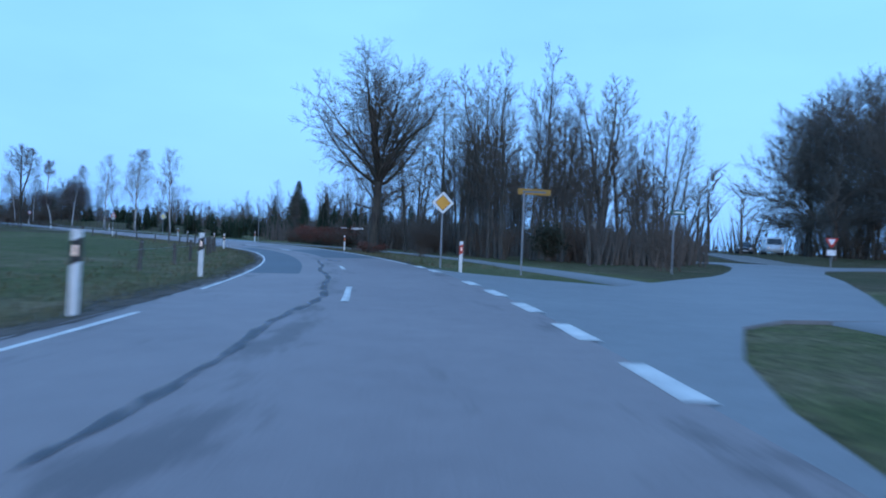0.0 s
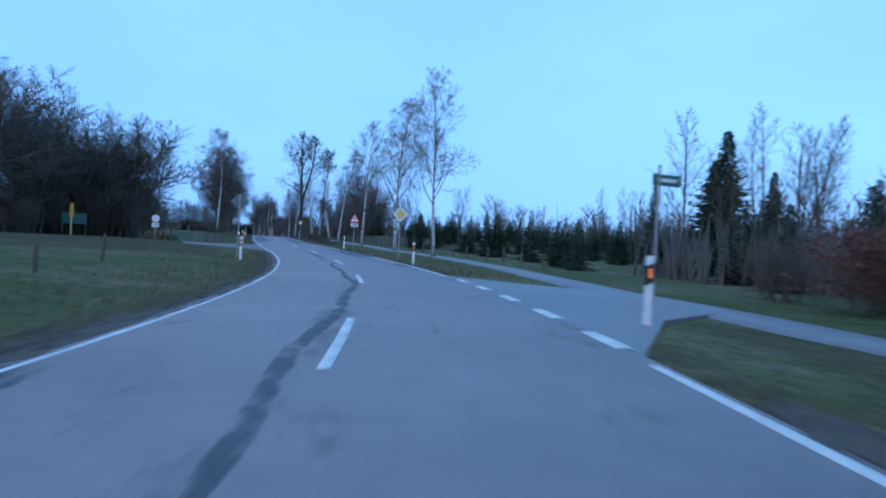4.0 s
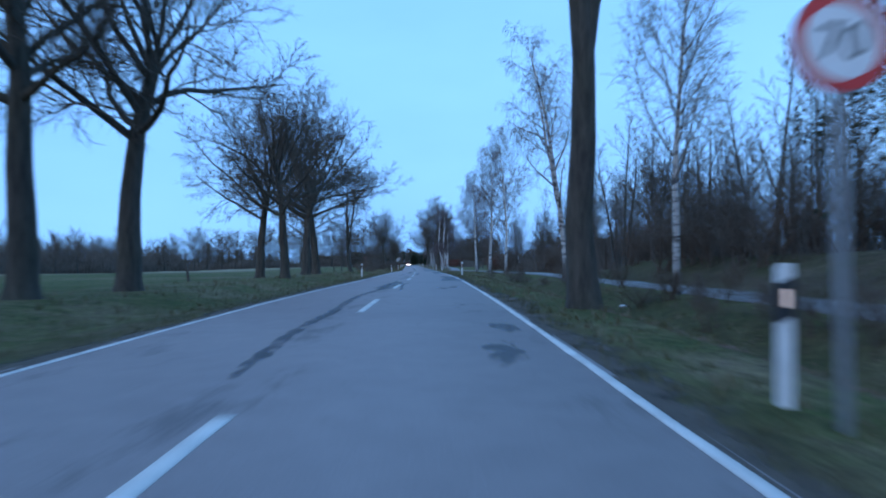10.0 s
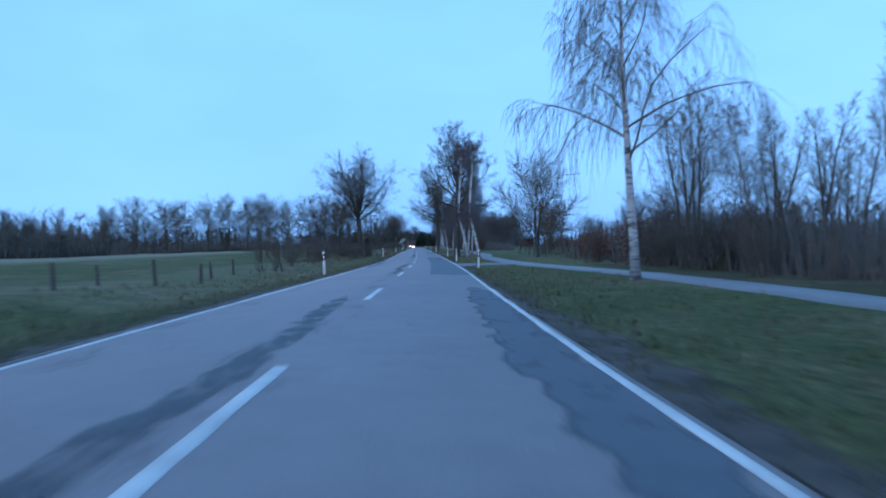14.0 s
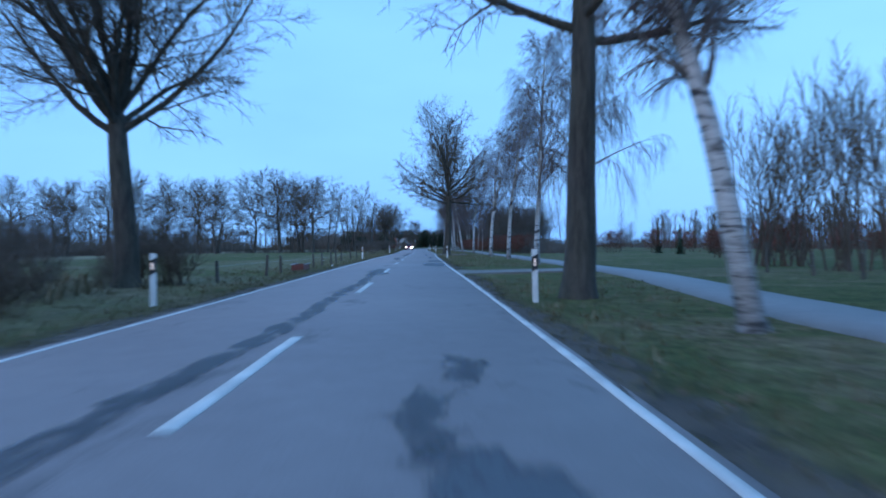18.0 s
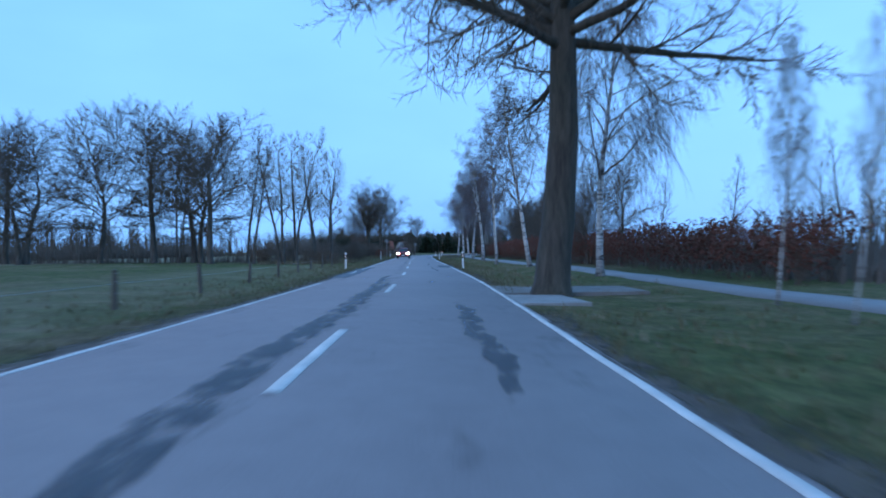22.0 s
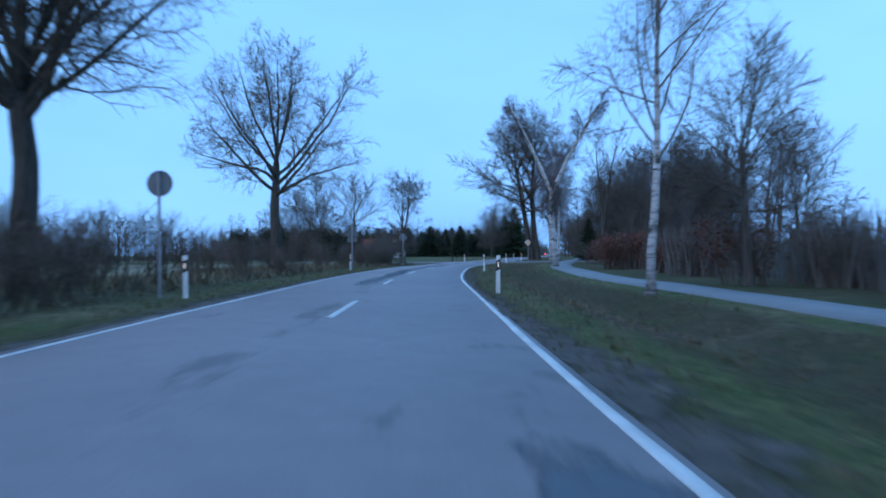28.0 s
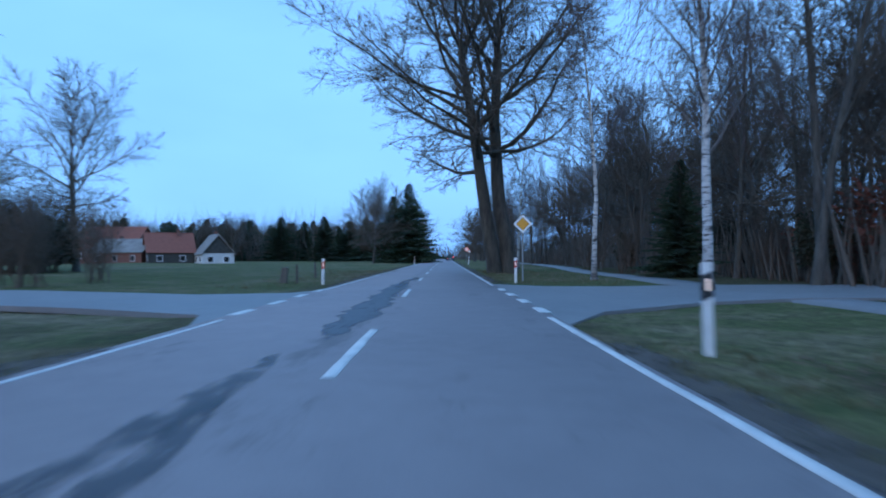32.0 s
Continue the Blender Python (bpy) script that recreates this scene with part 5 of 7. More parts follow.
POLES = ["pole_0", "pole_1", "pole_2", "pole_3"]
SHRUBS = ["shrub_0", "shrub_1", "shrub_2", "coppice"]
grove(POLES, 72, 34, 72, 11, 34, 8.5, 12, 9.6, "woodland by the side road", keep_=lambda s, d: d < s - 15 and (s < 61 or d > 18))
grove(POLES, 15, 37, 60, 10.8, 22, 8.5, 12.5, 9.6, "woodland by the side road", (1.0, 1.5), keep_=lambda s, d: d < s - 15)
grove(["pole_0", "pole_2"], 5, 40, 60, 12, 22, 13, 16, 9.6, "woodland by the side road", keep_=lambda s, d: d < s - 15)
grove(POLES, 26, 74, 100, 14, 40, 7.0, 10, 9.6, "woodland by the side road")
grove(SHRUBS, 30, 30, 72, 10.5, 18, 1.6, 3.4, 3.0, "shrubs at the wood's edge", (1.0, 1.6))
grove(["beech_0", "beech_1", "shrub_1"], 14, 70, 84, 10.5, 14, 1.7, 2.4, 3.0, "shrubs at the wood's edge", (1.1, 1.7))
plant("evergreen", 38, 13.5, 2.6, 3.0, wide=1.3)
grove(["spruce_a"], 22, 72, 98, 12.5, 24, 2.8, 5.2, 8.0, "spruces at the wood's edge", (1.2, 1.7))
grove(["spruce_c", "spruce_a"], 8, 98, 128, 22, 44, 6, 9.5, 10.0, "tall spruces")
grove(["spruce_b"], 110, 92, 170, 14, 44, 2.2, 3.8, 3.0, "young spruces in the plantation", (1.0, 1.5))
grove(POLES, 10, 120, 175, 20, 45, 6, 9, 9.6, "trees in the plantation")
grove(SHRUBS, 12, 160, 215, 12.5, 20, 1.5, 3.0, 3.0, "shrubs on the bank", (1.0, 1.6))
grove(SHRUBS, 7, 200, 222, 5.2, 7.6, 0.6, 1.1, 3.0, "low shrubs in the ditch", (1.4, 2.2))
grove(["spruce_a", "spruce_b"], 8, 160, 185, 22, 34, 3, 5, 6.0, "young spruces in the plantation")
grove(SHRUBS, 22, 216, 242, 12, 17, 2.4, 4.4, 3.0, "shrubs before the thicket", (1.2, 1.7))
grove(["round_0", "round_2"], 6, 218, 246, 15, 22, 7.5, 9.5, 9.6, "field trees", (0.9, 1.2))
grove(POLES, 24, 190, 214, 13, 24, 6.5, 10, 9.6, "thicket of thin trees", (1.0, 1.5))
grove(SHRUBS, 26, 188, 215, 12, 19, 2.2, 4.2, 3.0, "shrubs before the thicket", (1.1, 1.7))
grove(SHRUBS, 18, 160, 190, 6.0, 7.6, 0.7, 1.2, 3.0, "low shrubs in the ditch", (1.4, 2.2))
grove(SHRUBS, 9, 143, 157, 5.7, 7.0, 0.5, 0.9, 3.0, "low shrubs in the ditch", (1.5, 2.2))
for s, d in [(191, 6.8), (193, 7.4), (195, 7.0), (197, 7.6)]:
    plant("shrub_1", s, d, 1.3, wide=1.9, group="low shrubs in the ditch")
for s, d, h in [(46.4, 4.9, 0.8), (47.4, 5.2, 0.7), (46.6, 6.0, 0.75), (45.9, 5.5, 0.6)]:
    plant("beech_0", s, d, h, wide=1.8, label="low red-brown shoots at the foot of an oak", group="shoots at the oak's foot")
for s, d in [(50.5, 6.2), (52, 6.5), (54, 6.3), (40, 6.4)]:
    plant("shrub_1", s, d, 0.75, wide=2.2, label="low dark brambles in the dip of the verge", group="brambles in the dip")
grove(POLES, 56, 205, 285, 13, 30, 6.0, 10.5, 9.6, "thicket of thin trees", (0.9, 1.4))
grove(SHRUBS, 30, 214, 292, 12, 18, 2.0, 3.6, 3.0, "shrubs before the thicket", (1.0, 1.6))
grove(["beech_0", "beech_1"], 8, 262, 300, 12, 16, 1.8, 2.8, 3.0, "beech shrubs")
grove(SHRUBS, 14, 288, 328, 15, 30, 3.0, 6.5, 3.0, "tall shrubs in the meadow", (0.7, 1.0))
grove(["coppice"], 4, 326, 336, 16, 20, 6.5, 8.5, 3.0, "many-stemmed hazels", (0.8, 1.1))
grove(["beech_0", "beech_1"], 30, 340, 390, 22, 40, 2.0, 3.2, 3.0, "young beeches", (0.9, 1.4))
for s, d, h in [(368, 25, 2.8), (376, 31, 2.9), (384, 28, 3.0), (372, 36, 2.6)]:
    plant("spruce_a", s, d, h, wide=0.9, group="young spruces in the meadow")
for i in range(66):
    s = 392 + i * 1.45
    plant(f"beech_{i % 2}", s, 13.2 + 0.7 * ((i * 5) % 3 - 1), 2.1 + 0.2 * ((i * 7) % 4), 3.0, wide=1.15, group="beech hedge")
grove(POLES, 10, 400, 480, 16, 30, 5, 7.5, 9.6, "trees behind the hedge", (0.9, 1.3))
grove(["beech_0", "beech_1", "shrub_0", "shrub_2"], 44, 484, 552, 12, 16, 1.8, 2.9, 3.0, "undergrowth at the wood's edge", (1.1, 1.6))
grove(POLES, 30, 486, 556, 14, 32, 4.5, 6.8, 9.6, "woodland behind the path", (1.0, 1.5))
grove(POLES, 66, 564, 650, 11.5, 36, 12, 18, 9.6, "tall woodland past the side road", (0.9, 1.3))
grove(["evergreen", "shrub_0", "shrub_1"], 20, 570, 640, 12.5, 22, 2.5, 5.0, 3.0, "undergrowth past the side road", (0.9, 1.3))
grove(["beech_0", "beech_1"], 6, 570, 576, 17, 22, 3.0, 4.2, 3.0, "beech shrubs")
plant("beech_1", 477, -5.0, 1.5, 3.0, wide=1.4, label="round reddish bush at the edge of the verge")
plant("spruce_c", 580.4, 12.4, 6.0, 12.0, wide=1.3)
plant("spruce_c", 661, -5.4, 13.0, 12.0, wide=1.5)
plant("spruce_c", 667, -8.4, 11.5, 12.0, wide=1.5)
grove(["round_0", "round_1", "pole_1", "pole_3"], 16, 640, 760, 6, 14, 10, 15, 9.6, "trees along the far road")
grove(["round_0", "round_1", "pole_1"], 10, 665, 780, -14, -5, 9, 15, 9.6, "trees along the far road")
# Left side
grove(SHRUBS, 26, 42, 70, 56, 84, 4, 7, 3.0, "undergrowth by the side road", (1.0, 1.6), keep_=lambda s, d: d > 0.92 * s + 9)
grove(["spruce_c"], 60, 705, 760, -84, -13, 8.0, 11.0, 9.6, "dark trees behind the houses", (1.6, 2.2))
grove(["round_0", "round_1"], 10, 700, 780, -70, -14, 9, 12, 9.6, "dark trees behind the houses", (1.1, 1.4))
grove(["evergreen", "shrub_0", "shrub_2"], 26, 584, 608, -46, -27, 4.0, 7.0, 3.0, "dense undergrowth across the field", (1.1, 1.6))
grove(POLES, 12, 586, 610, -50, -30, 8, 11, 9.6, "dark trees across the field", (1.1, 1.6))
grove(["round_0", "round_2"], 24, 566, 650, 12.5, 32, 12, 17, 9.6, "tall woodland past the side road", (1.0, 1.3))
grove(POLES, 10, 148, 157, -21, -16, 6.5, 9, 9.6, "dark grove by the farm entrance", (1.2, 1.6))
grove(SHRUBS, 26, 141, 157, -24, -14.5, 4.5, 7.5, 3.0, "tall tangled shrubs of the grove", (0.8, 1.1), keep_=lambda s, d: d < -10.5 - 0.32 * (s - 141))
grove(SHRUBS, 10, 157, 166, -26, -17.5, 3.0, 4.6, 3.0, "tall tangled shrubs of the grove", (0.9, 1.2))
grove(POLES + ["round_2"], 20, 153, 170, -30, -17.5, 8, 12, 9.6, "dark grove by the farm entrance", (1.1, 1.6))
grove(SHRUBS, 12, 153, 168, -26, -17, 2.5, 4.5, 3.0, "undergrowth of the grove", (1.0, 1.5))
grove(POLES + ["round_2"], 30, 141, 153, -28, -13.5, 9, 14, 9.6, "dark grove by the farm entrance", (1.1, 1.6))
grove(POLES + ["round_0", "round_2"], 46, 120, 150, -46, -22, 12, 17, 9.6, "dark grove by the farm entrance", (1.0, 1.5))
grove(SHRUBS, 8, 170, 178, -9.5, -6.8, 1.0, 2.2, 3.0, "shrubs under the oaks", (1.0, 1.6))
grove(SHRUBS, 34, 139.5, 156, -26, -12.5, 2.5, 5.5, 3.0, "undergrowth of the grove", (1.0, 1.5))
grove(SHRUBS, 30, 120, 142, -34, -20.5, 2.0, 4.5, 3.0, "undergrowth of the grove", (1.0, 1.5))
grove(["evergreen"], 6, 139, 150, -24, -16, 3.0, 4.5, 3.0, "undergrowth of the grove")
grove(POLES, 10, 88, 108, -60, -30, 8, 11, 9.6, "trees behind the meadow")
grove(SHRUBS, 8, 270, 300, -8, -5.6, 1.6, 2.8, 3.0, "shrubs on the verge", (1.0, 1.6))
grove(SHRUBS, 28, 308, 326, -12, -5.6, 1.0, 2.4, 3.0, "shrubs on the verge", (1.0, 1.5))
grove(SHRUBS, 46, 434, 480, -14, -6.0, 1.4, 3.0, 3.0, "shrubs on the verge", (1.0, 1.7))
grove(SHRUBS, 36, 480, 518, -12, -6.4, 1.6, 3.0, 3.0, "shrubs on the verge", (1.0, 1.7))
grove(SHRUBS, 12, 524, 552, -9.5, -6.2, 1.0, 2.4, 3.0, "shrubs on the verge", (0.9, 1.3))
grove(["shrub_0", "coppice", "shrub_2"], 7, 544, 551, -9.5, -6.8, 2.4, 3.4, 3.0, "tall thicket", (0.8, 1.1))
grove(["shrub_0", "shrub_1", "shrub_2"], 14, 537.5, 546, -9.2, -5.9, 2.1, 2.9, 3.0, "dense bushes by the sign", (1.0, 1.4))
grove(["shrub_2", "shrub_0"], 4, 570, 580, -18, -12, 3, 5, 3.5, "shrubs by the field road")

for s in range(168, 430, 12):
    plant(f"round_{s % 3}", s, -66 - (s * 7) % 30, 8.0 + (s * 3) % 5, native=9.0, group="far field trees")
for made in PROTO.values():
    remove_thing(made)


# Far woods: rows of small bare trees, joined
def far_woods(name, label, spots, seed, twig):
    rng = random.Random(seed)
    br, tw = [], []
    for x, y, h in spots:
        for st_ in range(rng.randint(1, 2)):
            top = (x + rng.uniform(-0.8, 0.8), y + rng.uniform(-0.8, 0.8), h * 0.8)
            br.append(([(x, y, -1.6), ((x + top[0]) / 2, (y + top[1]) / 2, h * 0.4), top], [0.018 * h, 0.012 * h, 0.003 * h]))
        for k in range(16):
            t = rng.uniform(0.22, 0.8)
            a, ln = rng.uniform(0, 6.28), h * rng.uniform(0.16, 0.3) * (1.15 - 0.6 * t)
            p = (x, y, h * t)
            q = (x + math.cos(a) * ln * 0.7, y + math.sin(a) * ln * 0.7, h * t + ln * 0.75)
            tw.append(([p, q], [0.007 * h, 0.003]))
            for j in range(6):
                w = rng.uniform(0.25, 1.0)
                b, l2 = rng.uniform(0, 6.28), ln * rng.uniform(0.35, 0.7)
                o = tuple(p[i] + (q[i] - p[i]) * w for i in range(3))
                tw.append(([o, (o[0] + math.cos(b) * l2 * 0.7, o[1] + math.sin(b) * l2 * 0.7, o[2] + l2 * 0.6)], [0.0032 * h, 0.002]))
    v, f = tubes(br, 5)
    w, g = tubes(tw, 3)
    f += [tuple(i + len(v) for i in t) for t in g]
    return tagged(raw(name, v + w, f, twig), label, "woods", kind="stuff")


def woods_line(a, b, n, depth, h0, h1, seed):
    rng = random.Random(seed)
    out = []
    for i in range(n):
        t = (i + rng.random()) / n
        out.append((a[0] + (b[0] - a[0]) * t + rng.uniform(-depth, depth), a[1] + (b[1] - a[1]) * t + rng.uniform(-depth, depth), rng.uniform(h0, h1)))
    return out


far_woods("far_woods", "distant line of bare trees beyond the fields", woods_line((-120, 40), (-420, 120), 70, 14, 9, 15, 1) + woods_line((-330, 150), (-560, 330), 110, 22, 9, 15, 2), 3, M["oak_twig"])
far_woods("far_woods", "distant line of bare trees beyond the meadow", woods_line((-520, 330), (-640, 620), 90, 22, 9, 15, 4) + woods_line((-560, 560), (-700, 760), 60, 20, 12, 18, 8), 5, M["oak_twig"])
far_woods("far_woods", "distant bare woods behind the cycle path", woods_line((20, 180), (-40, 260), 40, 14, 8, 12, 6) + woods_line((-150, 330), (-300, 470), 80, 14, 8, 12, 7) + woods_line((-60, 230), (-150, 320), 40, 10, 6, 9, 9), 11, M["oak_twig"])
far_woods("far_woods", "distant bare woods beyond the bend", woods_line((-10, 140), (60, 60), 30, 14, 9, 13, 12) + woods_line((-60, 150), (-20, 190), 24, 8, 5, 9, 13), 14, M["oak_twig"])


def along(s0, s1, d, n, depth, h0, h1, seed):
    rng = random.Random(seed)
    return [(*at(rng.uniform(s0, s1), d + rng.uniform(-depth, depth))[:2], rng.uniform(h0, h1)) for _ in range(n)]


far_woods("far_woods", "line of bare trees beyond the meadows", along(150, 430, -100, 150, 12, 8, 12.5, 51), 52, M["oak_twig"])
far_woods("far_woods", "line of bare trees beyond the far fields", along(430, 640, -120, 120, 25, 9, 14, 53), 54, M["oak_twig"])
far_woods("far_woods", "line of bare trees behind the meadow", along(290, 480, 72, 110, 10, 7, 11, 55), 56, M["oak_twig"])
far_woods("far_woods", "line of bare trees behind the plantation", along(100, 290, 52, 80, 8, 6, 10, 57), 58, M["oak_twig"])


def thicket(name, label, a, b, n, depth, h0, h1, seed, mat):
    """A far band of dense undergrowth that closes the view under the trees."""
    rng = random.Random(seed)
    tw = []
    for x, y, h in woods_line(a, b, n, depth, h0, h1, seed):
        for k in range(7):
            an, ln = rng.uniform(0, 6.28), h * rng.uniform(0.45, 1.0)
            sx, sy = x + rng.uniform(-1, 1), y + rng.uniform(-1, 1)
            tw.append(([(sx, sy, -1.6), (sx + math.cos(an) * ln * 0.35, sy + math.sin(an) * ln * 0.35, ln)], [0.16, 0.03]))
    return tagged(raw(name, *tubes(tw, 3), mat), label, "undergrowth", kind="stuff")


thicket("far_undergrowth", "dark undergrowth below the distant trees", (-120, 40), (-430, 125), 420, 6, 3, 6, 21, M["shrub_twig"])
thicket("far_undergrowth", "dark undergrowth below the distant trees", (-330, 150), (-570, 340), 520, 8, 3, 7, 22, M["shrub_twig"])
thicket("far_undergrowth", "dark undergrowth behind the houses", (-520, 330), (-700, 760), 520, 10, 3, 8, 23, M["shrub_twig"])
thicket("far_undergrowth", "dark undergrowth behind the cycle path", (20, 170), (-300, 470), 520, 5, 2.5, 5, 24, M["shrub_twig"])
thicket("far_undergrowth", "dark undergrowth beyond the bend", (-60, 172), (85, 92), 300, 5, 4.0, 8.5, 25, M["shrub_twig"])
thicket("far_undergrowth", "dark undergrowth beyond the road's end", (-560, 640), (-380, 660), 300, 10, 4, 9, 26, M["shrub_twig"])


def road_thicket(label, s0, s1, d, n, depth, h0, h1, seed, keep_=None):
    """Dense undergrowth along the far side of the fields, following the road."""
    rng = random.Random(seed)
    tw = []
    for i in range(n):
        s, dd, h = s0 + (s1 - s0) * rng.random(), d + rng.uniform(-depth, depth), rng.uniform(h0, h1)
        if keep_ and not keep_(s, dd):
            continue
        x, y, _ = at(s, dd)
        for k in range(7):
            an, ln = rng.uniform(0, 6.28), h * rng.uniform(0.45, 1.0)
            sx, sy = x + rng.uniform(-1, 1), y + rng.uniform(-1, 1)
            tw.append(([(sx, sy, -1.6), (sx + math.cos(an) * ln * 0.35, sy + math.sin(an) * ln * 0.35, ln)], [0.13, 0.025]))
    return tagged(raw("undergrowth", *tubes(tw, 3), M["shrub_twig"]), label, "undergrowth", kind="stuff")


road_thicket("dark undergrowth behind the young spruces", 90, 210, 48, 700, 5, 3.0, 5.5, 31)
road_thicket("dark undergrowth inside the thicket", 188, 300, 22, 1100, 8, 1.8, 4.0, 32)
road_thicket("dark undergrowth behind the meadow", 300, 400, 62, 560, 6, 3.0, 5.0, 33)
road_thicket("dark undergrowth behind the beech hedge", 392, 490, 18, 600, 3, 1.4, 2.4, 34)
road_thicket("dark undergrowth inside the wood", 486, 556, 20, 800, 6, 1.6, 3.2, 35)
road_thicket("dark undergrowth inside the tall wood", 568, 700, 24, 900, 9, 2.5, 6.0, 36)
road_thicket("dark undergrowth inside the wood", 36, 100, 26, 900, 10, 1.6, 3.6, 37, lambda s, d: d < s - 15)
road_thicket("dark undergrowth inside the grove", 120, 152, -31, 500, 8, 2.0, 5.0, 38)
road_thicket("dark undergrowth inside the grove", 142, 154, -21, 260, 6, 2.0, 5.5, 44)
road_thicket("dark hedge beyond the meadow", 150, 430, -88, 1700, 8, 5.0, 9.5, 39)
road_thicket("low dark hedge under the tree row", 448, 452, -55, 260, 45, 0.9, 1.7, 40)
road_thicket("dark wood behind the houses", 715, 880, -75, 2000, 62, 10.0, 16.0, 41)
road_thicket("dark wood at the far end of the road", 760, 960, -16, 420, 8, 5.0, 10.0, 42)
road_thicket("dark wood at the far end of the road", 760, 960, 16, 420, 8, 5.0, 10.0, 43)
road_thicket("dark hedge beyond the far fields", 430, 640, -112, 1100, 10, 4.0, 8.0, 45)

# ---- roadside furniture ----


def post_shape(z0, z1, grow_=0.0):
    """A slice of a marker post: rounded at the back, flat in front, with a slanted top."""
    bm = bmesh.new()
    ol = rounded([(-0.06 - grow_, -0.055 - grow_), (0.06 + grow_, -0.055 - grow_), (0.035 + grow_, 0.06 + grow_), (-0.035 - grow_, 0.06 + grow_)], 0.018, 3)
    lo = [bm.verts.new((x, y, z0)) for x, y in ol]
    hi = [bm.verts.new((x, y, z1 if z1 < 0.95 else z1 - 0.35 * (y + 0.06))) for x, y in ol]
    n = len(ol)
    for i in range(n):
        bm.faces.new((lo[i], lo[(i + 1) % n], hi[(i + 1) % n], hi[i]))
    bm.faces.new(list(reversed(lo)))
    bm.faces.new(hi)
    return bm


def slant_band(z0, z1, tilt=0.06):
    bm = post_shape(z0, z1, 0.003)
    for v in bm.verts:
        v.co.z += tilt * v.co.x / 0.06 * 0.5
    return bm


def marker_post(colour):
    ob = tagged(new("marker_post"), {"black": "white plastic roadside marker post with a black band and self-glowing reflector", "red": "white plastic marker post with a red band at the junction",
                                     "orange": "white plastic marker post with a black band and orange reflector"}[colour], "marker post", "roadside marker posts")
    part("post_body", post_shape(-0.25, 1.02), M["white_plastic"], ob)
    part("band", slant_band(0.62, 0.90), M["red_plastic" if colour == "red" else "black_plastic"], ob, "slanted band")
    part("reflector", box((0.036, 0.006, 0.13), (0.0, -0.061, 0.77), 0.002), M["reflector_orange" if colour == "orange" else "reflector"], ob, "reflector")
    return ob


POSTS = {k: marker_post(k) for k in ("black", "red", "orange")}
for k, s, d in [("red", 22.8, 3.75), ("orange", 47.6, 3.8), ("orange", 74.2, 4.0), ("orange", 97.3, 3.5), ("black", 123.2, 4.2), ("black", 170.0, 3.75), ("black", 219, 3.6), ("black", 273.5, 3.7), ("black", 293.5, 3.35),
                ("black", 316, 3.5), ("black", 364, 3.54), ("black", 413.4, 3.35), ("black", 463, 3.4), ("black", 494, 3.35), ("black", 519.5, 3.9), ("black", 552, 3.6), ("red", 573, 3.45), ("black", 640, 3.6),
                ("black", 8.7, -3.0), ("black", 17.3, -3.4), ("black", 48.6, -3.75), ("black", 59.0, -3.1), ("black", 70, -3.35), ("black", 97.6, -4.2), ("black", 124, -3.7), ("black", 170, -3.7), ("black", 219.3, -3.9), ("black", 266, -3.5),
                ("black", 316.3, -3.8), ("black", 364.2, -3.7), ("black", 413.7, -3.75), ("black", 464, -4.2), ("black", 492, -4.25), ("black", 522.3, -4.95), ("red", 571.5, -4.0), ("black", 640, -3.6)]:
    copy_thing(POSTS[k], pose(*on_ground(s, d), 0, PLANTED.uniform(-2, 2), heading(s) + PLANTED.uniform(-6, 6)))
for o in POSTS.values():
    remove_thing(o)


def sign_base(name, label, s, d, top, turn=0.0, lean=0.0):
    x, y, z = on_ground(s, d)
    ob = tagged(new(name), label, "road sign")
    ob.matrix_world = pose(x, y, z, 0, lean, heading(s) + turn)
    part("pole", rod(0.035, top + 0.25, (0, 0.03, top / 2 - 0.12), 12, bevel=0.006), M["galvanised"], ob)
    part("pole_cap", rod(0.038, 0.03, (0, 0.03, top + 0.015), 12, bevel=0.008), M["black_plastic"], ob)
    for z_ in (top - 0.12, top - 0.55):
        part("clamp", box((0.10, 0.03, 0.05), (0, 0.0, z_), 0.004), M["galvanised"], ob)
    return ob


def diamond_sign(s, d, zc, half, yellow, label, back=False):
    ob = sign_base("priority_sign", label, s, d, zc + half * 0.75, 180 if back else 0)
    q = [(0, half), (-half, 0), (0, -half), (half, 0)]
    part("plate", plate(moved(rounded(q, 0.05), 0, zc), 0.006, -0.02), M["sign_back"], ob, "grey metal sign plate")
    part("face", plate(moved(rounded(q, 0.05), 0, zc, 0.985), 0.002, -0.023), M["sign_white"], ob, "white border")
    part("black_line", plate(moved(rounded(q, 0.03), 0, zc, 0.70), 0.002, -0.0255), M["sign_black"], ob)
    part("yellow_field", plate(moved(rounded(q, 0.03), 0, zc, 0.665), 0.002, -0.028), yellow, ob, "yellow square on its corner")
    return ob


diamond_sign(26.4, 3.85, 2.43, 0.43, M["sign_yellow"], "yellow and white priority road sign on its corner")
diamond_sign(103.6, 4.1, 2.48, 0.43, M["sign_pale_yellow"], "faded yellow priority road sign on its corner")
diamond_sign(576.5, 4.1, 2.54, 0.43, M["sign_yellow"], "yellow and white priority road sign on its corner")
diamond_sign(540.2, -4.7, 2.6, 0.43, M["sign_yellow"], "grey back of a priority sign on its corner", True)
diamond_sign(99.8, -4.4, 2.6, 0.43, M["sign_yellow"], "grey back of a priority sign on its corner", True)


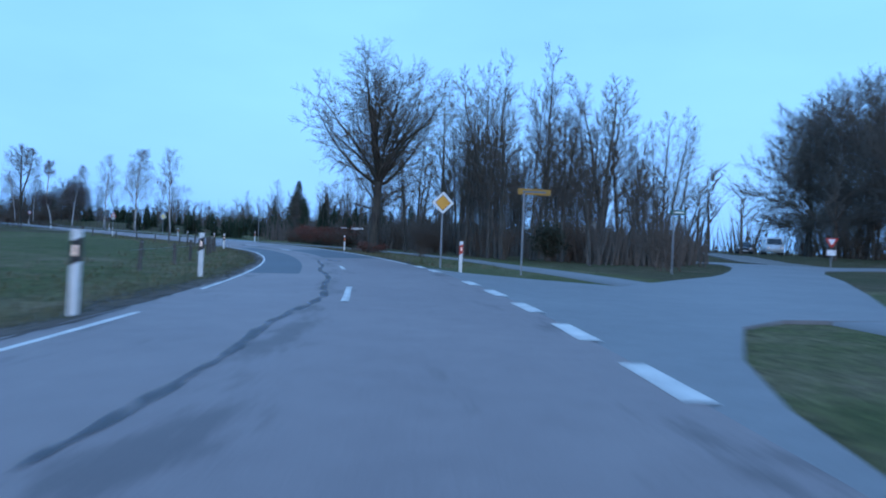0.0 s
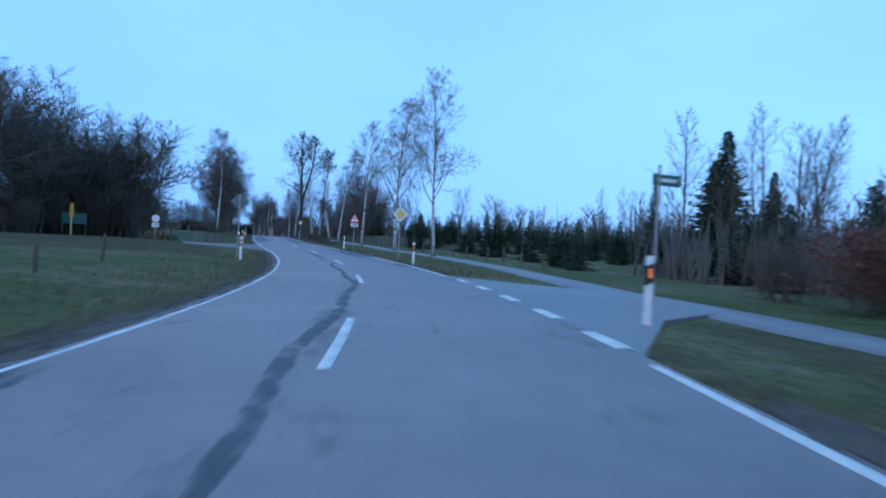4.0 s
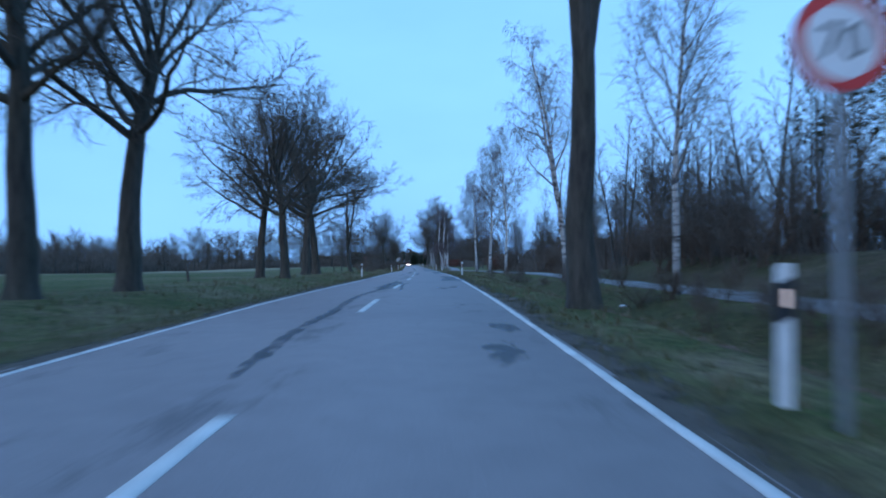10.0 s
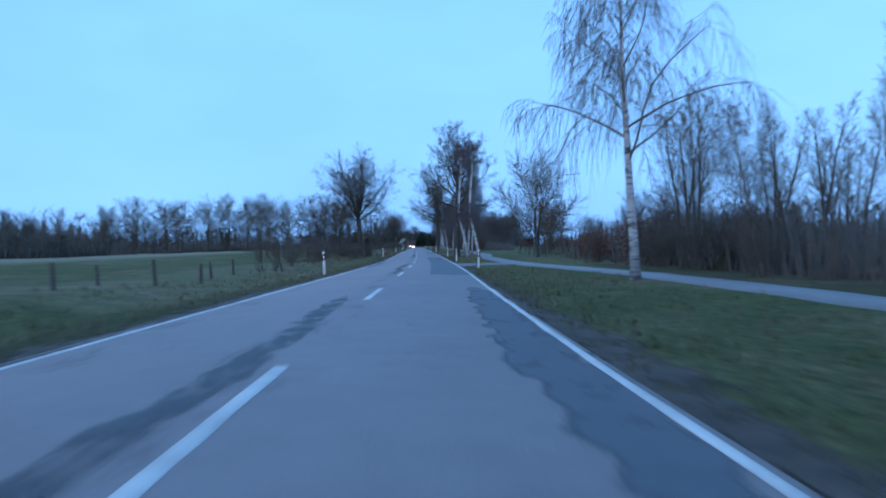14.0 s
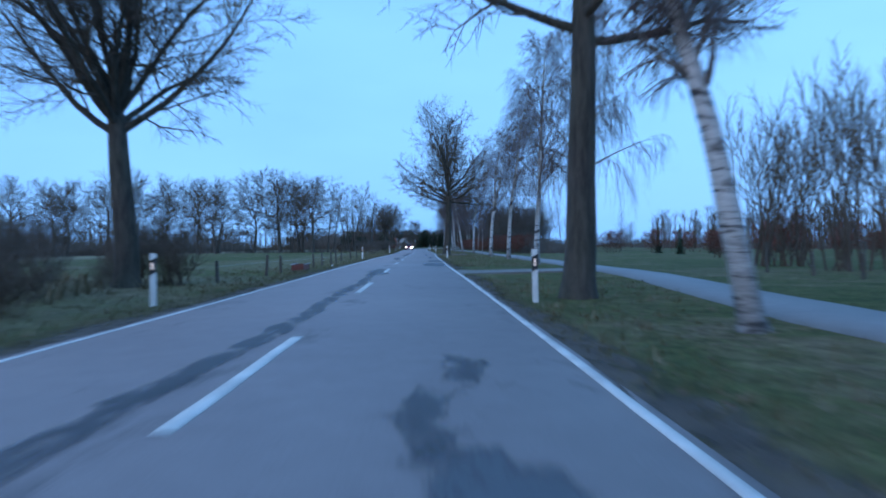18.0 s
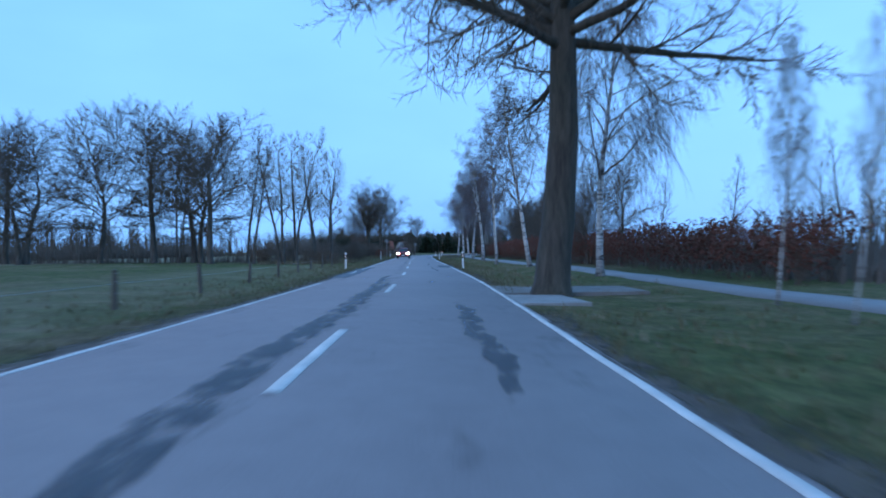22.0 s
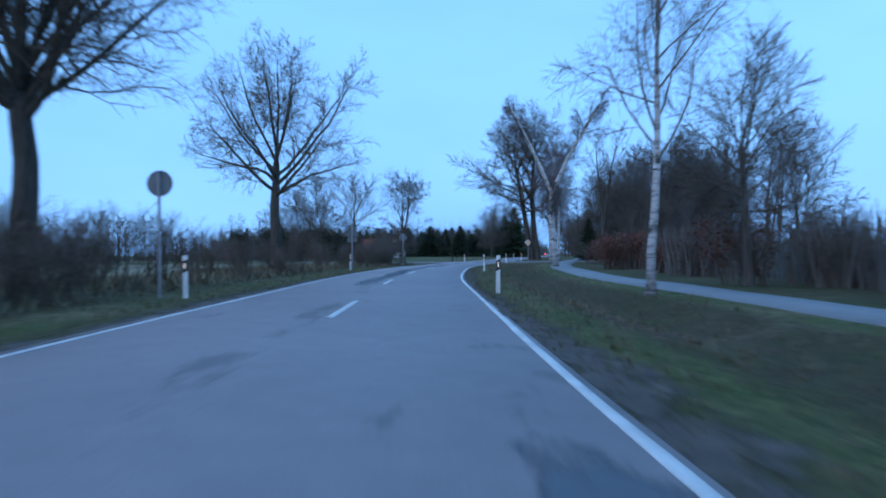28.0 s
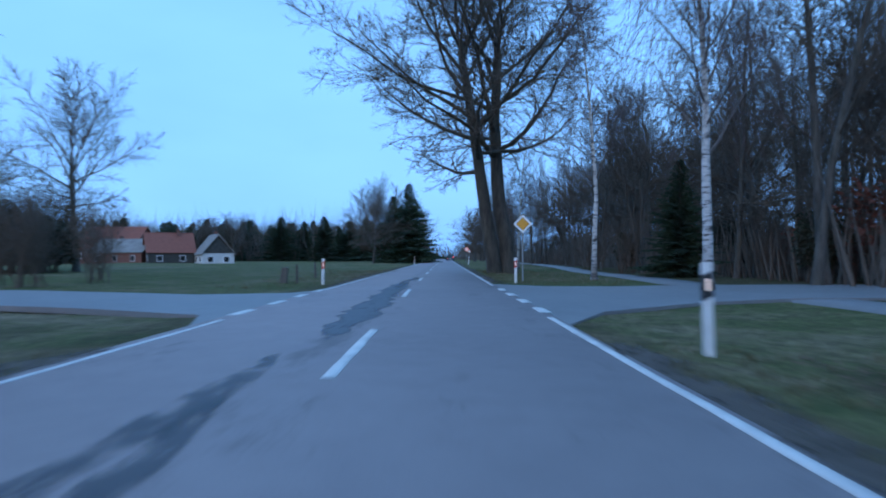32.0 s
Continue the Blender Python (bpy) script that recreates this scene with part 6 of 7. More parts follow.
def triangle_sign(s, d, zc, side, label, back=False):
    ob = sign_base("warning_sign", label, s, d, zc + side * 0.45, 180 if back else 0)
    r = side / math.sqrt(3)
    q = [(0, r), (-side / 2, -r / 2), (side / 2, -r / 2)]
    part("plate", plate(moved(rounded(q, 0.04), 0, zc), 0.006, -0.02), M["sign_back"], ob, "grey metal sign plate")
    part("red_border", plate(moved(rounded(q, 0.04), 0, zc, 0.98), 0.002, -0.0235), M["sign_red"], ob)
    part("white_field", plate(moved(rounded(q, 0.03), 0, zc, 0.68), 0.002, -0.026), M["sign_white"], ob)
    part("exclamation_stroke", plate(moved([(-0.045, 0.17), (0.045, 0.17), (0.025, -0.05), (-0.025, -0.05)], 0, zc), 0.002, -0.0285), M["sign_black"], ob)
    part("exclamation_dot", plate(moved(ring(0.035, 14), 0, zc - 0.12), 0.002, -0.0285), M["sign_black"], ob)
    zp = zc - r / 2 - 0.2
    part("extra_plate", plate(moved(rounded([(-0.3, 0.16), (-0.3, -0.16), (0.3, -0.16), (0.3, 0.16)], 0.03), 0, zp), 0.005, -0.02), M["sign_back"], ob)
    part("extra_face", plate(moved(rounded([(-0.29, 0.15), (-0.29, -0.15), (0.29, -0.15), (0.29, 0.15)], 0.03), 0, zp), 0.002, -0.023), M["sign_white"], ob, "white extra plate with unreadable dark lines")
    for i, w in enumerate((0.38, 0.44, 0.3)):
        part("text_bar", plate([(-w / 2, zp + 0.085 - 0.08 * i), (w / 2, zp + 0.085 - 0.08 * i), (w / 2, zp + 0.05 - 0.08 * i), (-w / 2, zp + 0.05 - 0.08 * i)], 0.002, -0.0255), M["sign_black"], ob)
    return ob


triangle_sign(124.4, 5.15, 2.45, 0.92, "red and white danger sign with exclamation mark and plate")
triangle_sign(520.6, -4.5, 2.45, 0.92, "grey back of a triangular danger sign with plate", True)


def round_sign(s, d, zc, r, label, text="", back=False, lit=False):
    ob = sign_base("round_sign", label, s, d, zc + r * 0.8, 180 if back else 0)
    part("plate", plate(moved(ring(r, 32), 0, zc), 0.006, -0.02), M["sign_back"], ob, "grey metal sign plate")
    part("red_ring", plate(moved(ring(r * 0.98, 32), 0, zc), 0.002, -0.0235), M["glowing_red"] if lit else M["sign_red"], ob)
    part("white_field", plate(moved(ring(r * 0.76, 32), 0, zc), 0.002, -0.026), M["sign_white"], ob)
    if text:
        words(text, r * 0.98, (0, -0.0295, zc - 0.01), M["sign_black"], ob, "number")
    return ob


round_sign(169.2, 3.75, 2.36, 0.31, "red-ringed speed limit sign reading 70", "70")
round_sign(492.0, -4.87, 2.75, 0.31, "dark back of a round sign beside the road", "70", True)
# lit: the ring gets the emissive red in place of reflected headlight
round_sign(672, 4.2, 2.4, 0.31, "red-ringed round sign far along the road", lit=True)
round_sign(680, 4.9, 2.1, 0.31, "white round sign far along the road")

# Farm entrance: round sign with plate, notice board, yellow marker
fe = sign_base("no_entry_notice", "pale round sign with a white plate at the farm entrance", 133.7, -11.2, 2.45)
part("disc", plate(moved(ring(0.33, 28), 0, 2.12), 0.006, -0.02), M["sign_white"], fe, "white disc")
part("plate", plate(moved(rounded([(-0.30, 0.2), (-0.30, -0.2), (0.30, -0.2), (0.30, 0.2)], 0.02), 0, 1.54), 0.006, -0.02), M["sign_white"], fe, "white plate with dark lines")
for i in range(3):
    part("text_bar", plate([(-0.2, 1.66 - 0.1 * i), (0.2, 1.66 - 0.1 * i), (0.2, 1.62 - 0.1 * i), (-0.2, 1.62 - 0.1 * i)], 0.002, -0.0235), M["sign_back"], fe)

# Metal field gate beside the entrance
ga, gb = Vector(on_ground(135.8, -10.0)), Vector(on_ground(132.9, -5.5))
gate = tagged(new("field_gate"), "closed grey metal field gate with level rails", "gate")
gate.matrix_world = pose(ga.x, ga.y, ga.z, 0, 0, math.degrees(math.atan2(gb.y - ga.y, gb.x - ga.x)))
gl = math.hypot(gb.x - ga.x, gb.y - ga.y)
for z_ in (0.25, 0.45, 0.65, 0.85, 1.05):
    part("rail", rod(0.024, gl - 0.2, (gl / 2, 0, z_), 8, turn=(0, 90, 0)), M["sign_back"], gate)
for x_ in (0.1, gl * 0.5, gl - 0.1):
    part("upright", rod(0.03, 0.9, (x_, 0, 0.65), 8), M["sign_back"], gate)
for x_ in (-0.06, gl + 0.06):
    part("gate_post", rod(0.08, 1.6, (x_, 0, 0.5), 10, 0.07, bevel=0.01), M["old_wood"], gate, "weathered wooden post")


def notice_board(s, d, w, h, z, label, mat, turn=0.0):
    x, y, zz = on_ground(s, d)
    ob = tagged(new("notice_board"), label, "board")
    ob.matrix_world = pose(x, y, zz, 0, 0, heading(s) + turn)
    for sx in (-1, 1):
        part("leg", box((0.09, 0.09, z + h / 2 + 0.3), (sx * (w / 2 - 0.08), 0.07, (z + h / 2) / 2 - 0.1), 0.008), M["old_wood"], ob)
    part("panel", box((w, 0.04, h), (0, 0, z), 0.006), mat, ob)
    part("top_rail", box((w + 0.12, 0.14, 0.06), (0, 0.03, z + h / 2 + 0.03), 0.008), M["old_wood"], ob)
    return ob


notice_board(137.1, -18.5, 2.1, 0.95, 1.75, "greenish notice board on two wooden posts", M["sign_green"])
notice_board(76, 15.5, 2.4, 0.22, 1.95, "pale plank sign on two wooden posts at the wood", M["sign_white"], -25)
ym = tagged(new("marker_pole"), "yellow gas marker pole on the verge", "marker pole")
ym.matrix_world = pose(*on_ground(134.6, -18.2), 0, 0, heading(117))
part("pole", rod(0.07, 3.0, (0, 0, 1.3), 12, bevel=0.01), M["sign_pale_yellow"], ym)
part("hood", box((0.34, 0.2, 1.2), (0, 0, 2.4), 0.03, 0.8), M["sign_yellow"], ym, "yellow hood")


def name_sign(s, d, height, turn, label, plates):
    x, y, z = on_ground(s, d)
    ob = tagged(new("street_name_sign"), label, "street sign")
    ob.matrix_world = pose(x, y, z, 0, 0, heading(s) + turn)
    part("pole", rod(0.03, height + 0.25, (0, 0, height / 2 - 0.1), 12, bevel=0.005), M["galvanised"], ob)
    part("pole_cap", rod(0.034, 0.03, (0, 0, height + 0.03), 12, bevel=0.006), M["black_plastic"], ob)
    for i, (w, h, zz, mat, tw) in enumerate(plates):
        pl = part("name_plate", box((w, 0.02, h), (w * 0.32, 0.04, zz), 0.006, turn=(0, 0, tw)), M[mat], ob, "name plate with unreadable lettering")
        part("text_bar", box((w * 0.7, 0.006, h * 0.3), (w * 0.32, 0.027, zz), 0.001, turn=(0, 0, tw)), M["sign_back"] if mat in ("sign_white", "sign_mustard") else M["sign_white"], pl)
    return ob


name_sign(27.7, 14.2, 2.8, 10, "teal street name sign on a steel post", [(0.8, 0.2, 2.62, "sign_green", 0), (0.5, 0.16, 2.35, "sign_green", 40)])
name_sign(78.6, 5.9, 2.9, 20, "blue-green street name sign on a steel post", [(0.75, 0.24, 2.65, "sign_green", 0)])
name_sign(586, 19.2, 2.1, 10, "green sign on a post at the side road", [(0.9, 0.5, 1.8, "sign_green", 0)])
name_sign(23.3, 5.95, 2.75, 0, "narrow dull mustard direction sign at the side road", [(1.15, 0.2, 2.82, "sign_mustard", 0)])
gw = sign_base("give_way_sign", "red and white give-way sign with a white plate", 41.5, 38.5, 2.2, -35)
part("plate", plate(moved(rounded([(0, -0.5), (0.45, 0.28), (-0.45, 0.28)], 0.04), 0, 1.95), 0.006, -0.02), M["sign_red"], gw)
part("white_field", plate(moved(rounded([(0, -0.28), (0.26, 0.17), (-0.26, 0.17)], 0.03), 0, 1.97), 0.002, -0.024), M["sign_white"], gw)
part("extra_plate", plate(moved(rounded([(-0.3, 0.2), (-0.3, -0.2), (0.3, -0.2), (0.3, 0.2)], 0.03), 0, 1.15), 0.006, -0.02), M["sign_white"], gw)


# Fence posts along the meadows
def fence_post():
    ob = tagged(new("fence_post"), "weathered wooden fence post in the meadow", "fence post", "meadow fence posts")
    part("post", rod(0.065, 1.1, (0, 0, 0.3), 9, 0.05, bevel=0.008), M["old_wood"], ob)
    for z in (0.35, 0.6, 0.78):
        part("staple", box((0.03, 0.02, 0.02), (0, -0.06, z), 0.003), M["galvanised"], ob)
    return ob


fp = fence_post()
rng_f = random.Random(8)
rows_f = [(20, -5.4), (24, -5.2), (28, -5.2), (32, -5.1), (36, -5.0), (39, -4.9), (41.8, -4.7), (43.3, -4.6), (45.2, -4.7), (47, -4.8), (50, -5), (53, -5.2), (56, -5.4), (60, -5.5), (64, -5.8), (69, -6.2), (75, -6.8), (82, -7.5), (90, -8.2),
          (128, -6.6), (132, -6.0), (136, -5.8), (140, -5.8), (144, -5.8), (190, -9.0), (196, -9.2), (246, -9)] + [(251.4, -7.6), (256, -7), (257.5, -9.4), (258, -6.3), (263, -7.5), (268, -8), (325, -5.0), (330.3, -4.6), (333.2, -4.6), (341.2, -4.4), (345.2, -4.5),
          (348.5, -4.4), (353, -4.6), (358, -4.8), (366, -4.9), (372, -4.9), (378.5, -5.0), (384, -5.2), (390, -5.4), (396, -5.5), (402, -5.6), (408, -5.7), (414, -5.9), (420, -6), (426, -6), (574.5, -5.6), (581, -6)]
for s, d in rows_f:
    copy_thing(fp, pose(*on_ground(s, d, 0.0), rng_f.uniform(-5, 5), rng_f.uniform(-5, 5), rng_f.uniform(0, 360)) @ Matrix.Diagonal((1, 1, rng_f.uniform(0.75, 1.05), 1)))
remove_thing(fp)
rng_g = random.Random(18)
fp = fence_post()
tagged(fp, "weathered wooden fence post by the cycle path", group="fence posts by the plantation")
for i in range(26):
    s = 100 + i * 3.1
    copy_thing(fp, pose(*on_ground(s, 11.2 + rng_g.uniform(-0.2, 0.2)), rng_g.uniform(-4, 4), rng_g.uniform(-4, 4), rng_g.uniform(0, 360)) @ Matrix.Diagonal((1, 1, rng_g.uniform(0.9, 1.2), 1)))
for i in range(9):
    s = 309 + i * 2.6
    copy_thing(fp, pose(*on_ground(s, 13.5 + rng_g.uniform(-0.2, 0.2)), rng_g.uniform(-4, 4), rng_g.uniform(-4, 4), rng_g.uniform(0, 360)) @ Matrix.Diagonal((1, 1, rng_g.uniform(0.9, 1.3), 1)))
remove_thing(fp)
for a, b, z in [((19, -5.4), (41.8, -4.7), 0.55), ((41.8, -4.7), (69, -6.2), 0.55), ((128, -6.6), (144, -5.8), 0.5), ((325, -5.0), (345.2, -4.5), 0.5), ((345.2, -4.5), (390, -5.4), 0.5), ((390, -5.4), (426, -6), 0.5)]:
    n = 24
    pts = [on_ground(a[0] + (b[0] - a[0]) * i / n, a[1] + (b[1] - a[1]) * i / n, z) for i in range(n + 1)]
    tagged(raw("fence_wire", *tubes([(pts, [0.004] * (n + 1))], 4), M["galvanised"]), "thin wire of the meadow fence", "fence wire")

# Red water trough by the field
tr = tagged(new("water_trough"), "rust-red open feeding trough at the field's edge", "trough")
tr.matrix_world = pose(*on_ground(335.6, -4.15), 0, 0, heading(336) + 3)
for sx in (-1, 1):
    part("long_side", box((0.04, 2.4, 0.24), (sx * 0.26, 0, 0.20), 0.01, turn=(0, sx * -8, 0)), M["rust_red"], tr)
    part("top_rail", box((0.06, 2.5, 0.035), (sx * 0.285, 0, 0.335), 0.008), M["galvanised"], tr, "pale worn top rail")
for sy in (-1, 1):
    part("end_board", box((0.5, 0.04, 0.24), (0, sy * 1.2, 0.20), 0.01), M["rust_red"], tr)
    for sx in (-1, 1):
        part("foot", box((0.08, 0.09, 0.16), (sx * 0.2, sy * 0.95, 0.03), 0.01), M["old_wood"], tr)
part("bottom", box((0.46, 2.34, 0.03), (0, 0, 0.1), 0.006), M["rust_red"], tr)
blk = tagged(new("stone_post"), "dark squat timber bollard on the verge", "bollard")
blk.matrix_world = pose(*on_ground(574.6, -6.2), 0, 6, heading(574))
part("post", box((0.28, 0.28, 0.75), (0, 0, 0.3), 0.03, 0.9), M["old_wood"], blk)


# ---- vehicles ----
def car(label, paint, s, d, turn, lights, z=0.02):
    ob = tagged(new("car"), label, "car")
    ob.matrix_world = pose(*at(s, d, z), 0, 0, heading(s) + turn)
    prof = [(-2.1, 0.32), (-2.12, 0.55), (-2.02, 0.74), (-1.15, 0.90), (-0.95, 0.94), (1.25, 0.98), (1.95, 0.95), (2.08, 0.80), (2.1, 0.40), (2.0, 0.26), (-1.95, 0.24)]
    bm = bmesh.new()
    f = bm.faces.new([bm.verts.new((-0.85, y, zz)) for y, zz in prof])
    got = bmesh.ops.extrude_face_region(bm, geom=[f])
    bmesh.ops.translate(bm, vec=(1.7, 0, 0), verts=[v for v in got["geom"] if isinstance(v, bmesh.types.BMVert)])
    for v in bm.verts:
        if v.co.z > 0.7:
            v.co.x *= 0.93
        if abs(v.co.y) > 1.9:
            v.co.x *= 0.9
    bmesh.ops.recalc_face_normals(bm, faces=bm.faces[:])
    bmesh.ops.bevel(bm, geom=bm.edges[:], offset=0.05, segments=2, affect="EDGES")
    part("body", bm, paint, ob, smooth=True)
    cab = [(-0.98, 0.92), (-0.35, 1.36), (-0.1, 1.42), (0.85, 1.42), (1.15, 1.36), (1.75, 0.96)]
    bm = bmesh.new()
    f = bm.faces.new([bm.verts.new((-0.72, y, zz)) for y, zz in cab])
    got = bmesh.ops.extrude_face_region(bm, geom=[f])
    bmesh.ops.translate(bm, vec=(1.44, 0, 0), verts=[v for v in got["geom"] if isinstance(v, bmesh.types.BMVert)])
    for v in bm.verts:
        if v.co.z > 1.2:
            v.co.x *= 0.82
    bmesh.ops.recalc_face_normals(bm, faces=bm.faces[:])
    bmesh.ops.bevel(bm, geom=bm.edges[:], offset=0.04, segments=2, affect="EDGES")
    part("cabin", bm, paint, ob, smooth=True)
    part("windscreen", box((1.22, 0.02, 0.62), (0, -0.69, 1.13), 0.03, 0.88, (-54, 0, 0)), M["glass"], ob)
    part("rear_window", box((1.2, 0.02, 0.6), (0, 1.475, 1.15), 0.03, 0.88, (56, 0, 0)), M["glass"], ob)
    for sx in (-1, 1):
        part("side_window", box((0.02, 1.75, 0.36), (sx * 0.665, 0.35, 1.16), 0.02, 1.0, (0, sx * -17, 0)), M["glass"], ob)
        part("mirror", box((0.18, 0.12, 0.13), (sx * 0.92, -0.55, 1.0), 0.03), paint, ob)
        part("headlight", box((0.30, 0.08, 0.15), (sx * 0.60, -2.07, 0.66), 0.03), M["headlight"] if lights else M["chrome"], ob)
        part("tail_light", box((0.26, 0.06, 0.16), (sx * 0.62, 2.08, 0.76), 0.02), M["tail_light"] if lights else M["sign_red"], ob)
        for y in (-1.32, 1.3):
            w = part("wheel", rod(0.31, 0.2, (sx * 0.76, y, 0.31), 20, turn=(0, 90, 0), bevel=0.03), M["tyre"], ob)
            part("rim", rod(0.2, 0.03, (sx * 0.862, y, 0.31), 14, turn=(0, 90, 0), bevel=0.01), M["galvanised"], w)
    part("grille", box((0.7, 0.03, 0.16), (0, -2.11, 0.60), 0.01), M["black_plastic"], ob)
    part("bumper", box((1.6, 0.12, 0.16), (0, -2.08, 0.40), 0.03), paint, ob)
    part("number_plate", box((0.52, 0.02, 0.11), (0, -2.15, 0.42), 0.004), M["sign_white"], ob, "plain pale plate")
    part("number_plate", box((0.52, 0.02, 0.11), (0, 2.12, 0.55), 0.004), M["sign_white"], ob, "plain pale plate")
    return ob


car("red car with lit headlights on the road", M["car_red"], 465.5, -1.3, 0, True)
car("grey car with lit tail lights far along the road", M["car_grey"], 700, 1.4, 180, True)
car("grey car parked by the side road", M["car_grey"], 61.3, 57.6, -45, False, side_climb(57.6) - 0.03)


def van(s, d, turn):
    ob = tagged(new("van"), "white van parked by the side road", "van")
    ob.matrix_world = pose(*at(s, d, side_climb(d) - 0.03), 0, 0, heading(s) + turn)
    prof = [(-2.4, 0.4), (-2.42, 0.8), (-1.9, 1.05), (-1.3, 1.85), (-1.0, 1.95), (2.3, 1.95), (2.4, 1.8), (2.42, 0.4), (2.3, 0.3), (-2.3, 0.3)]
    bm = bmesh.new()
    f = bm.faces.new([bm.verts.new((-0.92, y, z)) for y, z in prof])
    got = bmesh.ops.extrude_face_region(bm, geom=[f])
    bmesh.ops.translate(bm, vec=(1.84, 0, 0), verts=[v for v in got["geom"] if isinstance(v, bmesh.types.BMVert)])
    for v in bm.verts:
        if v.co.z > 1.5:
            v.co.x *= 0.9
    bmesh.ops.recalc_face_normals(bm, faces=bm.faces[:])
    bmesh.ops.bevel(bm, geom=bm.edges[:], offset=0.06, segments=2, affect="EDGES")
    part("body", bm, M["car_white"], ob, smooth=True)
    part("windscreen", box((1.5, 0.02, 0.75), (0, -1.63, 1.46), 0.03, 0.92, (-36, 0, 0)), M["glass"], ob)
    part("rear_window", box((1.3, 0.02, 0.5), (0, 2.43, 1.5), 0.03, 0.95), M["glass"], ob)
    for sx in (-1, 1):
        part("side_window", box((0.02, 0.8, 0.45), (sx * 0.9, -0.7, 1.5), 0.02, 1.0, (0, sx * -7, 0)), M["glass"], ob)
        part("headlight", box((0.3, 0.08, 0.18), (sx * 0.65, -2.4, 0.8), 0.02), M["chrome"], ob)
        part("tail_light", box((0.14, 0.05, 0.4), (sx * 0.82, 2.42, 1.0), 0.02), M["sign_red"], ob)
        for y in (-1.5, 1.5):
            w = part("wheel", rod(0.33, 0.2, (sx * 0.84, y, 0.33), 20, turn=(0, 90, 0), bevel=0.03), M["tyre"], ob)
            part("rim", rod(0.2, 0.03, (sx * 0.945, y, 0.33), 14, turn=(0, 90, 0), bevel=0.01), M["galvanised"], w)
    return ob


van(57.4, 56.0, -44)


# ---- houses ----
def house(label, s, d, turn, w, ln, eaves, ridge, wall, roof, gable=None, z=-0.7):
    """A gabled house; its gable end faces -y before the turn."""
    ob = tagged(new("house"), label, "house")
    x, y, _ = at(s, d)
    ob.matrix_world = pose(x, y, z, 0, 0, heading(s) + turn)
    bm = bmesh.new()
    q = [(-w / 2, 0), (w / 2, 0), (w / 2, eaves), (0, ridge - 0.12), (-w / 2, eaves)]
    f = bm.faces.new([bm.verts.new((a, -ln / 2, b)) for a, b in q])
    got = bmesh.ops.extrude_face_region(bm, geom=[f])
    bmesh.ops.translate(bm, vec=(0, ln, 0), verts=[v for v in got["geom"] if isinstance(v, bmesh.types.BMVert)])
    bmesh.ops.recalc_face_normals(bm, faces=bm.faces[:])
    part("wall", bm, wall, ob)
    slope = math.atan2(ridge - eaves, w / 2)
    run = math.hypot(ridge - eaves, w / 2) + 0.45
    for sx in (-1, 1):
        cx, cz = sx * (run / 2) * math.cos(slope), ridge - (run / 2) * math.sin(slope) + 0.06
        part("roof", box((run, ln + 0.8, 0.12), (cx, 0, cz), 0.02, 1.0, (0, sx * math.degrees(slope), 0)), roof, ob)
        n_win = max(2, int(ln / 3.2))
        for i in range(n_win):
            yy = -ln / 2 + ln * (i + 0.5) / n_win
            wi = part("window", box((0.08, 1.0, min(1.1, eaves * 0.45)), (sx * (w / 2 + 0.01), yy, eaves * 0.55), 0.01), M["sign_white"], ob)
            part("pane", box((0.03, 0.82, min(0.92, eaves * 0.38)), (sx * (w / 2 + 0.05), yy, eaves * 0.55), 0.004), M["glass"], wi)
    part("ridge", rod(0.12, ln + 0.8, (0, 0, ridge + 0.08), 8, turn=(90, 0, 0)), roof, ob)
    if gable:
        g = [(-w / 2, eaves), (w / 2, eaves), (0, ridge - 0.15)]
        part("gable_board", plate(g, 0.05, -ln / 2 - 0.06), gable, ob)
    for i in (-1, 1):
        wi = part("window", box((1.0, 0.08, 1.0), (i * w * 0.25, -ln / 2 - 0.02, eaves * 0.55), 0.01), M["sign_white"], ob)
        part("pane", box((0.84, 0.03, 0.84), (i * w * 0.25, -ln / 2 - 0.07, eaves * 0.55), 0.004), M["glass"], wi)
    part("chimney", box((0.5, 0.5, 1.1), (w * 0.12, ln * 0.2, ridge + 0.2), 0.03), M["brick"], ob)
    return ob


house("farm barn with a red tiled roof across the field", 672, -48.5, -62, 7.0, 7.5, 2.6, 5.8, M["dark_timber"], M["roof_red"])
house("long low house with a grey roof across the field", 675, -57, 75, 7, 11, 2.6, 4.8, M["brick"], M["roof_grey"])
house("taller farmhouse with a red roof behind the barn", 690, -66, 80, 9, 13, 3.4, 7.6, M["brick"], M["roof_red"])
house("small house with a white gable and dark roof", 669, -39.5, 28, 5.2, 8, 2.3, 5.4, M["render_white"], M["roof_grey"], M["dark_timber"])
house("pale house at the end of the side road", 96, 84, -50, 7, 10, 3.0, 6.0, M["render_white"], M["roof_grey"])


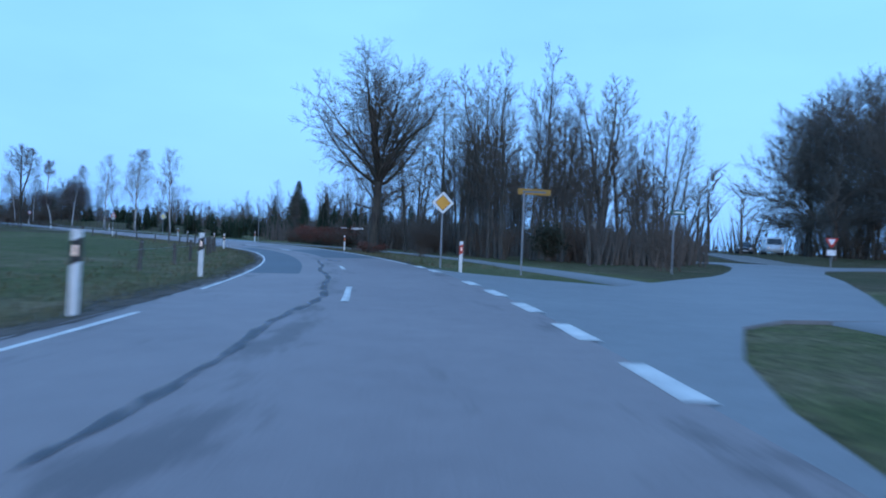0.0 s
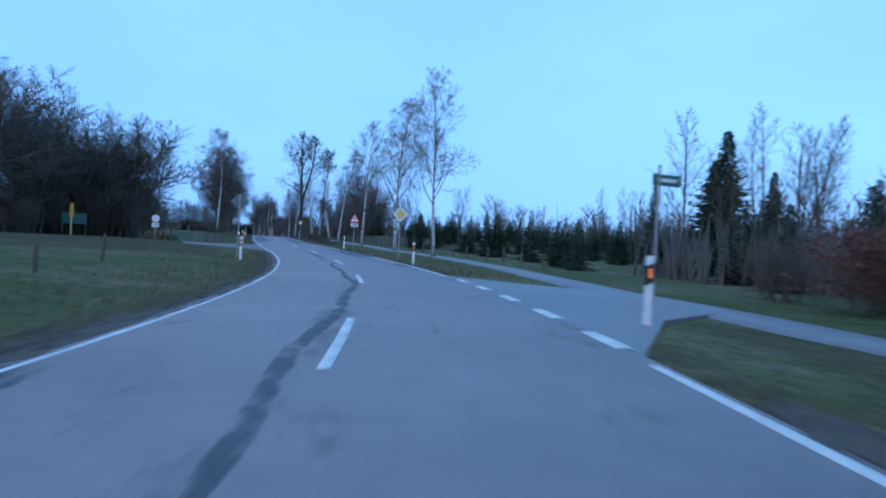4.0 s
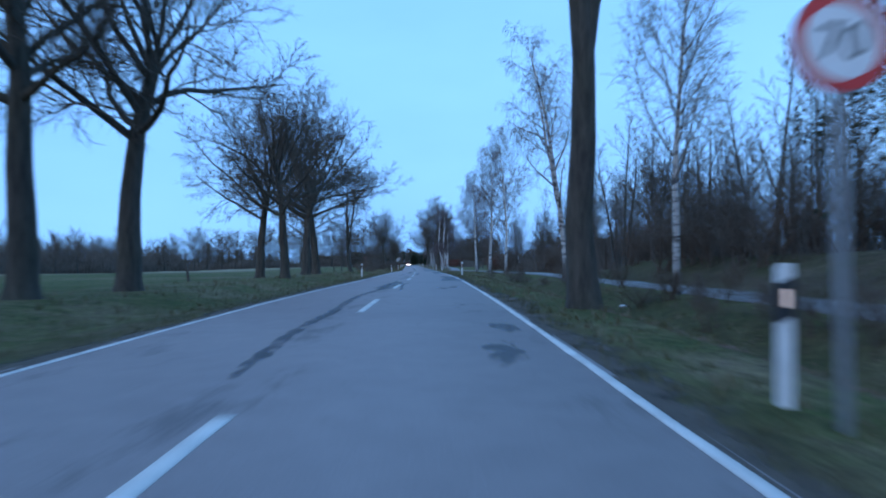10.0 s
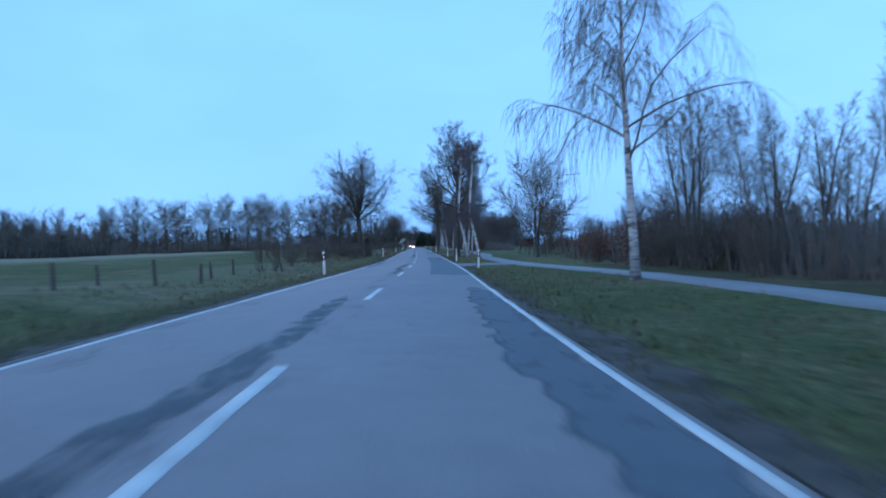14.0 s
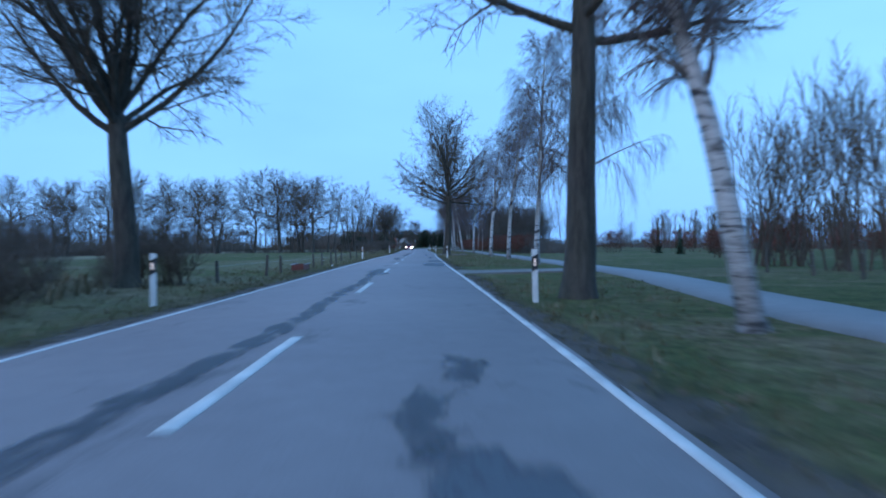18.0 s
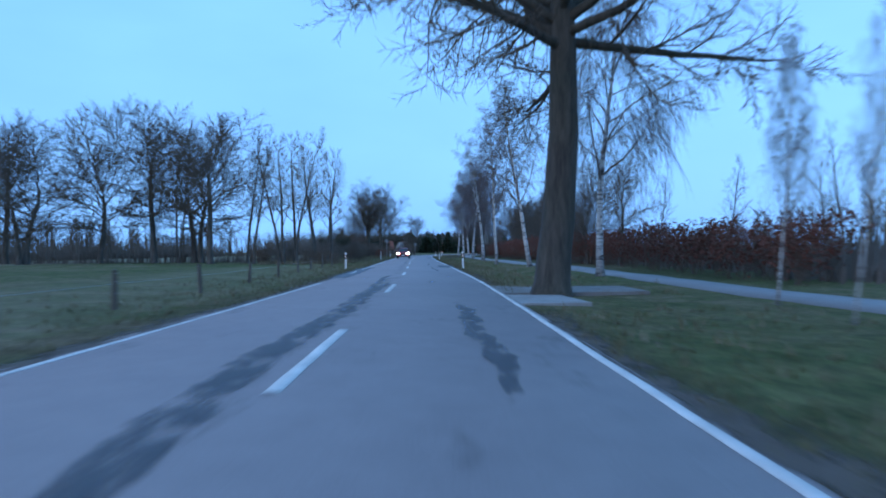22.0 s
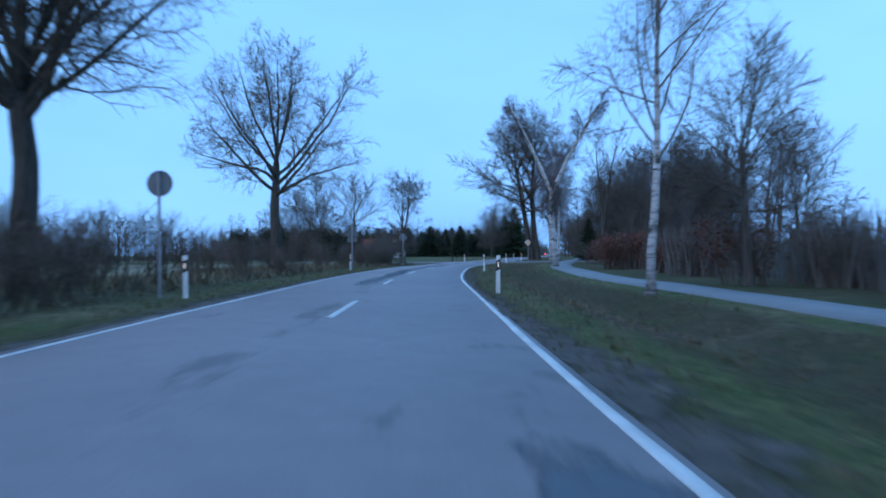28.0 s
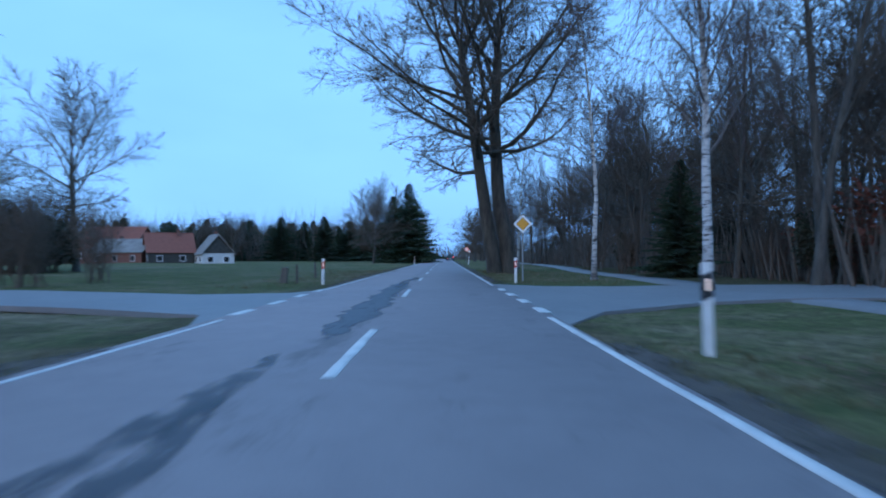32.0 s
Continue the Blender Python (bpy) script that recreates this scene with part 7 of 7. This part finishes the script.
# ---- verge grass and fallen leaves ----
def tufts(name, label, spots, mat, blade, blades, seed, flat=False):
    """Short blades, or leaves lying flat, at many spots of (along, across)."""
    rng = np.random.default_rng(seed)
    base = np.array([on_ground(s, d, -0.012) for s, d in spots])
    n = len(base)
    p = np.repeat(base, blades, axis=0)
    m = len(p)
    a, h = rng.uniform(0, 2 * math.pi, m), blade * rng.uniform(0.45, 1.3, m)
    p[:, 0] += rng.normal(0, 0.07, m)
    p[:, 1] += rng.normal(0, 0.07, m)
    w = h * (0.5 if flat else 0.085)
    c, s_ = np.cos(a), np.sin(a)
    up = h * (0.15 if flat else rng.uniform(0.5, 1.0, m))
    out = h * (0.9 if flat else rng.uniform(0.15, 0.75, m))
    v = np.empty((m, 3, 3))
    v[:, 0] = p + np.stack([-s_ * w, c * w, np.zeros(m)], 1) + np.array([0, 0, 0.02 if flat else 0])
    v[:, 1] = p + np.stack([s_ * w, -c * w, np.zeros(m)], 1) + np.array([0, 0, 0.02 if flat else 0])
    v[:, 2] = p + np.stack([c * out, s_ * out, up], 1)
    f = np.arange(m * 3).reshape(m, 3)
    return tagged(raw(name, v.reshape(-1, 3), f.tolist(), mat, smooth=False), label, "grass" if not flat else "leaves", kind="stuff")


def scatter(count, stretches, seed):
    """Spots thinning out from the road's edge; stretches: (s0, s1, d0, d1)."""
    rng = random.Random(seed)
    area = [abs((b_ - a_) * (d_ - c_)) for a_, b_, c_, d_ in stretches]
    out = []
    for a_, b_, c_, d_ in rng.choices(stretches, area, k=count):
        s, d = rng.uniform(a_, b_), c_ + (d_ - c_) * rng.random() ** 1.5
        if abs(d) > 2.95 and abs(d - path_d(s)) > 0.95 and not any(p_ < s < q_ and (d > 0) == side for p_, q_, side in ((0, 27, True), (70, 88, True), (106, 122, False), (275, 286, True), (325, 338, True), (383.5, 387.3, True), (553, 572, True), (552.5, 568, False))):
            out.append((s, d))
    return out


for i_, (s_a, s_b) in enumerate([(-4, 110), (110, 230), (230, 350), (350, 460), (460, 600)]):
    tufts("verge_grass", "short winter grass on the verge", scatter(9000, [(s_a, s_b, 2.95, 7.5), (s_a, s_b, -2.95, -6.5)], 500 + i_), M["grass_blade"], 0.12, 4, 510 + i_)
    tufts("verge_grass", "pale dry grass on the verge", scatter(1500, [(s_a, s_b, 3.4, 8.5), (s_a, s_b, -3.6, -8.5)], 520 + i_), M["straw"], 0.17, 7, 530 + i_)
tufts("fallen_leaves", "brown fallen leaves on the verge", scatter(9000, [(30, 76, 3.4, 9), (138, 238, 3.6, 7.6), (300, 330, 3.2, 7), (378, 400, 3.2, 8), (420, 545, 3.4, 8), (170, 245, -9, -3.3), (480, 520, -9, -3.6)], 540), M["litter"], 0.07, 1, 541, True)
tufts("fallen_leaves", "reddish brown fallen leaves in the ditch", scatter(14000, [(484, 552, 4.4, 7.4), (140, 236, 4.8, 7.4)], 545), M["litter"], 0.08, 1, 546, True)
tufts("cut_twigs", "pale cut twigs and dead stalks on the verge", scatter(1300, [(55, 71, 4.6, 7.4)], 570), M["straw"], 0.13, 3, 571, True)
tufts("tall_grass", "tall dull dead grass behind the verge", scatter(3800, [(436, 552, -14, -6), (296, 326, -11, -6)], 560), M["straw"], 0.42, 7, 561)
tufts("tall_grass", "mound of tall dry grass by the gate", scatter(160, [(133.9, 136.6, -11.8, -9.8)], 550), M["straw"], 1.0, 14, 551)


# Scraps thrown from cars
def scrap(s, d, size, seed):
    rng = random.Random(seed)
    bm = bmesh.new()
    bmesh.ops.create_icosphere(bm, subdivisions=2, radius=size)
    for v in bm.verts:
        v.co *= rng.uniform(0.6, 1.15)
        v.co.z = max(-0.2 * size, 0.45 * v.co.z)
    ob = tagged(part("litter_scrap", bm, M["white_plastic"]), "crumpled white scrap of litter on the verge", "litter", "scraps of litter")
    ob.matrix_world = pose(*on_ground(s, d, 0.2 * size), 0, 0, rng.uniform(0, 360))
    return ob


for i, (s, d, r) in enumerate([(62.5, 3.9, 0.11), (109.6, 3.7, 0.06), (184.8, 6.5, 0.11), (160.3, 4.65, 0.07), (345.1, -3.9, 0.09), (359.3, -6.4, 0.1)]):
    scrap(s, d, r, 600 + i)
